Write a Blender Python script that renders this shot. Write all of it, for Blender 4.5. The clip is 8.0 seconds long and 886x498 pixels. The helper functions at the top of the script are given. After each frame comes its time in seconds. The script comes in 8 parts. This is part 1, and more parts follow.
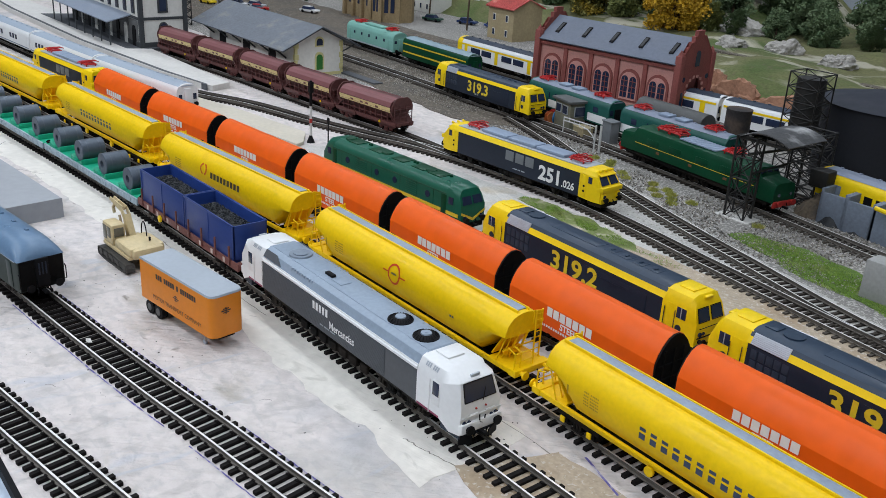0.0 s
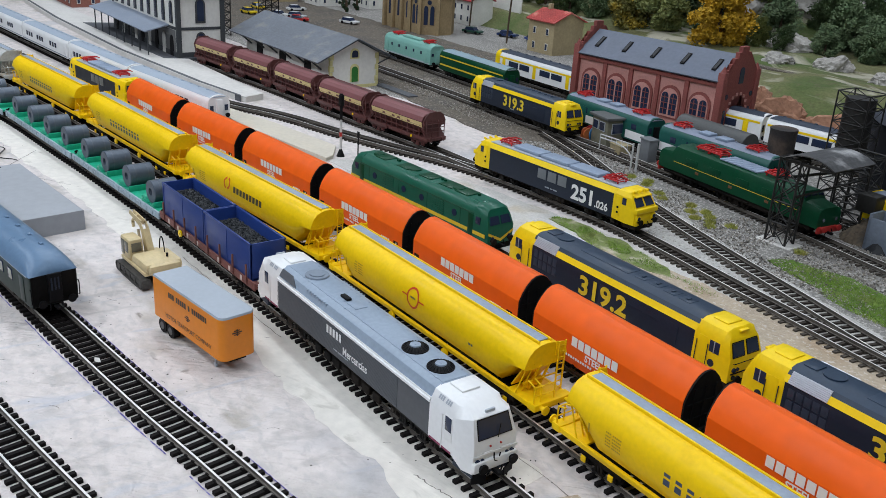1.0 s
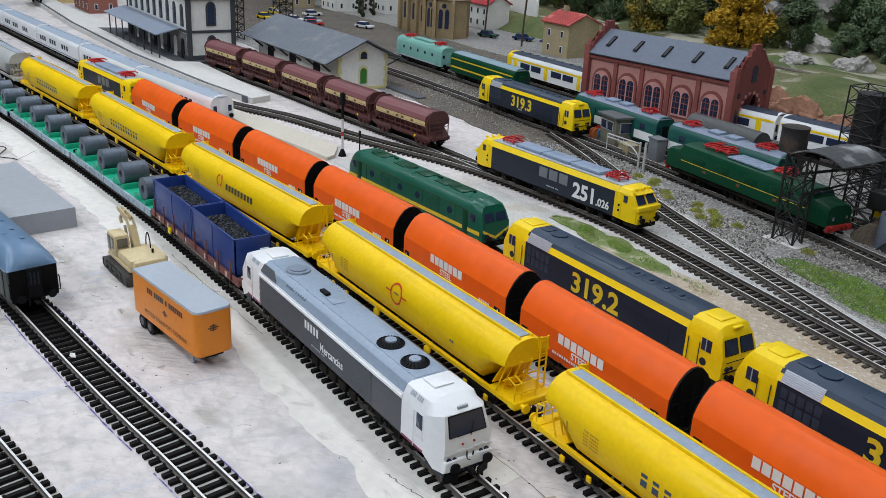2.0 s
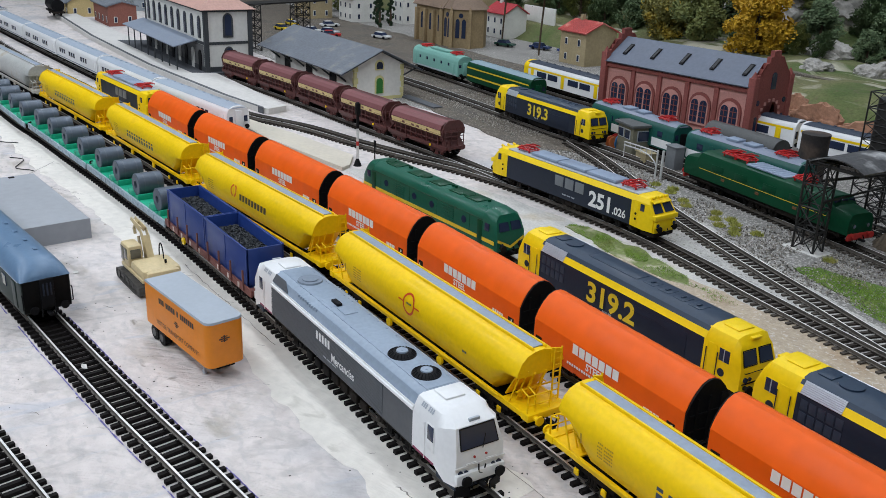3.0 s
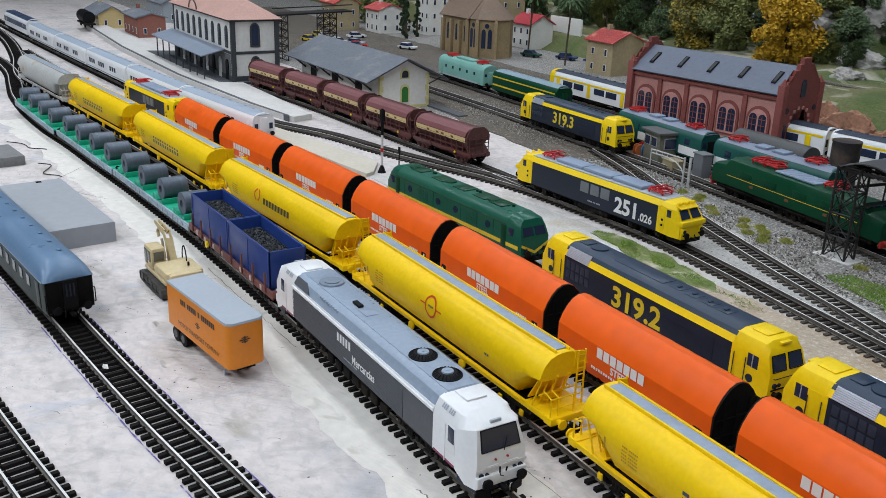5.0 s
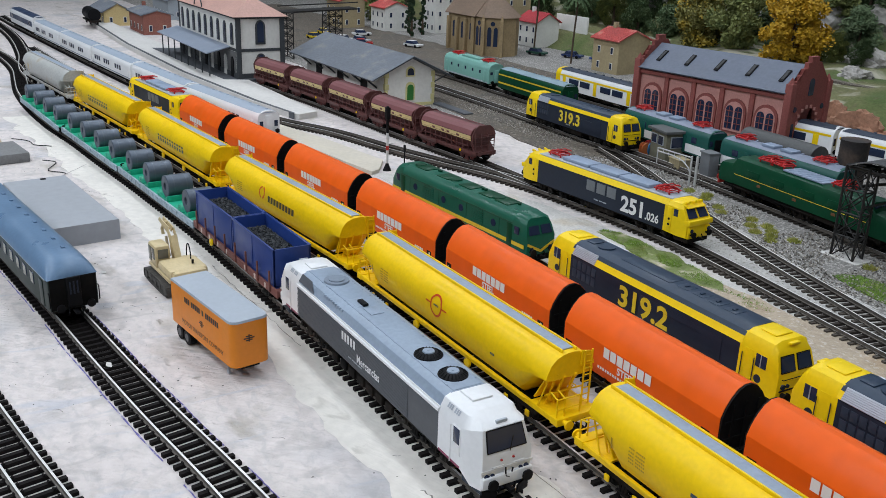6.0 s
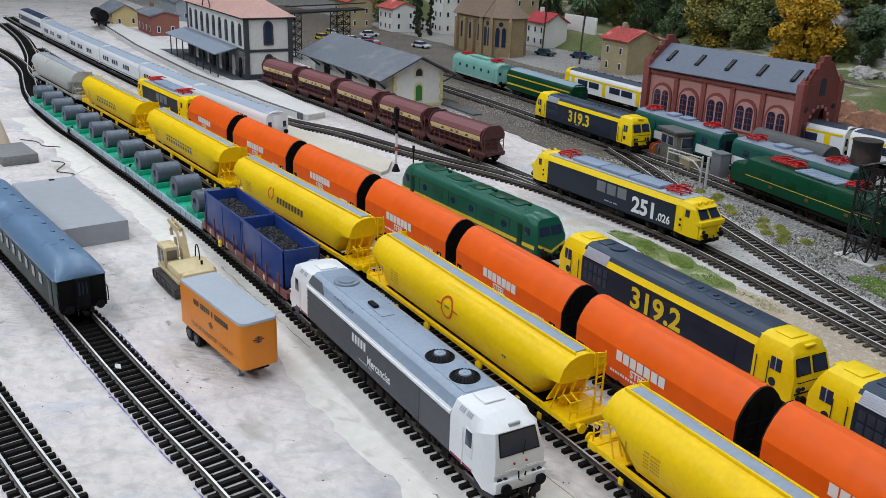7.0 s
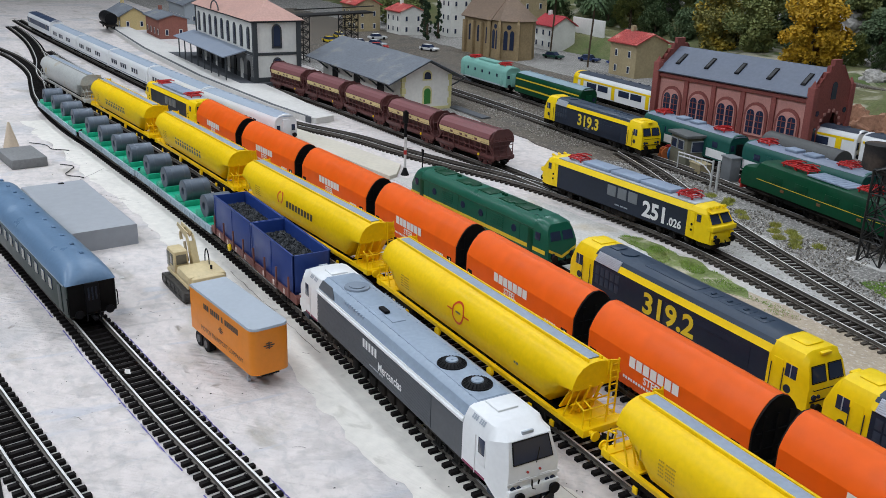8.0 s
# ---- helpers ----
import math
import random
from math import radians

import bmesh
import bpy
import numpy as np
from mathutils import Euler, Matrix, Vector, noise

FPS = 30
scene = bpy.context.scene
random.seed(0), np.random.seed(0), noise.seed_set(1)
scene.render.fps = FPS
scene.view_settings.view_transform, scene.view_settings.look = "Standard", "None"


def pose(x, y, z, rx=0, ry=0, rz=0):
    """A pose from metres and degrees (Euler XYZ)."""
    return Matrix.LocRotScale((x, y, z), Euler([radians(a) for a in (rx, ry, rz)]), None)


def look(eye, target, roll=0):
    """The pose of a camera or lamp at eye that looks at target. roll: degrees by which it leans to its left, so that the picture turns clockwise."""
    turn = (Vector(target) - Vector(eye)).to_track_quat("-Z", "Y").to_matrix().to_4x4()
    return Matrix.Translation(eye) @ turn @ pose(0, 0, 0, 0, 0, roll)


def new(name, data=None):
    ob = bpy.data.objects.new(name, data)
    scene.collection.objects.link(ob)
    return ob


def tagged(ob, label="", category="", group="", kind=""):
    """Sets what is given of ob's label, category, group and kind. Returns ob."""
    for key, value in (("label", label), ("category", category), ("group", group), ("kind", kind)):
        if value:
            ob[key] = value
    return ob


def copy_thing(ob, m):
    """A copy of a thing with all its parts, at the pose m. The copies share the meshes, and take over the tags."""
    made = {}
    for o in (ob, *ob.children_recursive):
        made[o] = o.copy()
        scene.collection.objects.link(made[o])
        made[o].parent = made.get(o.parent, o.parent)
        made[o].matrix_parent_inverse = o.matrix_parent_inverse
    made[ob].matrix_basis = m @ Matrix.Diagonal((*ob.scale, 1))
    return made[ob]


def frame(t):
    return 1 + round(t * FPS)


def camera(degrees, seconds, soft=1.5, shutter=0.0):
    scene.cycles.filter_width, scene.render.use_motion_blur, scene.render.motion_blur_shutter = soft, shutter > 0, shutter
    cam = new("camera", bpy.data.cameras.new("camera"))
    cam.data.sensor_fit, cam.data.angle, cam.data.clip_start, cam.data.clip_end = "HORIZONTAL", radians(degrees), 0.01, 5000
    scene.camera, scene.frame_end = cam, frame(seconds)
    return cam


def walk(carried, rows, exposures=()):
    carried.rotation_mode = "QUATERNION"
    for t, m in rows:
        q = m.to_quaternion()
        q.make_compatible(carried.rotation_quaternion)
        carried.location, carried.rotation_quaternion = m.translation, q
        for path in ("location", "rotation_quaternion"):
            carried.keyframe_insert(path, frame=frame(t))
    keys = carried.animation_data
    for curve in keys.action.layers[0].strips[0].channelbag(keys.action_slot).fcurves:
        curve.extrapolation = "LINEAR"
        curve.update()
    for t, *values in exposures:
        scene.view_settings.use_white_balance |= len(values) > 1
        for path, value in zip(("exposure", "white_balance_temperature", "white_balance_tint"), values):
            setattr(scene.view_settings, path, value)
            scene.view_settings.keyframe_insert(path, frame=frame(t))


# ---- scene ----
cam = camera(52.3, 8.0, soft=0.85)
PATH = [
    (0, (0.36746, -0.29569, 0.29480), (-0.34819, 0.29375, -0.07991), 3.462),
    (0.5, (0.35277, -0.29134, 0.29913), (-0.37878, 0.28000, -0.07288), 3.314),
    (1, (0.35421, -0.26874, 0.29421), (-0.39248, 0.28642, -0.07218), 3.601),
    (1.5, (0.36110, -0.24905, 0.28457), (-0.39812, 0.29156, -0.07784), 3.349),
    (3, (0.35846, -0.23051, 0.27809), (-0.42420, 0.28493, -0.07085), 2.324),
    (3.5, (0.35727, -0.23217, 0.27579), (-0.43658, 0.26835, -0.06957), 1.952),
    (4, (0.35996, -0.23075, 0.27372), (-0.43824, 0.26591, -0.06717), 2.019),
    (4.5, (0.35839, -0.22851, 0.27070), (-0.44264, 0.26676, -0.06552), 1.988),
    (6, (0.35340, -0.22518, 0.26776), (-0.45113, 0.26344, -0.06984), 2.086),
    (6.5, (0.34959, -0.22560, 0.26635), (-0.45744, 0.25947, -0.07041), 1.959),
    (7, (0.34833, -0.22508, 0.26612), (-0.46038, 0.25717, -0.07066), 1.946),
    (7.5, (0.34573, -0.22552, 0.26686), (-0.46712, 0.24988, -0.06968), 1.802),
    (8, (0.34323, -0.22583, 0.26643), (-0.46974, 0.25088, -0.06794), 1.899),
]
walk(cam, [(t, look(eye, target, roll)) for t, eye, target, roll in PATH])

# ---- light: a hall lit by rows of ceiling tubes ----
scene.view_settings.exposure = 0.0
world = bpy.data.worlds.new("hall_air")
world.use_nodes = True
world.node_tree.nodes["Background"].inputs[0].default_value = (0.9, 0.95, 1.0, 1)
world.node_tree.nodes["Background"].inputs[1].default_value = 0.07
scene.world = world
LAMPS = [(-1.9, 0.3), (-0.7, 0.3), (0.5, 0.3), (-1.9, 1.3), (-0.7, 1.3), (0.5, 1.3), (-1.9, -0.7), (-0.7, -0.7), (0.5, -0.7), (-1.3, -1.6), (0.1, -1.6), (1.3, -0.7)]
for lx, ly in LAMPS:
    lamp = new("tube_light", bpy.data.lights.new("tube_light", "AREA"))
    lamp.data.shape, lamp.data.size, lamp.data.size_y = "RECTANGLE", 1.0, 0.16
    lamp.data.energy, lamp.data.color = (5.2 if lx < 0 else 2.0) if ly > 0 else {-0.7: 5.2, -1.6: 12.0}[ly], (0.88, 0.97, 1.09)
    lamp.matrix_world = pose(lx, ly, 1.46)

# ---- materials ----
MATS = {}


def mat(name, rgb, rough=0.45, metal=0.0, var=0.12, fine=350.0, coarse=30.0, bump=0.05, second=None, spread=0.5, spec=0.36):
    """A painted or natural surface: two scales of mottling, a little relief, and an optional second colour in patches."""
    if name in MATS:
        return MATS[name]
    m = bpy.data.materials.new(name)
    m.use_nodes = True
    nt = m.node_tree
    bs = nt.nodes["Principled BSDF"]
    tc = nt.nodes.new("ShaderNodeTexCoord")
    n1, n2 = nt.nodes.new("ShaderNodeTexNoise"), nt.nodes.new("ShaderNodeTexNoise")
    n1.inputs["Scale"].default_value, n2.inputs["Scale"].default_value = fine, coarse
    n1.inputs["Detail"].default_value, n2.inputs["Detail"].default_value = 3, 5
    for n in (n1, n2):
        nt.links.new(tc.outputs["Object"], n.inputs["Vector"])
    add = nt.nodes.new("ShaderNodeMath")
    add.operation = "ADD"
    nt.links.new(n1.outputs["Fac"], add.inputs[0])
    nt.links.new(n2.outputs["Fac"], add.inputs[1])
    mr = nt.nodes.new("ShaderNodeMapRange")
    mr.inputs["From Min"].default_value, mr.inputs["From Max"].default_value = 0.6, 1.4
    mr.inputs["To Min"].default_value, mr.inputs["To Max"].default_value = 1 - var, 1 + var
    nt.links.new(add.outputs[0], mr.inputs["Value"])
    mul = nt.nodes.new("ShaderNodeMix")
    mul.data_type, mul.blend_type = "RGBA", "MULTIPLY"
    mul.inputs["Factor"].default_value = 1
    if second:
        mx = nt.nodes.new("ShaderNodeMix")
        mx.data_type = "RGBA"
        mx.inputs["A"].default_value, mx.inputs["B"].default_value = (*rgb, 1), (*second, 1)
        pr = nt.nodes.new("ShaderNodeMapRange")
        pr.inputs["From Min"].default_value, pr.inputs["From Max"].default_value = spread, spread + 0.14
        nt.links.new(n2.outputs["Fac"], pr.inputs["Value"])
        nt.links.new(pr.outputs[0], mx.inputs["Factor"])
        nt.links.new(mx.outputs["Result"], mul.inputs["A"])
    else:
        mul.inputs["A"].default_value = (*rgb, 1)
    nt.links.new(mr.outputs[0], mul.inputs["B"])
    nt.links.new(mul.outputs["Result"], bs.inputs["Base Color"])
    rr = nt.nodes.new("ShaderNodeMapRange")
    rr.inputs["From Min"].default_value, rr.inputs["From Max"].default_value = 0.3, 0.7
    rr.inputs["To Min"].default_value, rr.inputs["To Max"].default_value = max(0.05, rough - 0.1), min(1, rough + 0.1)
    nt.links.new(n2.outputs["Fac"], rr.inputs["Value"])
    nt.links.new(rr.outputs[0], bs.inputs["Roughness"])
    bs.inputs["Metallic"].default_value = metal
    bs.inputs["Specular IOR Level"].default_value = spec
    if bump:
        bp = nt.nodes.new("ShaderNodeBump")
        bp.inputs["Strength"].default_value, bp.inputs["Distance"].default_value = bump, 0.001
        nt.links.new(n1.outputs["Fac"], bp.inputs["Height"])
        nt.links.new(bp.outputs[0], bs.inputs["Normal"])
    MATS[name] = m
    return m


def glow(name, rgb, power):
    m = bpy.data.materials.new(name)
    m.use_nodes = True
    bs = m.node_tree.nodes["Principled BSDF"]
    bs.inputs["Emission Color"].default_value, bs.inputs["Emission Strength"].default_value = (*rgb, 1), power
    return m


YEL = mat("yellow paint", (0.88, 0.61, 0.004), 0.42, var=0.07, bump=0.02, spec=0.28)
YELW = mat("yellow wagon paint", (0.88, 0.565, 0.002), 0.42, var=0.1, bump=0.03, second=(0.78, 0.47, 0.003), spread=0.58, spec=0.24)
ORA = mat("orange tarpaulin", (0.8, 0.11, 0.003), 0.46, var=0.08, fine=110, bump=0.12, spec=0.26)
TRO = mat("trailer orange", (0.8, 0.25, 0.02), 0.4, var=0.06, bump=0.02)
BLK = mat("black plastic", (0.006, 0.006, 0.007), 0.6, var=0.3, bump=0.1, spec=0.14)
UND = mat("dusty black underframe", (0.006, 0.0056, 0.0054), 0.7, var=0.4, bump=0.2, second=(0.015, 0.012, 0.01), spec=0.08)
DGR = mat("dark slate paint", (0.015, 0.022, 0.038), 0.45, var=0.15, bump=0.02, spec=0.28)
ROOFD = mat("slate roof paint", (0.028, 0.039, 0.062), 0.55, var=0.16, bump=0.03, spec=0.35)
LGR = mat("light grey paint", (0.4, 0.43, 0.47), 0.45, var=0.08, bump=0.02)
MGR = mat("mid grey roof paint", (0.2, 0.24, 0.295), 0.48, var=0.1, bump=0.02)
SGR = mat("ribbed dark grey side", (0.085, 0.09, 0.1), 0.5, var=0.12, bump=0.02)
WHI = mat("white paint", (0.78, 0.78, 0.78), 0.38, var=0.05, bump=0.01)
SIL = mat("silver roof metal", (0.5, 0.53, 0.58), 0.36, 0.55, var=0.1, bump=0.03)
RED = mat("red frame paint", (0.42, 0.03, 0.025), 0.45, var=0.15)
MAR = mat("maroon stripe", (0.22, 0.03, 0.08), 0.45)
GRN = mat("locomotive green", (0.006, 0.1, 0.06), 0.36, var=0.12, bump=0.02)
GRND = mat("bottle green", (0.002, 0.05, 0.021), 0.4, var=0.15, bump=0.02, spec=0.2)
GTEAL = mat("teal green", (0.008, 0.08, 0.065), 0.42, var=0.15, bump=0.02)
MINT = mat("mint green", (0.2, 0.42, 0.36), 0.45, var=0.12)
DECK = mat("deck green", (0.01, 0.33, 0.19), 0.45, var=0.2, fine=260, bump=0.06)
BLU = mat("blue container paint", (0.017, 0.045, 0.2), 0.42, var=0.1, bump=0.04)
BRN = mat("brown hopper paint", (0.1, 0.035, 0.032), 0.5, var=0.22, bump=0.05)
MAROOF = mat("maroon hopper roof", (0.2, 0.075, 0.078), 0.5, var=0.12)
CRM = mat("cream stripe paint", (0.66, 0.52, 0.24), 0.5, var=0.15)
RST = mat("red oxide frame", (0.16, 0.06, 0.05), 0.6, var=0.25, bump=0.1)
COIL = mat("steel coil", (0.085, 0.105, 0.135), 0.42, 0.2, var=0.12, bump=0.03)
WALK = mat("grey walkway sheet", (0.3, 0.35, 0.43), 0.55, 0.1, var=0.14, bump=0.03, second=(0.25, 0.29, 0.34), spread=0.56)
CURT = mat("pale curtain", (0.42, 0.4, 0.35), 0.8, var=0.25)
GLS = mat("dark glazing", (0.022, 0.032, 0.066), 0.08, var=0.05, bump=0)
STL = mat("rail head steel", (0.74, 0.73, 0.71), 0.4, 0.3, var=0.12, bump=0.02)
RSD = mat("rail side", (0.13, 0.115, 0.1), 0.55, 0.3, var=0.3)
SLP = mat("sleeper plastic", (0.011, 0.0095, 0.0092), 0.7, var=0.5, bump=0.2, spec=0.08)
SLPB = mat("weathered brown sleeper", (0.04, 0.033, 0.028), 0.8, var=0.5, bump=0.3, second=(0.075, 0.065, 0.055), spread=0.55, spec=0.15)
BOG = mat("dusty bogie frame", (0.012, 0.0115, 0.011), 0.65, var=0.5, bump=0.2, second=(0.03, 0.026, 0.022), spec=0.15)
PANT = mat("pantograph red", (0.5, 0.02, 0.02), 0.4, var=0.1)
COAL = mat("coal", (0.012, 0.014, 0.017), 0.5, var=0.5, fine=900, bump=0.5)
BEI = mat("excavator beige", (0.6, 0.48, 0.27), 0.45, var=0.15, second=(0.42, 0.32, 0.17), spread=0.62)
INK = mat("dark lettering", (0.07, 0.05, 0.035), 0.5, var=0.1, bump=0)
INKB = mat("blue-grey lettering", (0.05, 0.07, 0.13), 0.5, var=0.1, bump=0)
INKR = mat("red lettering", (0.62, 0.05, 0.02), 0.45, var=0.05, bump=0)
CHR = mat("chrome", (0.7, 0.7, 0.7), 0.2, 1.0, var=0.05)

# ---- builders: all lengths below are in millimetres ----
MM = 0.001


def part(name, bm, material, parent=None, label="", kind=""):
    me = bpy.data.meshes.new(name)
    bmesh.ops.recalc_face_normals(bm, faces=bm.faces)
    bm.transform(Matrix.Scale(MM, 4))
    bm.to_mesh(me)
    bm.free()
    for m in material if isinstance(material, (list, tuple)) else [material]:
        me.materials.append(m)
    me.shade_smooth()
    me.set_sharp_from_angle(angle=radians(32))
    ob = new(name, me)
    if parent is not None:
        ob.parent = parent
    return tagged(ob, label, kind=kind)


def thing(name, label, category, group="", kind=""):
    ob = new(name)
    ob.empty_display_size = 0.01
    return tagged(ob, label, category, group, kind)


def box(bm, x0, x1, y0, y1, z0, z1, bev=0.0):
    m = Matrix.LocRotScale(((x0 + x1) / 2, (y0 + y1) / 2, (z0 + z1) / 2), None, (abs(x1 - x0), abs(y1 - y0), abs(z1 - z0)))
    vs = bmesh.ops.create_cube(bm, size=1, matrix=m)["verts"]
    if bev:
        es = list({e for v in vs for e in v.link_edges})
        bmesh.ops.bevel(bm, geom=es, offset=bev, segments=2, affect="EDGES", profile=0.5)
    return bm


def cyl(bm, a, b, r, n=8, r2=None):
    a, b = Vector(a), Vector(b)
    d = b - a
    m = Matrix.Translation((a + b) / 2) @ d.to_track_quat("Z", "Y").to_matrix().to_4x4()
    bmesh.ops.create_cone(bm, cap_ends=True, segments=n, radius1=r, radius2=r if r2 is None else r2, depth=d.length, matrix=m)
    return bm


def pipe(bm, pts, r, n=6):
    for a, b in zip(pts, pts[1:]):
        cyl(bm, a, b, r, n)
    return bm


def slab(bm, pts, t):
    """A thin plate through the given corners, t thick along its normal."""
    ps = [Vector(p) for p in pts]
    nrm = (ps[1] - ps[0]).cross(ps[2] - ps[0]).normalized() * (t / 2)
    lo, hi = [bm.verts.new(p - nrm) for p in ps], [bm.verts.new(p + nrm) for p in ps]
    bm.faces.new(lo[::-1]), bm.faces.new(hi)
    for i in range(len(ps)):
        j = (i + 1) % len(ps)
        bm.faces.new((lo[i], lo[j], hi[j], hi[i]))
    return bm


def loft(bm, secs):
    """Sections (x, half profile from the sill up, lean): symmetric about y = 0; lean(z) moves points along x."""
    rings = []
    for s in secs:
        x, half, lean = s[0], s[1], s[2] if len(s) > 2 else (lambda z: 0.0)
        R = [bm.verts.new((x + lean(z), y, z)) for y, z in half]
        L = [bm.verts.new((x + lean(z), -y, z)) for y, z in half]
        rings.append((R, L))
    n = len(rings[0][0])
    for (R, L), (R2, L2) in zip(rings, rings[1:]):
        for i in range(n - 1):
            bm.faces.new((R[i], R[i + 1], R2[i + 1], R2[i]))
            bm.faces.new((L[i + 1], L[i], L2[i], L2[i + 1]))
        bm.faces.new((R[-1], L[-1], L2[-1], R2[-1]))
        bm.faces.new((L[0], R[0], R2[0], L2[0]))
    for R, L in (rings[0], rings[-1]):
        for i in range(n - 1):
            bm.faces.new((R[i], R[i + 1], L[i + 1], L[i]))
    return bm


def grow(half, d):
    return [(y + d, z + d * 0.6) for y, z in half]


TEXTS = {}


def glyphs(text, offset=0.0):
    """Outline faces of a text of size 1 set in the built-in font, centred on its width."""
    if (text, offset) not in TEXTS:
        cu = bpy.data.curves.new("lettering", "FONT")
        cu.body, cu.align_x, cu.offset, cu.resolution_u = text, "CENTER", offset, 3
        ob = new("lettering", cu)
        bpy.context.view_layer.update()
        ev = ob.evaluated_get(bpy.context.evaluated_depsgraph_get())
        me = ev.to_mesh()
        TEXTS[text, offset] = ([tuple(v.co) for v in me.vertices], [tuple(p.vertices) for p in me.polygons])
        ev.to_mesh_clear()
        bpy.data.objects.remove(ob)
    return TEXTS[text, offset]


def letters(bm, text, size, put, offset=0.0, stretch=1.0):
    """Sets a text; put(u, v) gives the place of the point u along and v up."""
    vs, fs = glyphs(text, offset)
    made = [bm.verts.new(put(x * size * stretch, y * size)) for x, y, z in vs]
    for f in fs:
        try:
            bm.faces.new([made[i] for i in f])
        except ValueError:
            pass
    return bm


def numerals(parent, name, text, size, side, offset, stretch, m, label=""):
    """Sets a text sign by sign, each sign a piece of its own; side(u) gives the face at u along the text."""
    def reach(word):
        xs = [v[0] for v in glyphs(word, offset)[0]]
        return min(xs), max(xs)
    a, b = reach(text)
    for i, sign in enumerate(text):
        lo, hi = reach(text[:i + 1])
        c0, c1 = reach(sign)
        u = (a + (hi - lo) - (c0 + c1) / 2 - (c1 - c0) / 2) * size * stretch
        part(name, letters(bmesh.new(), sign, size, side(u), offset, stretch), m, parent, label if i == 0 else "")


def blocks(bm, counts, w, h, put, gap=0.25, space=0.8, only=None):
    """A line of plain blocks, one for each sign, in words of the given lengths; only: just the block of that index."""
    total = sum(counts) * w + (len(counts) - 1) * w * space
    u, k = -total / 2, 0
    for c in counts:
        for i in range(c):
            a, b = u + w * gap / 2, u + w * (1 - gap / 2)
            if only is None or only == k:
                bm.faces.new([bm.verts.new(put(p, q)) for p, q in ((a, 0), (b, 0), (b, h), (a, h))])
            u += w
            k += 1
        u += w * space
    return bm


def name_blocks(parent, count, w, h, put, m, label, gap=0.25):
    """An owner's name as a row of plain blocks, each a piece of its own."""
    for i in range(count):
        part("name_block", blocks(bmesh.new(), [count], w, h, put, gap, 0.8, i), m, parent, label if i == 0 else "")


def on_side(x, y, z, tilt=0.0):
    """A place for marks on the side that faces -y; tilt: degrees by which the face leans back."""
    c, s = math.cos(radians(tilt)), math.sin(radians(tilt))
    return lambda u, v: (x + u, -y + v * s, z + v * c)


def on_profile(x, half, z, off=0.25):
    """A place for marks wrapped round a profile; v = 0 at height z, measured along the outline."""
    segs = list(zip(half, half[1:]))

    def put(u, v):
        start, run = None, 0.0
        for (y0, z0), (y1, z1) in segs:
            l = math.hypot(y1 - y0, z1 - z0)
            if start is None and z0 <= z <= z1:
                start = run + l * (z - z0) / (z1 - z0)
            run += l
        want, run = start + v, 0.0
        for (y0, z0), (y1, z1) in segs:
            l = math.hypot(y1 - y0, z1 - z0)
            if run + l >= want or (y1, z1) == half[-1]:
                k = (want - run) / l
                return (x + u, -(y0 + (y1 - y0) * k) - off * abs(z1 - z0) / l, z0 + (z1 - z0) * k + off * abs(y1 - y0) / l)
            run += l
    return put


# ---- running gear ----
def wheelset(parent, x, r=5.6):
    bm = bmesh.new()
    for s in (-1, 1):
        cyl(bm, (x, s * 7.4, r), (x, s * 9.9, r), r, 16)
        cyl(bm, (x, s * 7.0, r), (x, s * 7.4, r), r + 0.7, 16)
    cyl(bm, (x, -9.6, r), (x, 9.6, r), 1.1, 6)
    return part("wheelset", bm, UND, parent)


def bogie(parent, xc, axles, r=5.6, colour=None, boxes=None):
    """A bogie with pressed side frames, axle boxes and springs; its wheelsets are parts of it."""
    bm = bmesh.new()
    a, b = min(axles) - 6, max(axles) + 6
    for s in (-1, 1):
        y0, y1 = sorted((s * 11.0, s * 13.2))
        box(bm, xc + a, xc + b, y0, y1, r + 0.8, r + 4.0, 0.5)
        for x in axles:
            box(bm, xc + x - 2.4, xc + x + 2.4, y0, y1 + 0.9 * s if s > 0 else y1, r - 2.6, r + 2.6, 0.5)
            box(bm, xc + x - 1.4, xc + x + 1.4, s * 13.0, s * 14.6, r - 1.4, r + 1.4, 0.4)
        for x in range(len(axles) - 1):
            m = (axles[x] + axles[x + 1]) / 2
            for d in (-2.2, 0, 2.2):
                cyl(bm, (xc + m + d, s * 12.6, r - 3.0), (xc + m + d, s * 12.6, r + 1.5), 0.95, 6)
            box(bm, xc + m - 4.2, xc + m + 4.2, s * 11.4, s * 13.8, r - 3.8, r - 2.8)
    box(bm, xc - 5, xc + 5, -11, 11, r, r + 4)
    bg = part("bogie", bm, colour or BOG, parent)
    for x in axles:
        wheelset(bg, xc + x, r)
    if boxes:
        for s in (-1, 1):
            for x in axles:
                part("axle_box", box(bmesh.new(), xc + x - 1.8, xc + x + 1.8, s * 14.0, s * 15.2, r - 1.9, r + 1.9, 0.5), boxes, bg, "painted axle box cover")
    return bg


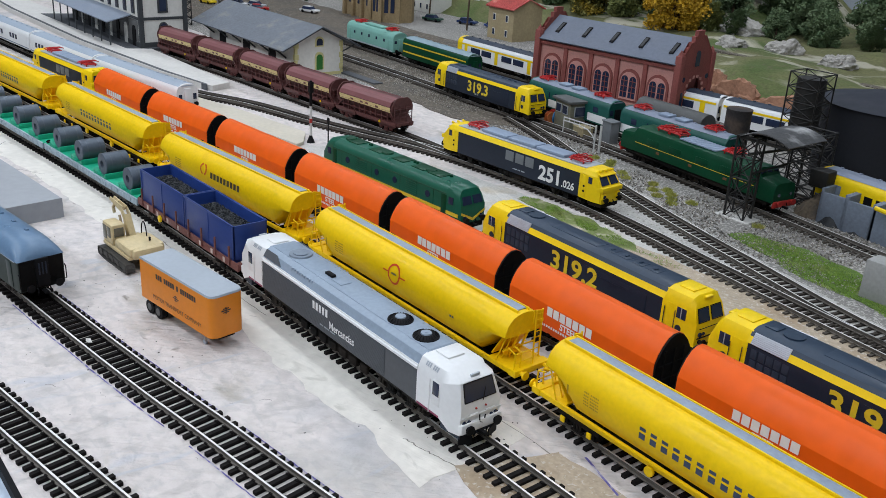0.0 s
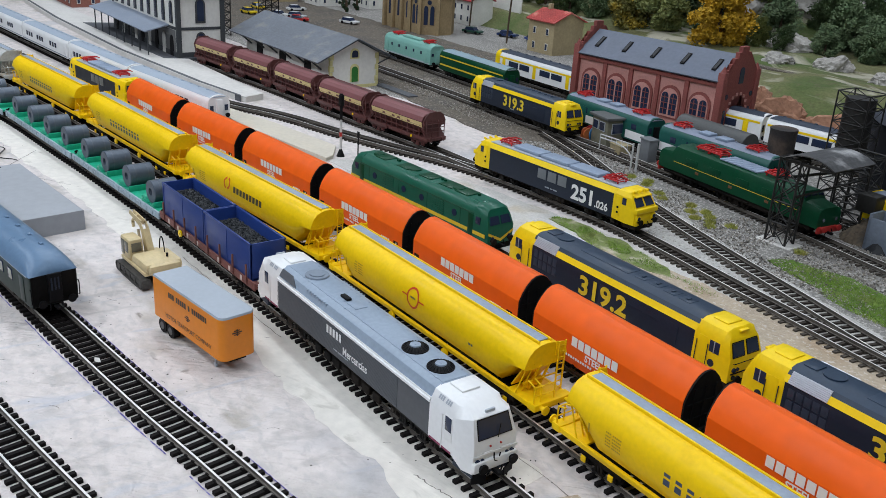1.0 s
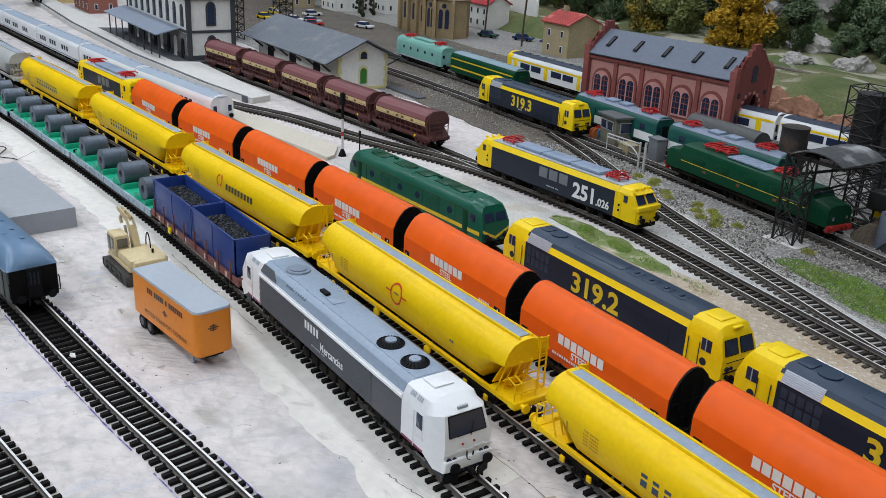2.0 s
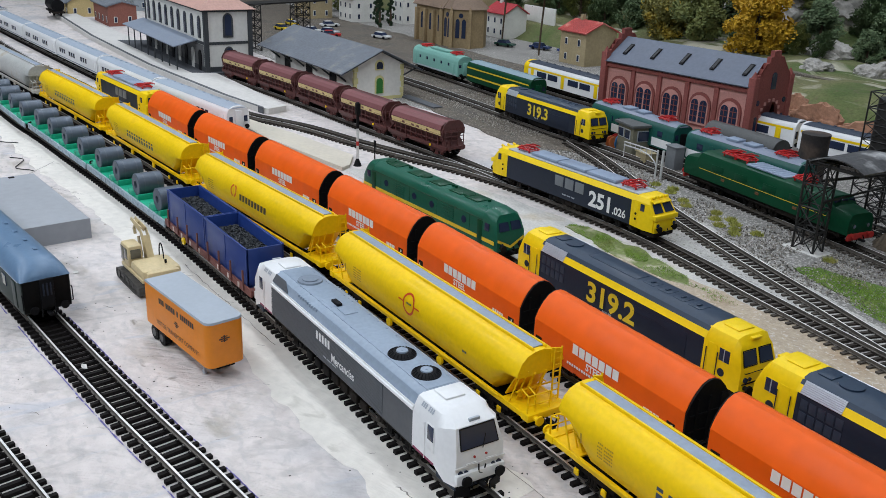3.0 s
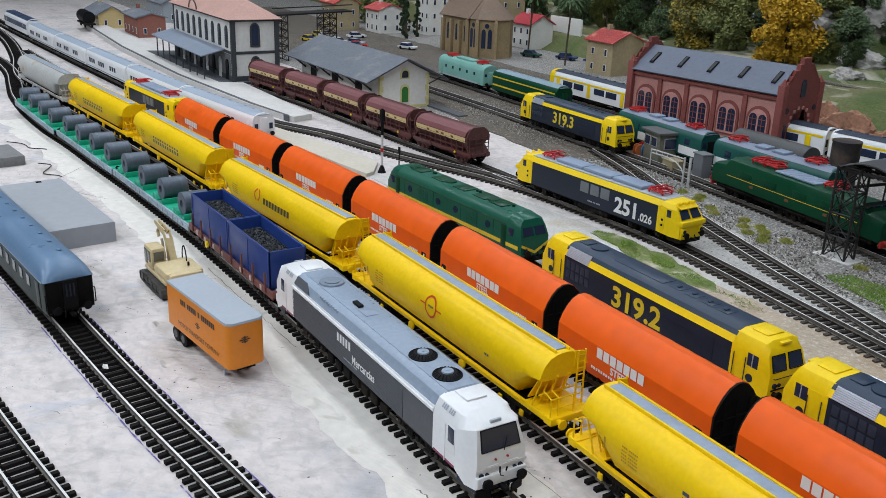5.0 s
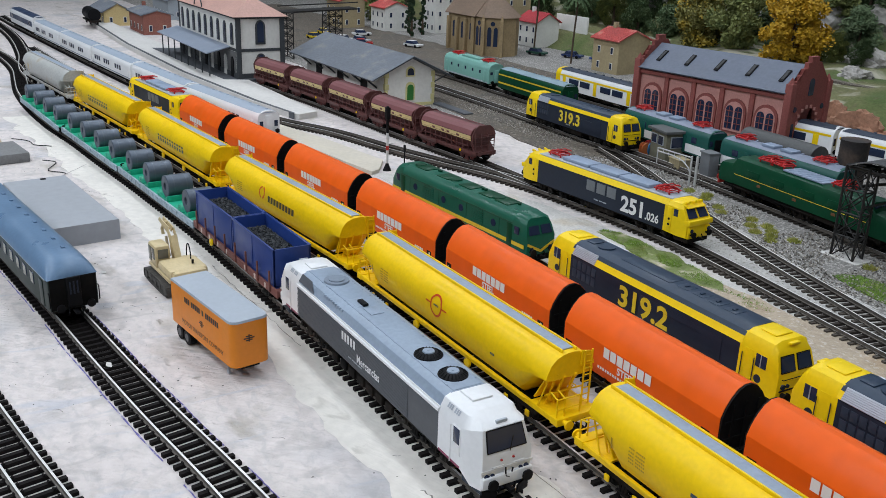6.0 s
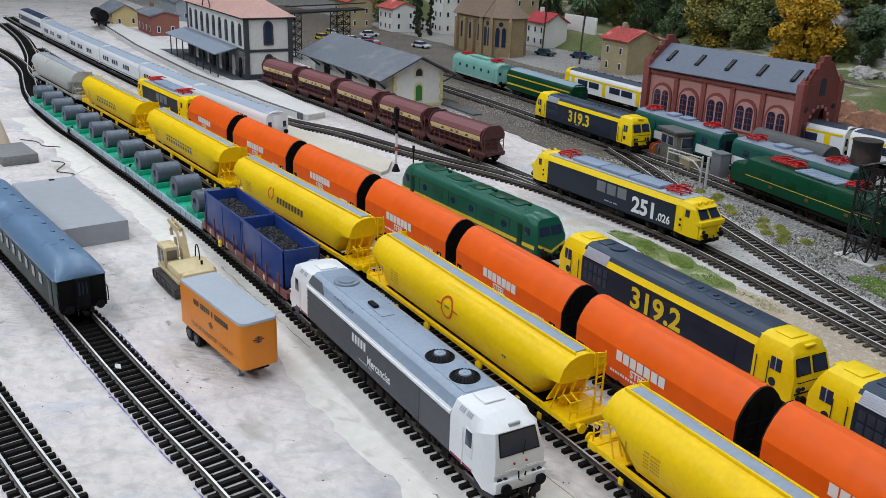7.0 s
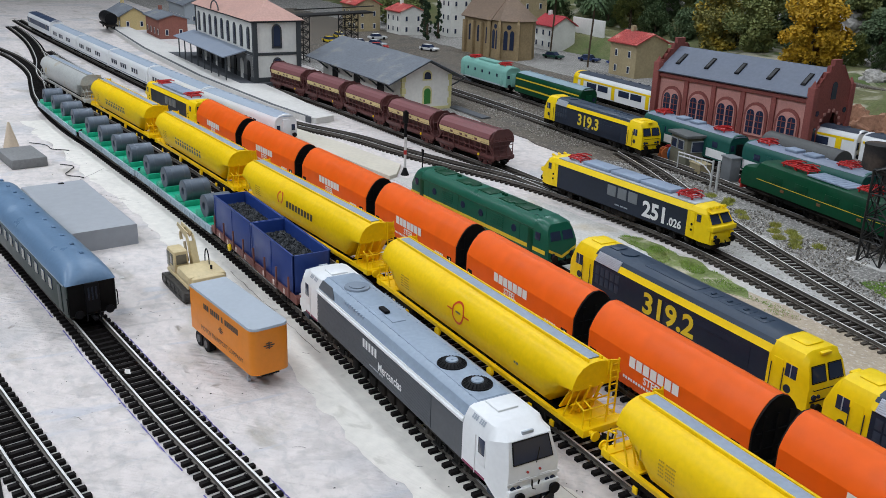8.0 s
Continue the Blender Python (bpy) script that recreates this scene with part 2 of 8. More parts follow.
def ends(parent, L, z=12.2, colour=None, plough=False):
    """Buffers, coupling hooks and hoses at both ends."""
    for s in (-1, 1):
        for y in (-10, 10):
            bm = bmesh.new()
            cyl(bm, (s * (L / 2 - 2), y, z), (s * (L / 2 + 3.6), y, z), 1.5, 10)
            cyl(bm, (s * (L / 2 + 3.6), y, z), (s * (L / 2 + 4.6), y, z), 2.9, 14)
            part("buffer", bm, colour or BLK, parent)
        bm = bmesh.new()
        box(bm, s * (L / 2 - 1), s * (L / 2 + 6.5), -1.4, 1.4, z - 5.5, z - 3.5, 0.4)
        pipe(bm, [(s * L / 2, 4, z - 1), (s * (L / 2 + 2), 4.4, z - 4), (s * (L / 2 + 1), 4.6, z - 7)], 0.5)
        pipe(bm, [(s * L / 2, -4, z - 1), (s * (L / 2 + 2), -4.4, z - 4), (s * (L / 2 + 1), -4.6, z - 7)], 0.5)
        part("coupling", bm, BLK, parent)
        if plough:
            bm = bmesh.new()
            slab(bm, [(s * (L / 2 - 1), -14, 1.5), (s * (L / 2 + 1.5), -6, 1.5), (s * (L / 2 + 1.5), -6, 6), (s * (L / 2 - 1), -14, 8)], 0.8)
            slab(bm, [(s * (L / 2 - 1), 14, 1.5), (s * (L / 2 + 1.5), 6, 1.5), (s * (L / 2 + 1.5), 6, 6), (s * (L / 2 - 1), 14, 8)], 0.8)
            part("snow_plough", bm, BLK, parent)


def under(parent, x0, x1, z0=9.0, z1=13.0, w=13.0, tank=True, m=None):
    bm = bmesh.new()
    box(bm, x0, x1, -w, w, z0, z1)
    part("underframe", bm, m or UND, parent)
    if tank:
        c, l = (x0 + x1) / 2, (x1 - x0) * 0.12
        bm = box(bmesh.new(), c - l, c + l, -14.2, 14.2, 2.8, 10, 1.2)
        for i in range(5):
            x = c - l + (i + 0.5) * l * 0.4
            box(bm, x - 0.4, x + 0.4, -14.6, 14.6, 3.5, 9)
        part("fuel_tank", bm, UND, parent)


def pantograph(parent, x, z):
    """A folded diamond pantograph on four insulators."""
    bm = bmesh.new()
    for sx in (-8, 8):
        for y in (-6, 6):
            cyl(bm, (x + sx, y, z - 1), (x + sx, y, z + 1.6), 0.9, 8)
    for y in (-7, 7):
        pipe(bm, [(x - 10, y, z + 1.8), (x + 10, y, z + 1.8)], 0.65)
        pipe(bm, [(x - 9, y, z + 2.2), (x + 9, y * 0.75, z + 3.4), (x - 8, y * 0.5, z + 4.6)], 0.5)
        pipe(bm, [(x + 9, y, z + 2.2), (x - 9, y * 0.75, z + 3.4), (x + 8, y * 0.5, z + 4.6)], 0.5)
    for sx in (-10, -6, 0, 6, 10):
        pipe(bm, [(x + sx, -7, z + 1.9), (x + sx, 7, z + 1.9)], 0.5)
    for sx in (-9, 9):
        pipe(bm, [(x + sx, -5.2, z + 3.4), (x + sx, 5.2, z + 3.4)], 0.5)
    for sx in (-3, 3):
        pipe(bm, [(x + sx, -13, z + 3.6), (x + sx, -9.5, z + 5.0), (x + sx, 9.5, z + 5.0), (x + sx, 13, z + 3.6)], 0.65)
    return part("pantograph", bm, PANT, parent, "folded red pantograph")


# ---- tracks ----
RAIL = 5.5


class Line:
    """A smooth centre line through a few points (x, y), in millimetres, x rising."""

    def __init__(self, pts):
        self.p = sorted(pts)

    def y(self, x):
        p = self.p
        i = max(0, min(len(p) - 2, next((k for k in range(len(p) - 1) if x < p[k + 1][0]), len(p) - 2)))
        (x1, y1), (x2, y2) = p[i], p[i + 1]
        s = (y2 - y1) / (x2 - x1)
        s1 = ((y2 - p[i - 1][1]) / (x2 - p[i - 1][0])) if i > 0 else s
        s2 = ((p[i + 2][1] - y1) / (p[i + 2][0] - x1)) if i + 2 < len(p) else s
        h = x2 - x1
        t = (x - x1) / h
        if t < 0 or t > 1:
            return y1 + s * (x - x1)
        return (2 * t**3 - 3 * t**2 + 1) * y1 + (t**3 - 2 * t**2 + t) * h * s1 + (-2 * t**3 + 3 * t**2) * y2 + (t**3 - t**2) * h * s2

    def slope(self, x):
        return (self.y(x + 4) - self.y(x - 4)) / 8

    def at(self, x, half=70.0):
        """The pose, in metres, of a vehicle whose middle stands at x."""
        a = math.atan2(self.y(x + half) - self.y(x - half), 2 * half)
        y = (self.y(x + half * 0.7) + self.y(x - half * 0.7)) / 2
        return pose(x * MM, y * MM, RAIL * MM, 0, 0, math.degrees(a))


SLEEPER = {}


def sleeper_mesh(m):
    if m.name not in SLEEPER:
        bm = box(bmesh.new(), -1.4, 1.4, -15, 15, 0.1, 2.3)
        for s in (-1, 1):
            for q in (-1, 1):
                box(bm, -1.1, 1.1, s * 8.2 + q * 2.0 - 0.5, s * 8.2 + q * 2.0 + 0.5, 2.3, 3.1)
        bm.transform(Matrix.Scale(MM, 4))
        me = bpy.data.meshes.new("sleeper")
        bm.to_mesh(me)
        bm.free()
        me.materials.append(m)
        SLEEPER[m.name] = me
    return SLEEPER[m.name]


def track(line, x0, x1, near=None, label="", step=7.4, tone=None):
    """Two rails on sleepers; sleepers in the stretch near = (a, b) are single pieces, the rest one mesh."""
    tr = thing("railway_track", label or "model railway track with black sleepers and bright rails", "track", "tracks of the yard", "structure")
    n = max(2, int((x1 - x0) / 12))
    for s in (-1, 1):
        bm = bmesh.new()
        prof = [(-1.2, 2.3), (-1.2, 2.8), (-0.35, 3.1), (-0.35, 4.5), (-0.6, 4.8), (-0.6, 5.5), (0.6, 5.5), (0.6, 4.8), (0.35, 4.5), (0.35, 3.1), (1.2, 2.8), (1.2, 2.3)]
        prev = None
        for i in range(n + 1):
            x = x0 + (x1 - x0) * i / n
            a = math.atan(line.slope(x))
            c, sn = math.cos(a), math.sin(a)
            ring = [bm.verts.new((x - sn * (s * 8.9 + u), line.y(x) + c * (s * 8.9 + u), w)) for u, w in prof]
            if prev:
                for k in range(len(prof)):
                    j = (k + 1) % len(prof)
                    f = bm.faces.new((prev[k], prev[j], ring[j], ring[k]))
                    f.material_index = 0 if k == 5 else 1
            prev = ring
        part("rail", bm, [STL, RSD], tr)
    x, rest, piece = x0, bmesh.new(), 0
    while x < x1:
        a = math.atan(line.slope(x))
        m = pose(x * MM, line.y(x) * MM, 0, 0, 0, math.degrees(a) + random.uniform(-0.6, 0.6))
        if near and near[0] < x < near[1] and piece < 290:
            ob = new("sleeper", sleeper_mesh(tone or SLP))
            ob.parent = tr
            ob.matrix_basis = m
            piece += 1
        else:
            mm = m.copy()
            mm.translation /= MM
            k = len(rest.verts)
            for vs in ((-1.4, -15), (1.4, -15), (1.4, 15), (-1.4, 15)):
                rest.verts.new(mm @ Vector((*vs, 0.1)))
                rest.verts.new(mm @ Vector((*vs, 2.3)))
            rest.verts.ensure_lookup_table()
            v = rest.verts
            rest.faces.new((v[k + 1], v[k + 3], v[k + 5], v[k + 7]))
            for i in range(4):
                j = (i + 1) % 4
                rest.faces.new((v[k + 2 * i], v[k + 2 * j], v[k + 2 * j + 1], v[k + 2 * i + 1]))
        x += step * math.cos(a)
    if len(rest.verts):
        part("sleepers", rest, tone or SLP, tr, kind="stuff")
    else:
        rest.free()
    return tr


T0 = Line([(400, -1.5), (0, -1.5), (-200, -3), (-374, -9), (-474, -16), (-582, -25), (-692, -36), (-801, -46), (-901, -58), (-1023, -66), (-1168, -66), (-1276, -58), (-1399, -48), (-1530, -50), (-1674, -64), (-1950, -120), (-2300, -230)])
T1 = Line([(400, 60), (150, 62), (12, 65), (-214, 63), (-360, 54), (-474, 43), (-630, 33), (-746, 21), (-910, 6), (-1015, -8), (-1160, -26), (-1270, -36), (-1400, -36), (-1600, -14), (-1900, 0), (-2300, -10)])
T2 = Line([(500, 122), (100, 127), (-70, 131), (-220, 132), (-370, 126), (-500, 117), (-620, 105), (-700, 98), (-860, 88), (-1013, 72), (-1194, 55), (-1382, 30), (-1600, 14), (-1900, 0)])
TT = Line([(-690, 164), (-715, 162), (-924, 134), (-1247, 103), (-1829, 56), (-2098, 36), (-2400, 20)])
T3 = Line([(500, 180), (180, 190), (85, 193), (47, 198), (-100, 202), (-216, 207), (-403, 197), (-520, 190)])
T4 = Line([(450, 285), (130, 318), (-50, 342), (-130, 354), (-207, 362), (-300, 360), (-396, 352), (-470, 337), (-538, 314), (-626, 288), (-734, 262), (-839, 219), (-960, 198), (-1261, 170), (-1665, 140), (-2000, 120)])
TH = Line([(-396, 354), (-510, 353), (-632, 343), (-763, 334), (-886, 326), (-1012, 314), (-1115, 302), (-1400, 270)])
TX = Line([(-500, 347), (-600, 322), (-700, 290), (-800, 262), (-860, 252)])
T6 = Line([(420, 300), (102, 340), (-34, 376), (-89, 391), (-146, 408), (-239, 438), (-320, 470), (-420, 512), (-520, 545)])
T7 = Line([(300, 470), (17, 498), (-92, 516), (-200, 531), (-309, 543), (-450, 556), (-580, 556), (-760, 566), (-1000, 570), (-1300, 560)])
T8 = Line([(100, 560), (-100, 584), (-200, 592), (-367, 602), (-546, 616), (-718, 640), (-905, 650), (-1092, 656), (-1400, 650)])
T11 = Line([(0, 800), (-252, 782), (-410, 768), (-681, 745), (-872, 752), (-1100, 770)])
TC = Line([(250, -74), (120, -93), (8, -110), (-42, -117), (-104, -127), (-176, -137), (-272, -149), (-400, -166), (-516, -183), (-700, -210)])
TB = Line([(120, -164), (20, -182), (-42, -193), (-107, -205), (-219, -224), (-400, -254)])

# ---- locomotives ----
FREIGHT = [(16.6, 12.2), (16.6, 24), (16.6, 34.5), (13.2, 41.0), (9.5, 42.6)]


FROOF = mat("blue-grey roof paint", (0.27, 0.33, 0.41), 0.4, var=0.12)


def freight_diesel():
    """White-cabbed grey freight diesel, 258 long over its noses."""
    t = thing("diesel_locomotive", "grey and white modern freight diesel locomotive on three-axle bogies", "locomotive", "trains in the yard")
    ribs = [FREIGHT[0]]
    for i in range(23):
        z = 12.8 + i * 0.88
        ribs += [(16.6, z), (16.95, z + 0.15), (16.95, z + 0.55), (16.6, z + 0.7)]
    bm = loft(bmesh.new(), [(-93, ribs + FREIGHT[2:]), (60, ribs + FREIGHT[2:])])
    loft(bm, [(60, FREIGHT), (93, FREIGHT)])
    part("engine_hood", bm, SGR, t, "dark grey ribbed body side")
    bm = loft(bmesh.new(), [(-92.8, [(16.75, 34.0), (13.4, 41.1), (9.6, 42.9)]), (92.8, [(16.75, 34.0), (13.4, 41.1), (9.6, 42.9)])])
    for x in (-62, -30, 8, 44):
        box(bm, x - 0.3, x + 0.3, -9.5, 9.5, 42.8, 43.2)
    for i in range(9):
        box(bm, -55 + i * 3.2, -53.6 + i * 3.2, -14.4, -10.6, 38.6, 41.2)
        box(bm, -55 + i * 3.2, -53.6 + i * 3.2, 10.6, 14.4, 38.6, 41.2)
    box(bm, -20, -8, -4.5, 4.5, 42.5, 43.8, 0.4)
    box(bm, -36, -22, -7, 1, 42.5, 43.5, 0.4)
    for x in range(-80, 86, 11):
        for y in (-8.6, 8.6):
            box(bm, x - 0.7, x + 0.7, y - 0.5, y + 0.5, 42.6, 43.4)
    part("roof", bm, FROOF, t, "blue-grey roof with hatches")
    bm = bmesh.new()
    box(bm, -30, -21, -3.2, 0.4, 43.4, 45.2, 0.5)
    part("exhaust", bm, BLK, t)
    for s in (-1, 1):
        bm = slab(bmesh.new(), [(-92.5, s * 17.2, 33.6), (92.5, s * 17.2, 33.6), (92.5, s * 16.2, 36.4), (-92.5, s * 16.2, 36.4)], 0.8)
        pipe(bm, [(-92.5, s * 16.9, 34.8), (92.5, s * 16.9, 34.8)], 0.8, 10)
        part("cantrail", bm, WHI, t, "white rounded edge strip")
        bm = slab(bmesh.new(), [(-91, s * 16.2, 37.4), (-67, s * 16.2, 37.4), (-76, s * 13.2, 42.0), (-91, s * 13.2, 42.0)], 0.6)
        part("shoulder_panel", bm, SGR, t, "dark grey shoulder panel")
    bm = box(bmesh.new(), -92, 92, -8.8, 8.8, 42.4, 43.3, 0.5)
    part("roof_deck", bm, FROOF, t)
    for x in (52, 77.5):
        bm = cyl(bmesh.new(), (x, 0, 42.8), (x, 0, 43.9), 8.3, 32, 8.0)
        cyl(bm, (x, 0, 43.9), (x, 0, 45.2), 7.4, 32, 5.2)
        for k in range(20):
            a = k * math.tau / 20
            c, d = math.cos(a), math.sin(a)
            pipe(bm, [(x + 7.7 * c, 7.7 * d, 43.9), (x + 5.2 * c, 5.2 * d, 45.4)], 0.3, 4)
        fan = part("roof_fan", bm, BLK, t, "round black roof fan")
        part("fan_cap", cyl(cyl(bmesh.new(), (x, 0, 45.0), (x, 0, 45.9), 3.5, 24, 3.2), (x, 0, 45.9), (x, 0, 46.1), 0.9, 10), FROOF, fan, "blue-grey cap")
    bm = cyl(bmesh.new(), (-67, 0, 42.8), (-67, 0, 44.4), 8.6, 28, 8.0)
    cyl(bm, (-67, 0, 44.4), (-67, 0, 45.0), 5.2, 20)
    part("roof_fan", bm, MGR, t, "grey round roof fan")
    nose = lambda z: -max(0.0, min(z, 37.8) - 25.0) * 0.36 - max(0.0, z - 37.8) * 1.9
    for s in (-1, 1):
        full = grow(FREIGHT, 0.3)
        mid = [(16.4, 8.0), (16.3, 25.0), (15.4, 36.6), (11.6, 40.8), (8.6, 42.4)]
        tip = [(14.2, 8.0), (14.2, 25.0), (12.0, 37.8), (9.6, 40.4), (7.0, 41.8)]
        secs = [(s * 92, full), (s * 113, full), (s * 122, mid, (lambda z: s * nose(z) * 0.6)), (s * 129, tip, (lambda z: s * nose(z)))]
        bm = loft(bmesh.new(), secs)
        box(bm, s * 100 - 6, s * 100 + 6, -6, 6, 42.4, 43.9, 0.6)
        cab = part("cab", bm, WHI, t, "white driver's cab")
        q = lambda y, z: (s * (129.3 + nose(z)), y, z)
        part("windscreen", slab(bmesh.new(), [q(-10.9, 27.6), q(10.9, 27.6), q(9.9, 37.0), q(-9.9, 37.0)], 0.5), GLS, cab, "dark windscreen")
        bm = bmesh.new()
        for a, b in (((-11.2, 27.3), (11.2, 27.3)), ((11.2, 27.3), (10.2, 37.3)), ((10.2, 37.3), (-10.2, 37.3)), ((-10.2, 37.3), (-11.2, 27.3))):
            pipe(bm, [q(*a), q(*b)], 0.35)
        part("windscreen_frame", bm, BLK, cab)
        part("wiper", pipe(bmesh.new(), [(s * 129.6, 1, 26.6), (s * 128.0, 3.5, 33.4)], 0.22), BLK, cab)
        for y in (-1, 1):
            part("side_window", box(bmesh.new(), s * 107, s * 112.6, y * 16.9, y * 17.35, 25, 33.5, 0.1), GLS, cab)
            bm = box(bmesh.new(), s * 106.4, s * 113.2, y * 16.7, y * 17.2, 19, 34.4, 0.3)
            box(bm, s * 104.2, s * 104.5, y * 16.8, y * 17.5, 12, 33)
            part("cab_door", bm, WHI, cab)
            bm = bmesh.new()
            cyl(bm, (s * 128.9, y * 11.5, 15), (s * 129.8, y * 11.5, 15), 1.5, 12)
            cyl(bm, (s * 128.9, y * 8.2, 15), (s * 129.8, y * 8.2, 15), 1.2, 12)
            part("headlight", bm, GLS, cab)
            part("tail_light", cyl(bmesh.new(), (s * 128.9, y * 3.5, 22.5), (s * 129.7, y * 3.5, 22.5), 0.6, 10), RED, cab)
            part("stripe", box(bmesh.new(), s * 93, s * 113, y * 16.75, y * 17.1, 12.2, 13.4), MAR, cab)
        bm = slab(bmesh.new(), [(s * 129.4, -15, 17.4), (s * 129.4, 15, 17.4), (s * 129.4, 15, 18.8), (s * 129.4, -15, 18.8)], 0.3)
        for y in (-6, 6):
            pipe(bm, [(s * 129.8, y - 3, 20), (s * 130.6, y - 3, 20.5), (s * 130.6, y + 3, 20.5), (s * 129.8, y + 3, 20)], 0.25)
        part("nose_trim", bm, WHI, cab)
        bm = box(bmesh.new(), s * 127.5, s * 131.0, -14.6, 14.6, 9.0, 15.2, 0.9)
        part("bumper", bm, WHI, cab, "white rounded bumper")
        part("number_box", box(bmesh.new(), s * 121.6, s * 123.0, -3.2, 3.2, 38.6, 40.4, 0.3), LGR, cab)
        part("cable", pipe(bmesh.new(), [(s * 129.8, -1, 18), (s * 130.8, -1.5, 14), (s * 130.6, 1.5, 12.5), (s * 130.2, 3, 17)], 0.4), BLK, cab)
        bm = bmesh.new()
        blocks(bm, [3, 3], 1.7, 2.4, lambda u, v: (s * 103 + u, -15.4 + v * 0.62, 38.6 + v * 0.9))
        part("number_mark", bm, LGR, cab, "pale number bars")
        part("skirt", loft(bmesh.new(), [(s * 113, [(15, 5.5), (15, 9.6)]), (s * 128.6, [(14, 5.5), (14, 9.6)])]), ROOFD, cab)
    name_blocks(t, 5, 4.0, 5.6, on_side(-13, 17.2, 25), WHI, "operator name drawn as white blocks", 0.35)
    bm = letters(bmesh.new(), "Mercancías", 7.6, on_side(13, 17.2, 18.6), 0.02, 0.86)
    part("lettering", bm, WHI, t)
    part("data_line", blocks(bmesh.new(), [4, 6, 5], 1.1, 1.0, on_side(-4, 17.15, 16.6)), LGR, t)
    under(t, -114, 114, 9.5, 12.4, 14.0)
    for x in (-72, 72):
        bogie(t, x, (-20, 0, 20), 6.0)
    for x in range(-36, 40, 12):
        for s in (-1, 1):
            part("equipment_box", box(bmesh.new(), x - 4, x + 4, s * 13.5, s * 15.8, 3.5, 9, 0.7), UND, t)
    ends(t, 258, 12.2, BLK, True)
    return t


CLASSIC = [(16.4, 10), (16.4, 26), (16.4, 35.0), (12.6, 41.4), (8.0, 43.2)]


NAVY = mat("navy roof paint", (0.022, 0.04, 0.07), 0.42, var=0.15)


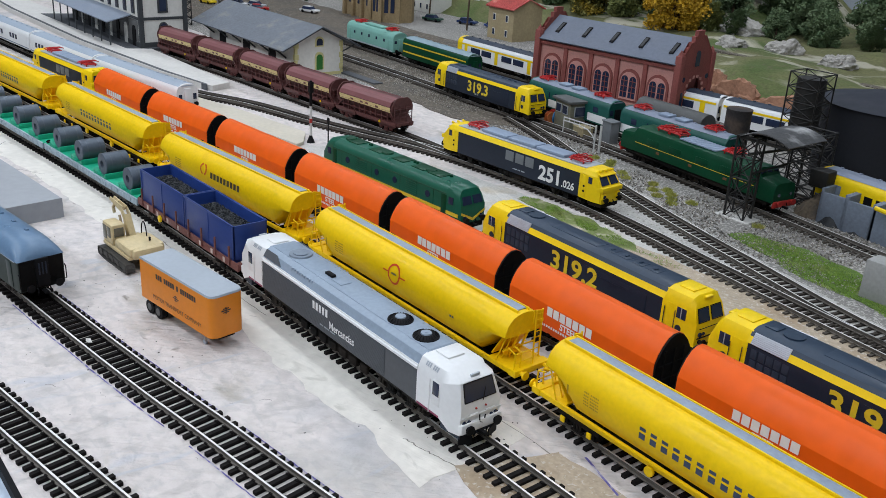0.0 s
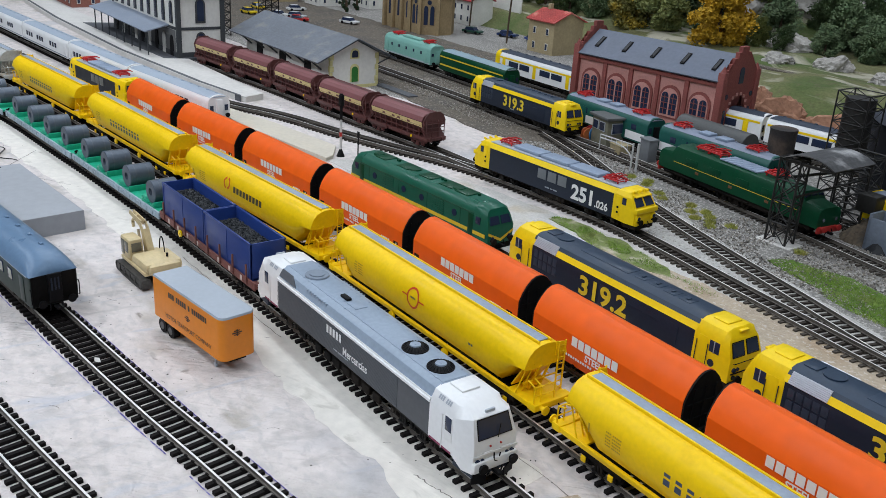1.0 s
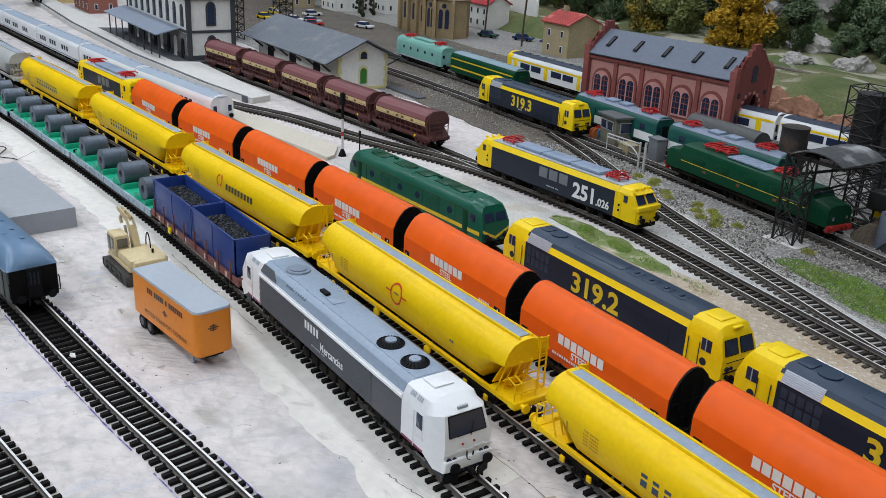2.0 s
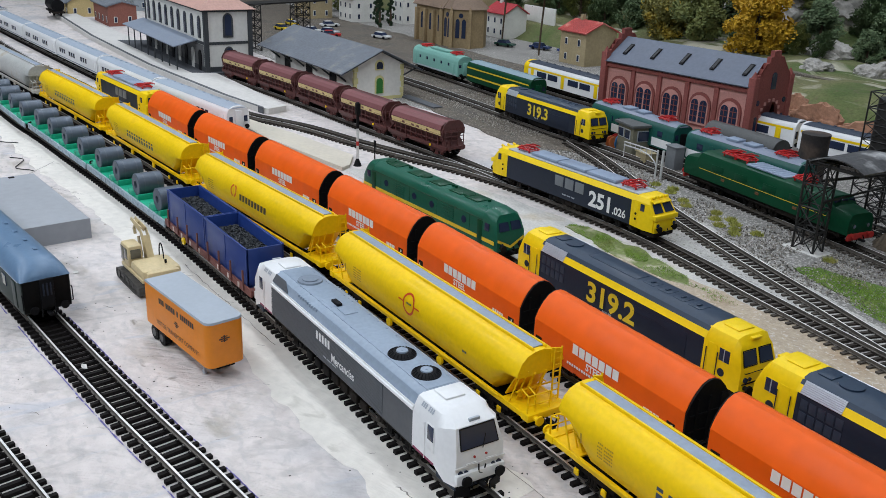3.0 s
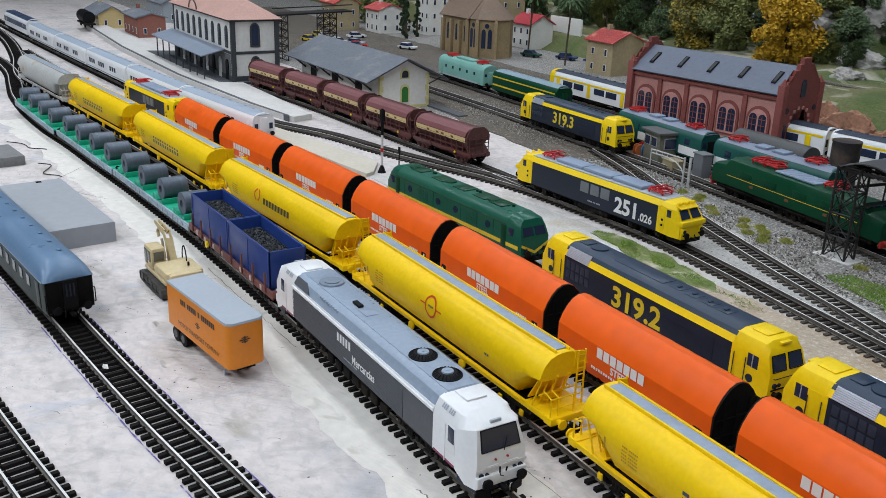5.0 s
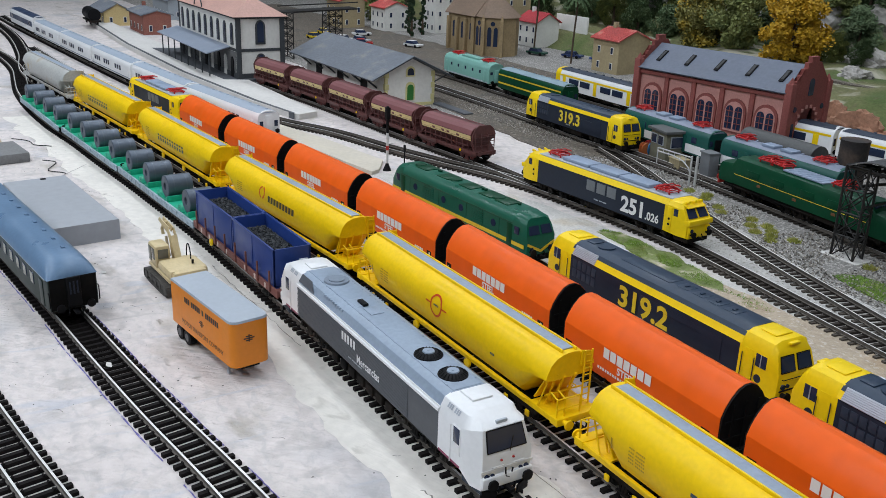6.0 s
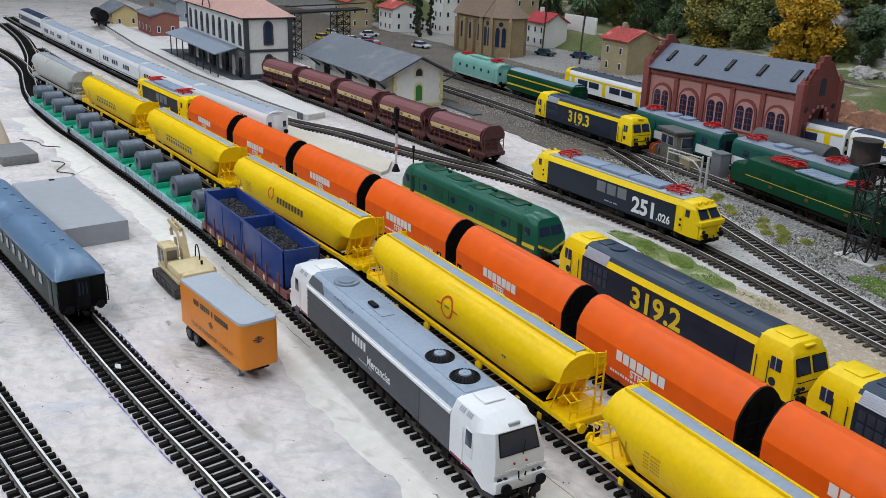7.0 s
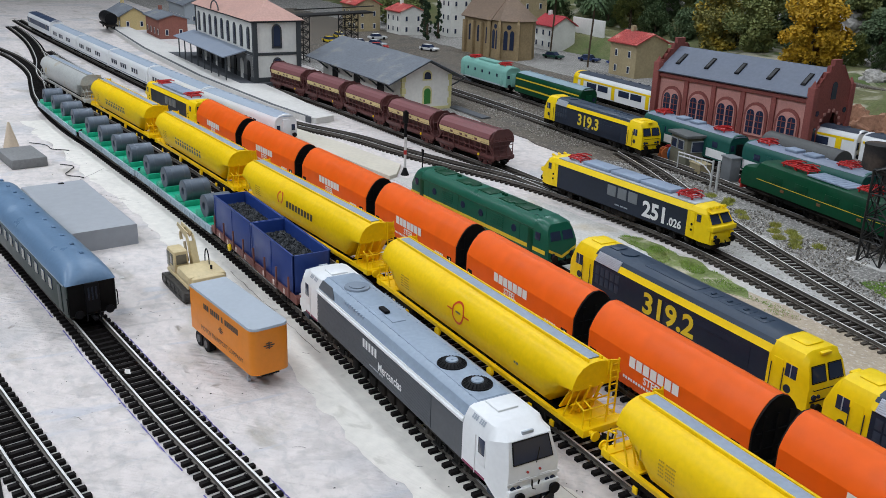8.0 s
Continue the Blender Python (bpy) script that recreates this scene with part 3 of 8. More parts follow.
def classic_diesel(number, group="trains in the yard"):
    """Slate-blue diesel with yellow cabs and shoulder stripes, 226 long."""
    t = thing("diesel_locomotive", "slate blue diesel locomotive with yellow cabs and yellow number " + number, "locomotive", group)
    bm = loft(bmesh.new(), [(-85, CLASSIC), (85, CLASSIC)])
    for s in (-1, 1):
        box(bm, -6, 70, s * 16.3, s * 16.7, 12, 31, 0.15)
        box(bm, 20, 52, s * 16.3, s * 16.95, 26.6, 27.2)
    part("hood", bm, DGR, t)
    bm = loft(bmesh.new(), [(-84.8, [(14.7, 38.5), (12.8, 41.5), (8.1, 43.5)]), (84.8, [(14.7, 38.5), (12.8, 41.5), (8.1, 43.5)])])
    cyl(bm, (-64, 0, 43.4), (-64, 0, 44.4), 6.8, 24)
    box(bm, -82, -73, -5, 5, 43.3, 44.2, 0.4)
    box(bm, -40, 10, -6.5, 6.5, 43.3, 43.9, 0.3)
    for x in (20, 34, 48, 62):
        box(bm, x - 5, x + 5, -5, 5, 43.3, 43.8, 0.3)
        box(bm, x - 1, x + 1, -2, 2, 43.8, 44.6, 0.3)
    part("roof", bm, NAVY, t, "dark navy roof")
    for s in (-1, 1):
        bm = slab(bmesh.new(), [(-85, s * 16.7, 34.4), (85, s * 16.7, 34.4), (85, s * 14.5, 38.7), (-85, s * 14.5, 38.7)], 0.5)
        part("shoulder_stripe", bm, YEL, t, "yellow stripe")
        bm = slab(bmesh.new(), [(-82, s * 17.0, 34.6), (-56, s * 17.0, 34.6), (-56, s * 13.2, 41.5), (-82, s * 13.2, 41.5)], 0.5)
        for i in range(7):
            box(bm, -82, -56, s * (17.2 - i * 0.55) - 0.2, s * (17.2 - i * 0.55) + 0.2, 34.8 + i * 0.98, 35.2 + i * 0.98)
        part("roof_grille", bm, SIL, t, "silver louvred grille")
        bm = bmesh.new()
        for i in range(5):
            for z in (18, 25.5):
                box(bm, -81 + i * 5.6, -76.4 + i * 5.6, s * 16.4, s * 16.75, z, z + 6.2, 0.25)
        part("side_grille", bm, ROOFD, t)
        lean = lambda z: -max(0.0, z - 25) * 0.34
        for e in (-1, 1):
            if s < 0:
                continue
            full = grow(CLASSIC, 0.2)
            tip = [(15.2, 9.0), (15.2, 25), (14.0, 35.5), (11.2, 39.8), (7.5, 41.2)]
            bm = loft(bmesh.new(), [(e * 84, full), (e * 106, full), (e * 113.5, tip, (lambda z: e * lean(z)))])
            box(bm, e * 95 - 6, e * 95 + 6, -7, 7, 43.2, 44.2, 0.5)
            box(bm, e * 108.5 - 1.2, e * 108.5 + 1.2, -4, 4, 41, 42.4, 0.3)
            cab = part("cab", bm, YEL, t, "yellow driver's cab")
            q = lambda y, z: (e * (113.8 + lean(z)), y, z)
            for y in (-1, 1):
                part("windscreen", slab(bmesh.new(), [q(y * 1.6, 26.6), q(y * 12.4, 26.6), q(y * 11.6, 35), q(y * 1.6, 35)], 0.5), GLS, cab)
                bm = bmesh.new()
                for a, b in (((1.3, 26.2), (12.8, 26.2)), ((12.8, 26.2), (11.9, 35.4)), ((11.9, 35.4), (1.3, 35.4)), ((1.3, 35.4), (1.3, 26.2))):
                    pipe(bm, [q(y * a[0], a[1]), q(y * b[0], b[1])], 0.3, 5)
                part("window_frame", bm, UND, cab)
                part("side_window", box(bmesh.new(), e * 97, e * 105, y * 16.5, y * 16.85, 25.5, 33.5, 0.1), GLS, cab)
                bm = box(bmesh.new(), e * 88, e * 95, y * 16.4, y * 16.8, 11.5, 34, 0.15)
                part("cab_door", bm, YEL, cab)
                part("window_frame", pipe(bmesh.new(), [(e * 101, y * 17.0, 25.5), (e * 101, y * 17.0, 33.5)], 0.35, 5), LGR, cab)
                part("handrail", pipe(pipe(bmesh.new(), [(e * 87, y * 17.3, 12), (e * 87, y * 17.3, 30)], 0.3), [(e * 96.2, y * 17.3, 12), (e * 96.2, y * 17.3, 30)], 0.3), DGR, cab)
                bm = cyl(bmesh.new(), (e * 113.2, y * 10.5, 17.5), (e * 114.6, y * 10.5, 17.5), 1.7, 12)
                cyl(bm, (e * 113.2, y * 6.6, 17.5), (e * 114.4, y * 6.6, 17.5), 1.2, 12)
                part("headlight", bm, GLS, cab)
                bm = bmesh.new()
                cyl(bm, (e * 100, y * 16.6, 18), (e * 100, y * 16.9, 18), 2.6, 16)
                part("round_emblem", bm, DGR, cab)
            bm = box(bmesh.new(), e * 113, e * 114.2, -13, 13, 14.6, 15.2)
            pipe(bm, [(e * 114, -12, 22.4), (e * 115, -12, 22.6), (e * 115, 12, 22.6), (e * 114, 12, 22.4)], 0.3)
            part("nose_rail", bm, UND, cab)
            bm = loft(bmesh.new(), [(e * 101, [(14.5, 3.5), (14.5, 9.4)]), (e * 114, [(14.5, 3.5), (14.5, 9.4)])])
            part("skirt", bm, UND, cab)
    numerals(t, "number_mark", number, 20.5, (lambda u: on_side(-2 + u, 16.95, 16.4)), 0.03, 1.12, mat("number yellow", (0.78, 0.58, 0.03), 0.4), "large yellow class number")
    part("data_line", blocks(bmesh.new(), [4, 3], 1.2, 1.5, on_side(-4, 16.95, 13.6)), LGR, t)
    under(t, -104, 104, 8.0, 10.5, 14.5)
    for x in (-66, 66):
        bogie(t, x, (-20, 0, 20), 6.0)
    ends(t, 226, 12.2, UND)
    return t


def electric(number, L=216.0, slim=False):
    """Slate-sided electric with yellow ends and cantrails, grey roof boxes and two folded pantographs."""
    t = thing("electric_locomotive", "dark slate and yellow electric locomotive with red pantographs", "locomotive", "trains in the yard")
    h = L / 2
    P = [(16.4, 9.5), (16.4, 25), (16.4, 34.5), (13.6, 38.2), (10.5, 39.2)]
    part("body_side", loft(bmesh.new(), [(-h + 24, P), (h - 24, P)]), DGR, t)
    for s in (-1, 1):
        part("cantrail", slab(bmesh.new(), [(-h + 23, s * 16.65, 33.6), (h - 23, s * 16.65, 33.6), (h - 23, s * 13.4, 38.6), (-h + 23, s * 13.4, 38.6)], 0.6), YEL, t, "yellow cantrail")
        bm = bmesh.new()
        for i in range(3):
            box(bm, -h * 0.12 + i * 14.5, -h * 0.12 + 12 + i * 14.5, s * 16.3, s * 16.75, 21, 31.5, 0.2)
        part("side_grille", bm, mat("grey louvre", (0.16, 0.175, 0.19), 0.5), t)
    bm = bmesh.new()
    box(bm, -h + 22, h - 22, -12.8, 12.8, 38.4, 39.6, 0.4)
    part("roof", bm, LGR, t)
    bm = bmesh.new()
    w = (L - 108) / 3
    for i in range(3):
        x = -h + 54 + i * w
        box(bm, x + 0.8, x + w - 0.8, -9.5, 9.5, 39.4, 43.2, 1.4)
    part("roof_box", bm, mat("blue-grey roof box", (0.25, 0.31, 0.41), 0.45), t, "blue-grey roof equipment housing")
    pantograph(t, -h + 40, 40.2)
    pantograph(t, h - 40, 40.2)
    lean = lambda z: -max(0.0, z - 25) * 0.72 if not slim else -max(0.0, z - 25) * 0.1
    for e in (-1, 1):
        F = grow(P, 0.2)
        mid = [(16.2, 8.5), (16.2, 25), (15.8, 33.5), (13, 37.6), (10, 38.8)]
        tip = [(14.6, 8.5), (14.8, 24.8), (13.6, 33.4), (11.6, 37.4), (9, 38.6)]
        bm = loft(bmesh.new(), [(e * (h - 26), F), (e * (h - 10), mid), (e * h, tip, (lambda z: e * lean(z)))])
        box(bm, e * (h - 8), e * (h + 3.4), -15.4, 15.4, 20.0, 24.8, 1.0)
        box(bm, e * (h - 5), e * (h + 1.6), -13.5, 13.5, 7.5, 20.5, 1.2)
        for y in (-1, 1):
            box(bm, e * (h - 3), e * (h + 2.8), y * 13.4, y * 8.2, 12.6, 18.4, 0.6)
        slab(bm, [(e * (h - 9), -12, 36.4), (e * (h - 9), 12, 36.4), (e * (h - 3.4), 11.4, 34.6), (e * (h - 3.4), -11.4, 34.6)], 0.8)
        for y in (-8, 0, 8):
            cyl(bm, (e * (h - 9), y, 38.4), (e * (h - 5.6), y, 39.2), 1.3, 10)
        cab = part("cab", bm, YEL, t, "yellow cab with stepped nose")
        q = lambda y, z: (e * (h + 0.4 + lean(z)), y, z)
        for y in (-1, 1):
            part("windscreen", slab(bmesh.new(), [q(y * 1.4, 26), q(y * 12.6, 26), q(y * 11.4, 33.6), q(y * 1.4, 33.6)], 0.5), GLS, cab)
            part("side_window", box(bmesh.new(), e * (h - 15), e * (h - 10.5), y * 16.0, y * 16.65, 26, 32.5, 0.1), GLS, cab)
            bm = box(bmesh.new(), e * (h - 22), e * (h - 17), y * 16.4, y * 16.85, 11.5, 33, 0.2)
            part("cab_door", bm, YEL, cab)
            bm = bmesh.new()
            for z in (17, 22):
                cyl(bm, (e * (h - 19.5), y * 16.8, z), (e * (h - 19.5), y * 17.2, z), 1.2, 10)
            part("door_emblem", bm, BLK, cab)
            bm = cyl(bmesh.new(), (e * (h + 2.4), y * 10.8, 15.5), (e * (h + 3.2), y * 10.8, 15.5), 1.9, 12)
            part("headlight", bm, GLS, cab)
        part("skirt", loft(bmesh.new(), [(e * (h - 14), [(14, 4), (14, 9)]), (e * (h + 1), [(13, 4), (13, 9)])]), UND, cab)
    if number:
        a, b = number.split(".")
        numerals(t, "number_mark", a, 20.5, (lambda u: on_side(51 + u, 16.8, 13.5)), 0.035, 1.04, WHI, "large white running number")
        numerals(t, "number_mark", "." + b, 10.5, (lambda u: on_side(75.5 + u, 16.8, 13.5)), 0.03, 0.95, WHI)
    part("data_line", blocks(bmesh.new(), [5, 3, 4], 1.3, 1.3, on_side(h * 0.06, 16.75, 13.5)), LGR, t)
    under(t, -h + 14, h - 14, 7.5, 10, 14)
    for x in (-h * 0.62, h * 0.62) if not slim else (-h * 0.58, h * 0.58):
        bogie(t, x, (-17, 17), 6.0)
    if not slim:
        bogie(t, 0, (-15, 15), 6.0)
    ends(t, L + 2, 12.2, UND)
    return t


def green_diesel():
    t = thing("diesel_locomotive", "dark green diesel locomotive with yellow waist stripe and portholes", "locomotive", "trains in the yard")
    P = [(16.2, 9.5), (16.2, 24), (16.2, 33), (13.6, 38.6), (9.0, 41.6)]
    bm = loft(bmesh.new(), [(-88, P), (88, P)])
    part("hood", bm, GRN, t)
    bm = bmesh.new()
    for x in (-66, -30, 6, 36, 60):
        box(bm, x - 9, x + 9, -8, 8, 41.3, 42.4, 0.5)
    for x in (-50, -48, 20, 24, 72):
        cyl(bm, (x, 3, 41.4), (x, 3, 43.4), 1.6, 10)
    for x in (-78, -18, 48):
        cyl(bm, (x, 0, 41.4), (x, 0, 42.9), 6.2, 22, 5.4)
    part("roof", bm, GRND, t, "green roof with hatches and vents")
    for x in (-72, -44, -22, 22, 46, 70):
        for s in (-1, 1):
            part("panel_seam", box(bmesh.new(), x - 0.25, x + 0.25, s * 16.0, s * 16.35, 18.4, 32.6), GRND, t)
    for s in (-1, 1):
        part("gutter", pipe(bmesh.new(), [(-88, s * 16.3, 33.0), (88, s * 16.3, 33.0)], 0.35, 5), GRND, t)
    for s in (-1, 1):
        part("waist_stripe", box(bmesh.new(), -104, 104, s * 16.1, s * 16.5, 14.8, 18.0), mat("waist yellow", (0.7, 0.5, 0.03), 0.4), t, "yellow waist stripe")
        part("sill_stripe", box(bmesh.new(), -104, 104, s * 16.1, s * 16.4, 10.2, 11.0), mat("waist yellow", (0.7, 0.5, 0.03)), t)
        for x in (-62, -14, 14, 62):
            bm = cyl(bmesh.new(), (x, s * 16.1, 26), (x, s * 16.7, 26), 3.2, 20)
            part("porthole", bm, GLS, t, "round window")
        for x in (-40, 38):
            bm = bmesh.new()
            for i in range(6):
                box(bm, x - 9, x + 9, s * 16.1, s * 16.6, 20 + i * 2, 21.1 + i * 2)
            part("louvre", bm, GRN, t)
    lean = lambda z: -max(0.0, z - 24) * 0.4
    for e in (-1, 1):
        tip = [(14.4, 8.6), (14.6, 24), (13.2, 33), (11, 37), (8, 38.8)]
        bm = loft(bmesh.new(), [(e * 87, grow(P, 0.2)), (e * 98, [(16.0, 8.6), (16.2, 24), (15.4, 33.6), (12.8, 38), (8.8, 40)]), (e * 106, tip, (lambda z: e * lean(z)))])
        cab = part("cab", bm, GRN, t)
        q = lambda y, z: (e * (106.4 + lean(z)), y, z)
        for y in (-1, 1):
            part("windscreen", slab(bmesh.new(), [q(y * 1.2, 26), q(y * 12, 26), q(y * 11, 33), q(y * 1.2, 33)], 0.5), GLS, cab)
            part("side_window", box(bmesh.new(), e * 91, e * 97, y * 16.1, y * 16.7, 25, 31.5, 0.1), GLS, cab)
            part("cab_door", box(bmesh.new(), e * 81, e * 88, y * 16.1, y * 16.6, 11.5, 32, 0.2), GRND, cab)
            bm = slab(bmesh.new(), [(e * 106.6, y * 14.2, 17.6), (e * 106.6, 0, 10.5), (e * 106.6, 0, 13.0), (e * 106.6, y * 14.2, 20)], 0.4)
            part("chevron", bm, mat("waist yellow", (0.7, 0.5, 0.03)), cab, "yellow nose chevron")
            part("headlight", cyl(bmesh.new(), (e * 105.5, y * 9.5, 14.4), (e * 107, y * 9.5, 14.4), 1.6, 12), GLS, cab)
        part("skirt", loft(bmesh.new(), [(e * 94, [(14, 3.5), (14, 9)]), (e * 106, [(13, 3.5), (13, 9)])]), UND, cab)
    under(t, -96, 96, 7.5, 10, 14)
    for x in (-62, 62):
        bogie(t, x, (-19, 0, 19), 6.0)
    ends(t, 211, 12.2, UND)
    return t


# ---- wagons ----
TANK = [(10.0, 13.6), (14.4, 17.2), (16.5, 22.5), (17.2, 30), (16.6, 36), (14.2, 41.2), (10.4, 44.8), (5.8, 46.6), (2.0, 47.2)]


def grain_hopper(paint, label, mark=None):
    """Round-sided bogie hopper with sloped ends, roof walkway, end platforms and ladders; 246 over its frame."""
    t = thing("hopper_wagon", label, "wagon", "grain hopper train")
    def sec(k):
        return [(y, z + (34 - z) * k if z < 34 else z) for y, z in TANK]
    secs = [(-112, [(y * 0.94, z) for y, z in sec(0.92)]), (-101, sec(0.82)), (-95, sec(0.45)), (-86, sec(0.0)), (86, sec(0.0)), (95, sec(0.45)), (101, sec(0.82)), (112, [(y * 0.94, z) for y, z in sec(0.92)])]
    part("tank", loft(bmesh.new(), secs), paint, t, "rounded hopper body")
    bm = box(bmesh.new(), -108, 108, -3.9, 3.9, 47.0, 48.0, 0.2)
    part("roof_walkway", bm, WALK, t, "grey metal roof walkway")
    bm = bmesh.new()
    for y in (-4.6, 4.6):
        box(bm, -110, 110, y - 0.5, y + 0.5, 46.4, 48.5, 0.2)
    part("hatch_rail", bm, paint, t)
    bm = bmesh.new()
    for s in (-1, 1):
        box(bm, -120, 120, s * 12.6, s * 14.6, 10.5, 13.8, 0.3)
        box(bm, -92, 92, s * 14.6, s * 15.6, 12.6, 13.8, 0.2)
        pipe(bm, [(-98, s * 17.4, 16.0), (98, s * 17.4, 16.0)], 0.45)
        for x in range(-96, 97, 16):
            pipe(bm, [(x, s * 17.4, 16.0), (x, s * 14.5, 13)], 0.3)
    for e in (-1, 1):
        box(bm, e * 116, e * 122.5, -15, 15, 10, 14.4, 0.4)
        box(bm, e * 96, e * 120, -13.5, 13.5, 12.6, 13.6)
    part("underframe", bm, paint, t, "sill beams and end platforms")
    for e in (-1, 1):
        bm = bmesh.new()
        for y in (-13.6, -8.6):
            pipe(bm, [(e * 120, y, 13), (e * 120, y, 25), (e * 113.5, y, 27)], 0.5)
            pipe(bm, [(e * 103, y, 13), (e * 112, y, 36)], 0.5)
        for y in (8.4, 13.4):
            pipe(bm, [(e * 113.6, y, 13), (e * 113.6, y, 47)], 0.6)
        for z in range(16, 47, 4):
            pipe(bm, [(e * 113.6, 8.4, z), (e * 113.6, 13.4, z)], 0.4)
        for z in (19, 25):
            pipe(bm, [(e * 120, -13.6, z), (e * 120, 2, z)], 0.45)
        pipe(bm, [(e * 120, 2, 13), (e * 120, 2, 25)], 0.45)
        pipe(bm, [(e * 104, -4, 13), (e * 112, -4, 34)], 0.9)
        pipe(bm, [(e * 104, 4, 13), (e * 112, 4, 34)], 0.9)
        pipe(bm, [(e * 108, -13, 22), (e * 108, 13, 22)], 0.6)
        slab(bm, [(e * 113, 6.5, 38), (e * 113, 15.5, 38), (e * 113, 13, 46), (e * 113, 6.5, 47.4)], 0.8)
        part("end_ladder", bm, paint, t, "end ladder and railings")
        bm = bmesh.new()
        slab(bm, [(e * 96, -11, 15), (e * 96, 11, 15), (e * 108, 13, 33), (e * 108, -13, 33)], 0.8)
        cyl(bm, (e * 103, -6, 17), (e * 103, 6, 17), 2.4, 12)
        part("end_hopper", bm, paint, t)
    bm = bmesh.new()
    for x in (-42, 0, 42):
        loft(bm, [(x - 15, [(4, 5), (9, 13)]), (x + 15, [(4, 5), (9, 13)])])
    part("discharge_chute", bm, UND, t)
    for s in (-1, 1):
        for x in (-30, 34):
            part("brake_wheel", cyl(bmesh.new(), (x, s * 14.8, 9), (x, s * 16.4, 9), 3.0, 16), paint, t)
    for x in (-85, 85):
        bogie(t, x, (-10.5, 10.5), 5.4, UND, paint)
    ends(t, 245, 12.2, paint)
    # marks
    W = TANK[1:]
    if mark == "ring":
        bm = bmesh.new()
        p = on_profile(-3, W, 33.2)
        for k in range(28):
            a, b = k * math.tau / 28, (k + 1) * math.tau / 28
            bm.faces.new([bm.verts.new(p(r * math.cos(c) * 0.92, r * math.sin(c))) for r, c in ((6.2, a), (7.7, a), (7.7, b), (6.2, b))])
        for x0, x1 in ((-13, -6.6), (6.6, 13)):
            bm.faces.new([bm.verts.new(p(*c)) for c in ((x0, -0.5), (x1, -0.5), (x1, 0.5), (x0, 0.5))])
        part("ring_emblem", bm, INKR, t, "red ring emblem crossed by a bar")
        part("small_mark", blocks(bmesh.new(), [6], 1.0, 1.2, on_profile(-3, W, 32.8)), INKB, t)
        part("data_plate", blocks(bmesh.new(), [2], 2.4, 1.5, on_profile(62, W, 27)), INKB, t)
    elif mark == "arcs":
        bm = bmesh.new()
        p = on_profile(-26, W, 34.5)
        for k in range(24):
            if k in (5, 6, 17, 18):
                continue
            a, b = k * math.tau / 24, (k + 1) * math.tau / 24
            bm.faces.new([bm.verts.new(p(r * math.cos(c), r * math.sin(c))) for r, c in ((3.9, a), (5.9, a), (5.9, b), (3.9, b))])
        part("ring_emblem", bm, mat("orange red", (0.7, 0.12, 0.02)), t, "orange-red broken ring emblem")
        name_blocks(t, 9, 5.7, 5.6, on_profile(11, W, 29.0), INK, "owner name drawn as dark blocks", 0.3)
    elif mark == "name":
        name_blocks(t, 11, 7.4, 7.0, on_profile(0, W, 25.5), INKB, "owner name drawn as blue-grey blocks", 0.45)
    bm = bmesh.new()
    for i in range(5):
        blocks(bm, [3, 5], 1.3, 0.9, on_profile(-74, W, 24.5 + i * 1.9), 0.2)
    blocks(bm, [1], 4.5, 6, on_profile(-92, W, 25), 0.75)
    part("data_panel", bm, mat("faint brown print", (0.45, 0.28, 0.02)), t)
    return t


TARP = [(16.0, 8.0), (16.6, 14), (16.6, 29.0), (14.3, 34.4), (11.0, 39.4), (6.8, 43.6), (2.4, 45.6)]


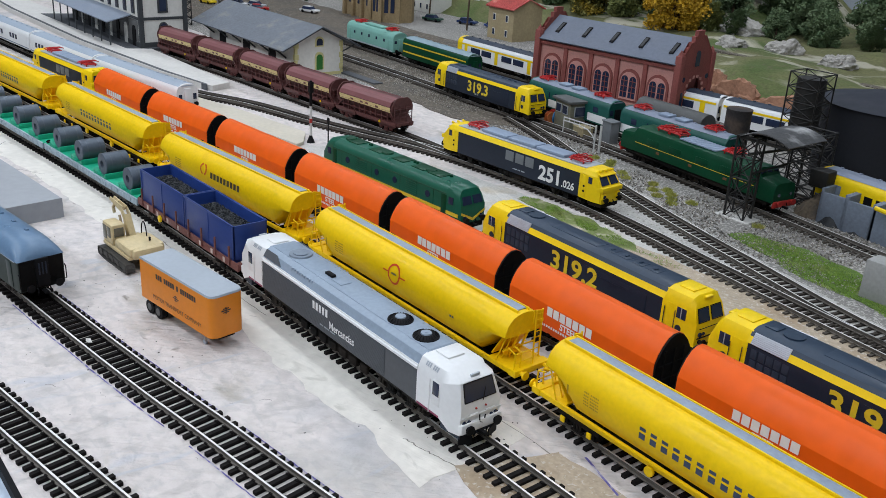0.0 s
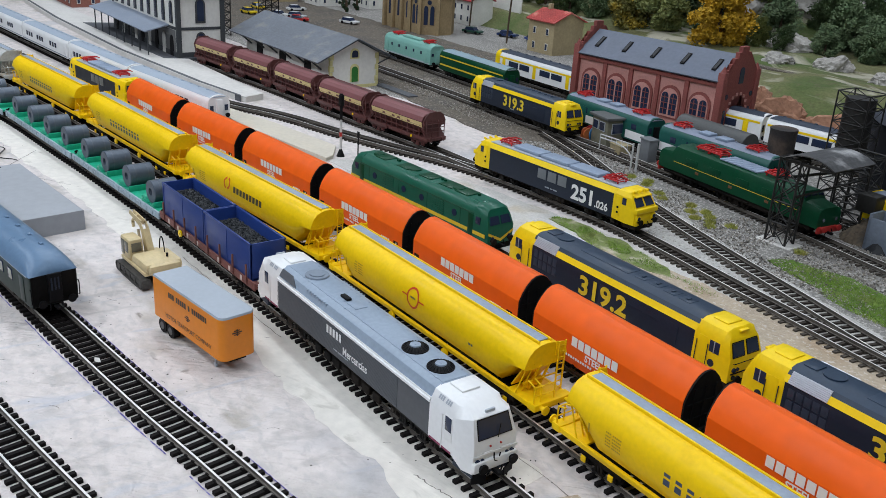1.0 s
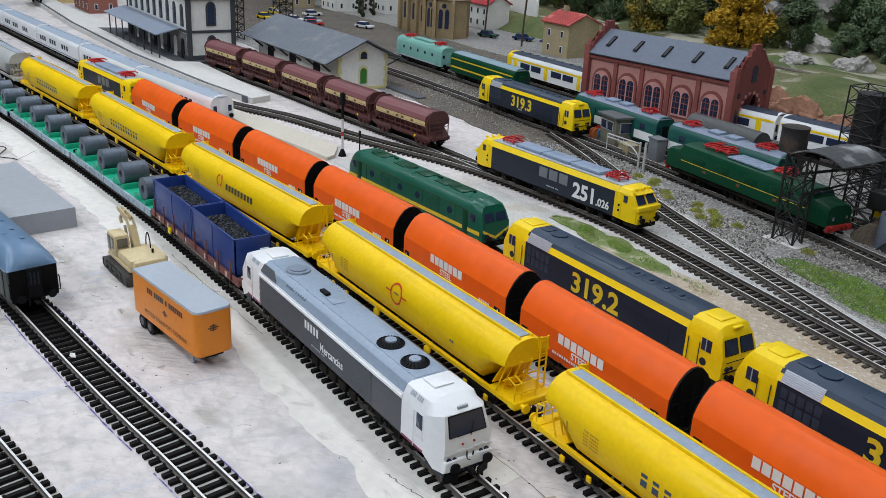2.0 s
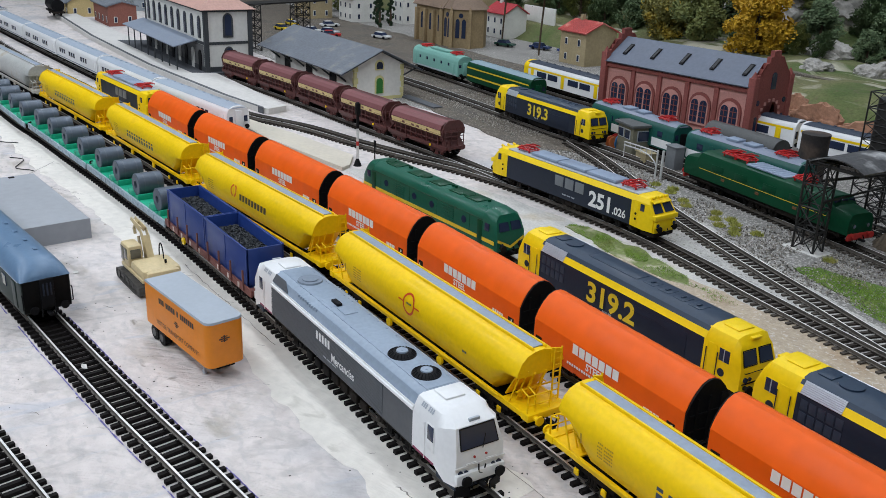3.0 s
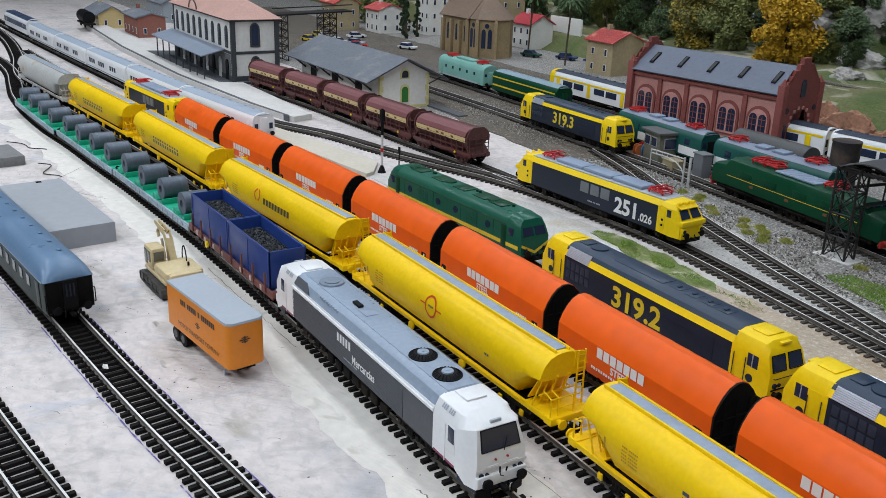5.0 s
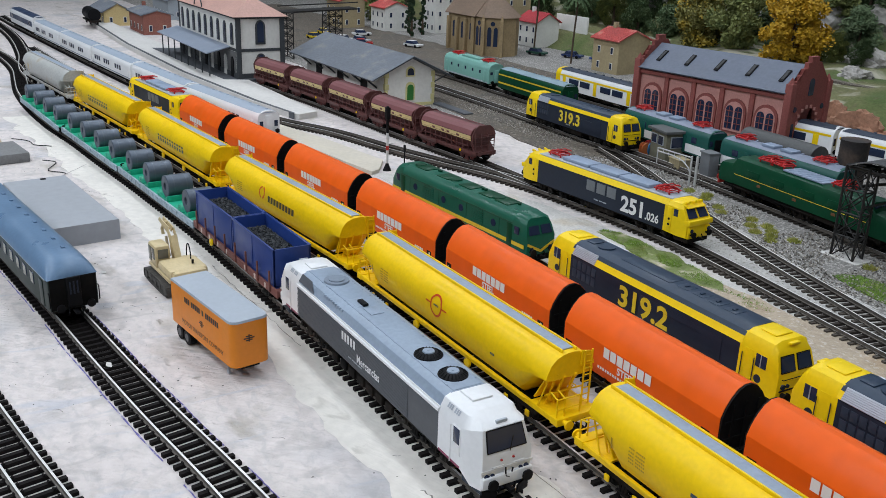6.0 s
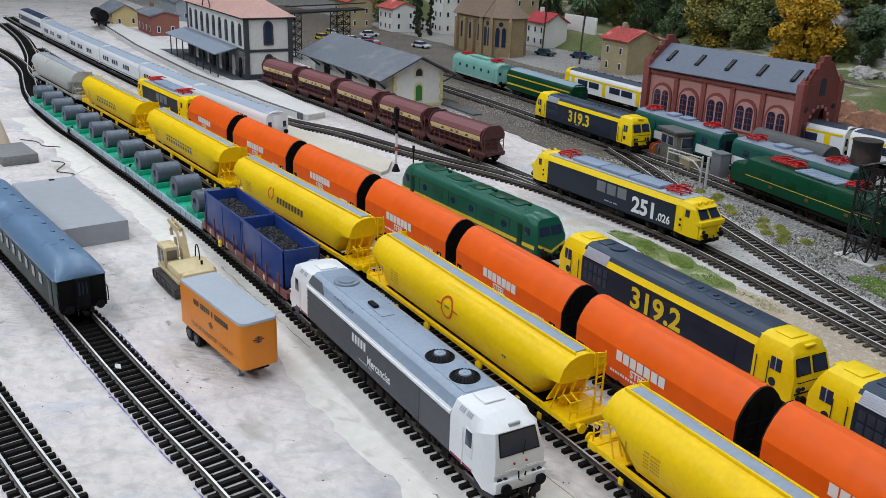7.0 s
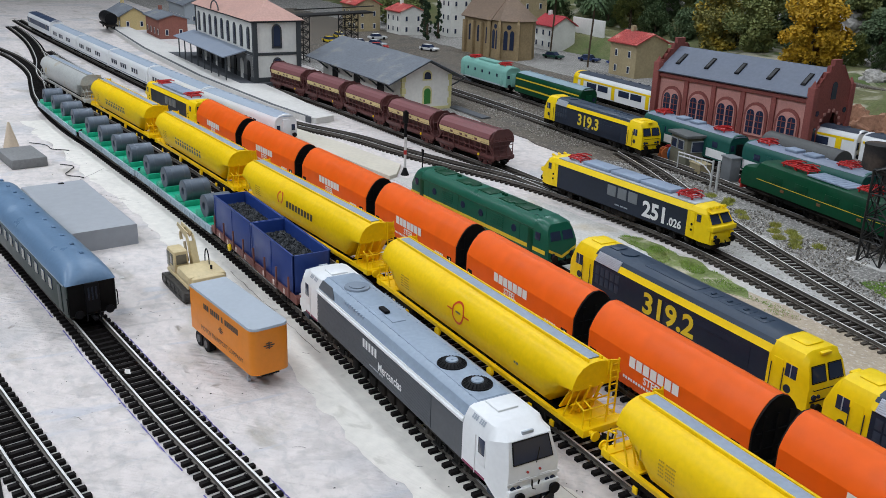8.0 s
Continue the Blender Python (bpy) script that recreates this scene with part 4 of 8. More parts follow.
def tarp_wagon():
    """Steel-coil wagon with an orange sliding tarpaulin and black end hoods."""
    t = thing("covered_wagon", "orange tarpaulin-covered steel wagon with black ends", "wagon", "orange steel train")
    secs = []
    n = 54
    for i in range(n + 1):
        x = -66.5 + 133 * i / n
        k = 0.05 * math.cos(i * math.tau / 6) + 0.1 * noise.noise((x * 0.06, 0, 3))
        secs.append((x, [(y + k * max(0, (z - 24) / 20), z + k * max(0, (z - 24) / 26)) for y, z in TARP]))
    cover = part("tarpaulin", loft(bmesh.new(), secs), ORA, t, "orange tarpaulin over hoops")
    cover.data.set_sharp_from_angle(angle=radians(21))
    for e in (-1, 1):
        bm = loft(bmesh.new(), [(e * 66, grow(TARP, -0.3)), (e * 67.6, grow(TARP, -0.3))])
        for y in (-9, 0, 9):
            box(bm, e * 67.4, e * 68.4, y - 0.8, y + 0.8, 9, 36)
        for z in (16, 26):
            box(bm, e * 67.4, e * 68.2, -14, 14, z - 0.6, z + 0.6)
        part("end_hood", bm, BLK, t, "black end wall")
    name_blocks(t, 7, 6.1, 6.6, on_profile(-6, TARP, 22.0, 0.5), WHI, "owner name drawn as white blocks", 0.16)
    numerals(t, "lettering", "STEEL", 6.4, (lambda du: on_side(-6 + du, 17.0, 16.4)), 0.03, 0.95, WHI)
    part("contact_line", blocks(bmesh.new(), [11, 13], 2.3, 1.7, on_side(-3, 17.1, 13.2), 0.3), WHI, t)
    part("partner_mark", blocks(bmesh.new(), [5], 2.6, 3.4, on_side(43, 17.1, 14.4), 0.2), WHI, t)
    part("sign_plate", box(bmesh.new(), -64, -58, -17.0, -16.7, 11, 18.5), BLK, t)
    plate = part("sign_plate", box(bmesh.new(), 55, 61, -17.0, -16.7, 10, 18.5), BLK, t)
    bm = box(bmesh.new(), 56, 57.8, -17.2, -16.9, 13, 15)
    cyl(bm, (58.8, -17.2, 13), (58.8, -16.9, 13), 1.4, 12)
    box(bm, 58.3, 59.6, -17.2, -16.9, 15.6, 17.6)
    box(bm, -62.4, -61.6, -17.2, -16.9, 13, 16.5)
    part("sign_print", bm, WHI, plate)
    bm = box(bmesh.new(), -70, 70, -14, 14, 6.5, 8.6, 0.3)
    for s in (-1, 1):
        for x in range(-56, 57, 16):
            box(bm, x - 1, x + 1, s * 15.5, s * 17.1, 6.8, 8.6)
    part("underframe", bm, UND, t)
    for x in (-46, 46):
        bogie(t, x, (-10, 10), 5.2)
    ends(t, 144, 11.5, BLK)
    return t


def coil_wagon(n, pitch, L):
    """Low flat wagon with a green cradle deck; its coils are loads of their own."""
    t = thing("flat_wagon", "grey flat wagon with bright green coil cradles", "wagon", "steel coil train")
    h = L / 2
    bm = box(bmesh.new(), -h, h, -15.5, 15.5, 10.0, 12.0, 0.4)
    for i in range(n):
        x = (i - (n - 1) / 2) * pitch
        for s in (-1, 1):
            slab(bm, [(x + s * 4, -14.5, 12), (x + s * 13, -14.5, 17), (x + s * 13, 14.5, 17), (x + s * 4, 14.5, 12)], 1.0)
            box(bm, x + s * 13 - 0.7, x + s * 13 + 0.7, -14.8, 14.8, 11.5, 17.3, 0.2)
            for y in (-14.9, 14.9):
                slab(bm, [(x + s * 4, y, 12), (x + s * 13, y, 17), (x + s * 13, y, 12)], 0.6)
    part("cradle", bm, DECK, t, "green coil cradle deck")
    bm = bmesh.new()
    for s in (-1, 1):
        box(bm, -h, h, s * 14.8, s * 16.6, 5.8, 12.3, 0.3)
        for x in range(int(-h) + 8, int(h) - 4, 13):
            box(bm, x - 0.7, x + 0.7, s * 16.5, s * 17.2, 6.4, 11.6)
            box(bm, x + 4, x + 8, s * 16.4, s * 16.9, 7.4, 10.6, 0.2)
    box(bm, -h, h, -10, 10, 6.5, 10)
    part("underframe", bm, mat("blue-grey frame", (0.3, 0.37, 0.42), 0.5, var=0.25), t, "blue-grey side sills")
    for x in (-h + 24, h - 24):
        bogie(t, x, (-10, 10), 5.2)
    ends(t, L, 11.0, UND)
    return t


def coil():
    t = thing("steel_coil", "dark blue-grey steel coil lying in its cradle", "coil", "steel coils")
    bm = bmesh.new()
    n = 30
    prof = [(-12, 3.6), (-12, 9.6), (-11.5, 10.4), (11.5, 10.4), (12, 9.6), (12, 3.6)]
    rings = []
    for k in range(n):
        a = k * math.tau / n
        rings.append([bm.verts.new((r * math.cos(a), y, r * math.sin(a))) for y, r in prof])
    for k in range(n):
        A, B = rings[k], rings[(k + 1) % n]
        for i in range(len(prof)):
            j = (i + 1) % len(prof)
            bm.faces.new((A[i], A[j], B[j], B[i]))
    part("winding", bm, COIL, t)
    bm = bmesh.new()
    for y in (-6, 6):
        cyl(bm, (0, y - 0.5, 0), (0, y + 0.5, 0), 10.6, 30)
    part("strap", bm, mat("strap steel", (0.11, 0.13, 0.16), 0.35, 0.5), t)
    return t


def container_wagon():
    t = thing("stake_wagon", "red-brown stake wagon carrying two blue coal boxes", "wagon", "steel coil train")
    bm = box(bmesh.new(), -92, 92, -15, 15, 9.5, 13.0, 0.4)
    for s in (-1, 1):
        box(bm, -92, 92, s * 14.6, s * 16.0, 8.6, 14.6, 0.3)
    part("underframe", bm, RST, t, "red-brown frame")
    for s in (-1, 1):
        for i in range(8):
            x = -80 + i * 22.8
            bm = box(bmesh.new(), x - 0.8, x + 0.8, s * 16.0, s * 17.2, 10, 26, 0.2)
            part("stake", bm, RST, t, "thin upright stake")
    bm = cyl(bmesh.new(), (-44, -16.2, 9), (-44, -17.6, 9), 3.0, 18)
    cyl(bm, (-44, -17.6, 9), (-44, -18.0, 9), 1.0, 10)
    part("brake_wheel", bm, YEL, t, "yellow hand wheel")
    bm = bmesh.new()
    for x in range(-70, 71, 20):
        box(bm, x - 1.5, x + 1.5, -16.4, -15.8, 9.6, 13.6, 0.2)
    part("label_plate", bm, mat("pale print", (0.5, 0.4, 0.36), 0.6, var=0.3), t)
    for x in (-62, 62):
        bogie(t, x, (-10, 10), 5.2)
    ends(t, 184, 11.6, UND)
    return t


def coal_box(L):
    t = thing("open_container", "blue open-topped container heaped with black coal", "container", "coal containers")
    h = L / 2
    bm = bmesh.new()
    for s in (-1, 1):
        box(bm, -h, h, s * 13.0, s * 14.2, 0, 29.5, 0.25)
        box(bm, s * (h - 1.2), s * h, -14.2, 14.2, 0, 29.5, 0.25)
        box(bm, -h, h, s * 14.1, s * 14.7, 28.3, 29.8, 0.2)
        for x in (-h + 1.4, 0, h - 1.4):
            box(bm, x - 0.8, x + 0.8, s * 14.1, s * 14.6, 0, 29.2, 0.15)
    box(bm, -h, h, -13.5, 13.5, 0, 2)
    part("shell", bm, BLU, t, "blue painted box")
    bm = bmesh.new()
    bmesh.ops.create_grid(bm, x_segments=60, y_segments=26, size=1)
    for v in bm.verts:
        x, y = v.co.x * (h - 1.3), v.co.y * 12.9
        e = min(1, (1 - abs(v.co.x)) * 3.2) * min(1, (1 - abs(v.co.y)) * 2.4)
        v.co = (x, y, 18.0 + 5.5 * e + 2.4 * noise.noise((x * 0.35, y * 0.35, 1)) * e + 1.6 * noise.noise((x * 0.9, y * 0.9, 5)))
    part("coal_surface", bm, COAL, t, "heap of black coal")
    rng = random.Random(5)
    bm = bmesh.new()
    for i in range(420):
        u, w = rng.uniform(-0.93, 0.93), rng.uniform(-0.9, 0.9)
        e = min(1, (1 - abs(u)) * 3.2) * min(1, (1 - abs(w)) * 2.4)
        r = rng.uniform(0.5, 1.15)
        m = Matrix.Translation((u * (h - 2), w * 12.2, 18.3 + 5.8 * e)) @ Euler([rng.uniform(0, 6) for _ in range(3)]).to_matrix().to_4x4() @ Matrix.Diagonal((r, r * rng.uniform(0.6, 1), r * rng.uniform(0.6, 1), 1))
        bmesh.ops.create_icosphere(bm, subdivisions=1, radius=1, matrix=m)
    part("coal_grit", bm, COAL, t, kind="stuff")
    return t


def ore_hopper():
    """Short brown saddle-bottom hopper with a maroon ribbed roof and a cream waist band."""
    t = thing("ore_hopper_wagon", "dark brown hopper wagon with maroon roof and cream band", "wagon", "brown hopper train")
    P = [(8, 16), (16.2, 27), (16.6, 32.5), (14.2, 37.4), (9.5, 40.6), (3.5, 42.2)]
    bm = loft(bmesh.new(), [(-51, P), (51, P)])
    part("body", bm, BRN, t)
    n = 6
    for s in (-1, 1):
        for i, (a, b) in enumerate(zip(P[2:], P[3:])):
            bm = slab(bmesh.new(), [(-50.5, s * (a[0] + 0.3), a[1]), (50.5, s * (a[0] + 0.3), a[1]), (50.5, s * (b[0] + 0.3), b[1] + 0.3), (-50.5, s * (b[0] + 0.3), b[1] + 0.3)], 0.5)
            part("roof_panel", bm, MAROOF, t)
        part("waist_band", slab(bmesh.new(), [(-50.5, s * 15.6, 25.6), (50.5, s * 15.6, 25.6), (50.5, s * 16.9, 31.6), (-50.5, s * 16.9, 31.6)], 0.5), CRM, t, "cream band")
        part("data_mark", blocks(bmesh.new(), [1, 2, 1], 4.5, 2.4, (lambda u, v: (u * 2.4, s * (16.4 + v * 0.2), 27.4 + v)), 0.5), RST, t)
    for e in (-1, 1):
        bm = bmesh.new()
        slab(bm, [(e * 52, -16.5, 30), (e * 52, 16.5, 30), (e * 52, 10, 41.6), (e * 52, -10, 41.6)], 1.5)
        box(bm, e * 50.5, e * 56, -15, 15, 29, 32, 0.4)
        slab(bm, [(e * 57, -15, 13), (e * 57, 15, 13), (e * 44, 14, 27), (e * 44, -14, 27)], 1.2)
        for y in (-14, -5, 5, 14):
            pipe(bm, [(e * 57, y, 12), (e * 57, y, 30), (e * 52, y * 0.8, 40)], 0.6)
        for z in (20, 25, 30):
            pipe(bm, [(e * 57, -14, z), (e * 57, 14, z)], 0.5)
        part("end_frame", bm, BRN, t)
        bm = slab(bmesh.new(), [(e * 54.5, -16.6, 27), (e * 54.5, 16.6, 27), (e * 54.5, 17.0, 33), (e * 54.5, 13.6, 39.5), (e * 54.5, 8.0, 43.6), (e * 54.5, -8.0, 43.6), (e * 54.5, -13.6, 39.5), (e * 54.5, -17.0, 33)], 1.4)
        slab(bm, [(e * 54.5, -16.6, 27), (e * 54.5, -12, 16), (e * 50, -10, 15), (e * 50, -15.6, 26)], 1.0)
        part("end_shield", bm, BRN, t, "tall dark brown end plate")
    bm = box(bmesh.new(), -60, 60, -13.5, 13.5, 9.5, 13, 0.3)
    for s in (-1, 1):
        box(bm, -60, 60, s * 13, s * 15, 9, 13.6, 0.3)
        for x in range(-44, 45, 11):
            slab(bm, [(x, s * 14.5, 13), (x + 1.4, s * 14.5, 13), (x + 1.4, s * 15.4, 26), (x, s * 15.4, 26)], 1.2)
        pipe(bm, [(-46, s * 15.6, 19), (46, s * 15.6, 19)], 0.7)
        cyl(bm, (-20, s * 15.2, 10.5), (-20, s * 16.4, 10.5), 2.2, 12)
    loft(bm, [(-34, [(5, 4), (12, 16)]), (34, [(5, 4), (12, 16)])])
    part("underframe", bm, BRN, t)
    part("plate", cyl(bmesh.new(), (30, -15.2, 11), (30, -16, 11), 1.6, 10), YEL, t)
    for x in (-40, 40):
        bogie(t, x, (-9.5, 9.5), 5.2, BRN)
    ends(t, 114, 11.5, BRN)
    return t


# ---- passenger stock ----
def passenger_car(label, L, profile, side, roof, bands=(), windows=(), win_z=(20, 28), end=None, doors=(), door_mat=None, group="trains in the yard", name="passenger_coach", axles=(-11, 11), cap=3, hip=False):
    t = thing(name, label, "coach", group)
    h = L / 2
    top = profile[-cap:]
    if hip:
        profile = profile[:3] + [(profile[2][0] - 1.2, profile[2][1] + 0.6)]
    part("body", loft(bmesh.new(), [(-h, [(y * 0.95, z) for y, z in profile]), (-h + 3, profile), (h - 3, profile), (h, [(y * 0.95, z) for y, z in profile])]), side, t)
    R = grow(top, 0.35)
    zb = R[0][1]
    tail = ((0.6, 0.965, 0.02), (-1.0, 0.975, 0.3), (-4, 0.985, 0.58), (-9, 0.995, 0.82), (-15, 1.0, 0.94), (-24, 1.0, 1.0)) if hip else ((0.6, 0.72, 0.35), (-2, 0.95, 0.86), (-8, 1.0, 1.0))
    squeeze = lambda ky, kz: [(y * ky, zb + (z - zb) * kz) for y, z in R]
    bm = loft(bmesh.new(), [(-h - d, squeeze(ky, kz)) for d, ky, kz in tail] + [(h + d, squeeze(ky, kz)) for d, ky, kz in reversed(tail)])
    for i in range(int(L / 22)):
        x = -h + 14 + i * 22
        box(bm, x - 2, x + 2, 2.4, 5.0, top[-1][1] - 0.4, top[-1][1] + 1.2, 0.5)
    part("roof", bm, roof, t)
    w = profile[1][0]
    for s in (-1, 1):
        for z0, z1, m in bands:
            part("stripe", box(bmesh.new(), -h + 3, h - 3, s * (w - 0.2), s * (w + 0.3), z0, z1), m, t)
        for x0, x1 in windows:
            win = part("window", box(bmesh.new(), x0, x1, s * (w - 0.2), s * (w + 0.45), win_z[0], win_z[1], 0.15), GLS, t)
            if hip:
                part("curtain", box(bmesh.new(), x0 + 2.2, x1 - 0.8, s * w, s * (w + 0.6), win_z[0] + 0.6, win_z[1] - 0.8, 0.1), CURT, win, "pale curtain behind the glass")
        for x in doors:
            part("door", box(bmesh.new(), x - 4, x + 4, s * (w - 0.1), s * (w + 0.55), 11, win_z[1] + 1.5, 0.2), door_mat or side, t)
    for e in (-1, 1):
        bm = box(bmesh.new(), e * (h - 0.5), e * (h + 2.2), -4.6, 4.6, 11, 32, 0.6)
        part("gangway", bm, end or BLK, t)
        bm = bmesh.new()
        for y in (-2.4, 0, 2.4) if hip else ():
            box(bm, e * (h + 2.1), e * (h + 2.5), y - 0.5, y + 0.5, 20, 29, 0.1)
        for y in () if hip else (-10.2, 10.2):
            box(bm, e * (h - 0.2), e * (h + 0.35), y - 2.4, y + 2.4, win_z[0], win_z[1], 0.1)
        part("end_window", bm, DGR if hip else GLS, t)
        if hip:
            # near-black panel over the green end: its shade is put into the colour
            part("end_wall", box(bmesh.new(), e * (h - 0.4), e * (h + 0.5), -w + 1.4, w - 1.4, 9.5, zb - 0.2, 0.2), UND, t, "end wall darkened to stand for shade")
            for y in (-w + 0.4, w - 0.4):
                part("handrail", pipe(bmesh.new(), [(e * h, y, 12), (e * (h + 1.8), y, 13), (e * (h + 1.8), y, 22), (e * h, y, 23)], 0.4), BLK, t)
    under(t, -h + 8, h - 8, 7.5, 10, w - 2, tank=False)
    bm = bmesh.new()
    for x in (-h * 0.3, 0, h * 0.25):
        box(bm, x - 11, x + 11, -w + 2, w - 2, 4, 9, 0.8)
    part("equipment_box", bm, UND, t)
    for x in (-h + 30, h - 30):
        bogie(t, x, axles, 5.4)
    ends(t, L, 11.8, BLK)
    return t


COACH = [(15.6, 9.5), (15.8, 14), (15.8, 32.5), (14.8, 36), (12.0, 39.6), (7.6, 41.8), (3.0, 42.6)]
LOW = [(15.8, 7.5), (16.0, 12), (16.0, 27), (15.0, 31), (12.5, 34.5), (8.0, 36.4), (3.0, 37.2)]


def evenly(a, b, n, w):
    return [(a + (b - a) * i / (n - 1) - w / 2, a + (b - a) * i / (n - 1) + w / 2) for i in range(n)]

# ---- the hall ----
WALLM = mat("hall wall paint", (0.26, 0.27, 0.28), 0.7, fine=60, coarse=2, bump=0.1)
CEILM = mat("ceiling board", (0.42, 0.42, 0.41), 0.8, fine=40, coarse=2, bump=0.1)
FLOORM = mat("hall floor", (0.22, 0.21, 0.2), 0.5, fine=40, coarse=2)


def slab_structure(name, x0, x1, y0, y1, z0, z1, m):
    return part(name, box(bmesh.new(), x0, x1, y0, y1, z0, z1), m, kind="structure")


slab_structure("floor", -4200, 2600, -2600, 3000, -1050, -950, FLOORM)
slab_structure("ceiling", -4200, 2600, -2600, 3000, 1560, 1640, CEILM)
slab_structure("wall_north", -4200, 2600, 3000, 3100, -950, 1560, WALLM)
slab_structure("wall_south", -4200, 2600, -2700, -2600, -950, 1560, WALLM)
slab_structure("wall_west", -4300, -4200, -2700, 3100, -950, 1560, WALLM)
slab_structure("wall_east", 2600, 2700, -2700, 3100, -950, 1560, WALLM)
TUBE = glow("lamp diffuser", (0.95, 0.98, 1.0), 2.0)
for lx, ly in LAMPS:
    t = thing("ceiling_light", "white ceiling tube light with a glowing diffuser", "lamp", "ceiling lights")
    part("frame", box(bmesh.new(), -540, 540, -110, 110, 20, 80, 6), CEILM, t)
    part("diffuser", box(bmesh.new(), -510, 510, -85, 85, 12, 22), TUBE, t)
    t.matrix_basis = pose(lx, ly, 1.48)

# ---- layout board ----
BOARD = mat("white painted plaster board", (0.66, 0.6, 0.575), 0.78, var=0.16, fine=120, coarse=9, bump=0.3, second=(0.49, 0.47, 0.475), spread=0.52)


def weathered(m, streak, low, high, scale, stretch=(1, 1, 1), detail=8, tint=(0.32, 0.28, 0.22)):
    """Adds a layer of stains with a shape of their own to a surface."""
    nt = m.node_tree
    bs = nt.nodes["Principled BSDF"]
    src = bs.inputs["Base Color"].links[0].from_socket
    tc = next(n for n in nt.nodes if n.type == "TEX_COORD")
    mp = nt.nodes.new("ShaderNodeMapping")
    mp.inputs["Scale"].default_value = stretch
    nz = nt.nodes.new("ShaderNodeTexNoise")
    nz.inputs["Scale"].default_value, nz.inputs["Detail"].default_value, nz.inputs["Distortion"].default_value = scale, detail, 0.6
    mr = nt.nodes.new("ShaderNodeMapRange")
    mr.inputs["From Min"].default_value, mr.inputs["From Max"].default_value = low, high
    mr.inputs["To Max"].default_value = streak
    mx = nt.nodes.new("ShaderNodeMix")
    mx.data_type = "RGBA"
    mx.inputs["B"].default_value = (*tint, 1)
    nt.links.new(tc.outputs["Object"], mp.inputs["Vector"])
    nt.links.new(mp.outputs[0], nz.inputs["Vector"])
    nt.links.new(nz.outputs["Fac"], mr.inputs["Value"])
    nt.links.new(mr.outputs[0], mx.inputs["Factor"])
    nt.links.new(src, mx.inputs["A"])
    nt.links.new(mx.outputs["Result"], bs.inputs["Base Color"])
    return m


def brushed(m, across, along, turn, strength, depth):
    """Adds the relief of brush strokes that run at an angle over a surface."""
    nt = m.node_tree
    bs = nt.nodes["Principled BSDF"]
    tc = next(n for n in nt.nodes if n.type == "TEX_COORD")
    mp, nz, bp = nt.nodes.new("ShaderNodeMapping"), nt.nodes.new("ShaderNodeTexNoise"), nt.nodes.new("ShaderNodeBump")
    rot = nt.nodes.new("ShaderNodeVectorRotate")
    rot.rotation_type = "Z_AXIS"
    rot.inputs["Angle"].default_value = radians(-turn)
    mp.inputs["Scale"].default_value = (along, across, 1)
    nz.inputs["Scale"].default_value, nz.inputs["Detail"].default_value, nz.inputs["Distortion"].default_value = 1.0, 6, 0.8
    bp.inputs["Strength"].default_value, bp.inputs["Distance"].default_value = strength, depth
    nt.links.new(tc.outputs["Object"], rot.inputs["Vector"])
    nt.links.new(rot.outputs[0], mp.inputs["Vector"])
    nt.links.new(mp.outputs[0], nz.inputs["Vector"])
    nt.links.new(nz.outputs["Fac"], bp.inputs["Height"])
    nt.links.new(bs.inputs["Normal"].links[0].from_socket, bp.inputs["Normal"])
    nt.links.new(bp.outputs[0], bs.inputs["Normal"])


brushed(BOARD, 190, 34, 48, 0.9, 0.0024)
brushed(BOARD, 60, 60, 0, 0.7, 0.003)
weathered(BOARD, 0.4, 0.57, 0.66, 38, (1.6, 1, 1), 9, (0.36, 0.335, 0.32))
weathered(BOARD, 0.45, 0.52, 0.68, 5, (1, 1.8, 1), 9, (0.44, 0.41, 0.37))
weathered(BOARD, 0.6, 0.58, 0.7, 14, (1, 2.2, 1))
weathered(BOARD, 0.75, 0.68, 0.74, 60, (1, 1, 1), 6, (0.2, 0.17, 0.14))
weathered(BOARD, 0.35, 0.5, 0.64, 90, (1, 1.6, 1), 10, (0.4, 0.39, 0.39))
weathered(BOARD, 0.5, 0.62, 0.7, 25, (3, 0.6, 1), 6, (0.46, 0.48, 0.54))
GRAVEL = mat("grey ballast ground", (0.22, 0.21, 0.195), 0.85, var=0.45, fine=420, coarse=14, bump=0.8, second=(0.17, 0.16, 0.15), spread=0.5)
weathered(GRAVEL, 0.9, 0.52, 0.6, 380, (1, 1, 1), 3, (0.46, 0.44, 0.41))
DIRT = mat("brown yard ground", (0.12, 0.1, 0.08), 0.9, var=0.4, fine=350, coarse=16, bump=0.7, second=(0.085, 0.075, 0.065), spread=0.48)
weathered(DIRT, 0.8, 0.56, 0.66, 300, (1, 1, 1), 3, (0.3, 0.27, 0.22))
SAND = mat("sandy ground", (0.44, 0.36, 0.27), 0.85, var=0.25, fine=380, coarse=18, bump=0.6, second=(0.33, 0.25, 0.17), spread=0.52)
weathered(SAND, 0.7, 0.58, 0.66, 320, (1, 1, 1), 3, (0.6, 0.56, 0.5))
GRASSG = mat("grass mat", (0.1, 0.17, 0.03), 0.9, var=0.35, fine=500, coarse=25, bump=0.8, second=(0.2, 0.2, 0.08), spread=0.55)


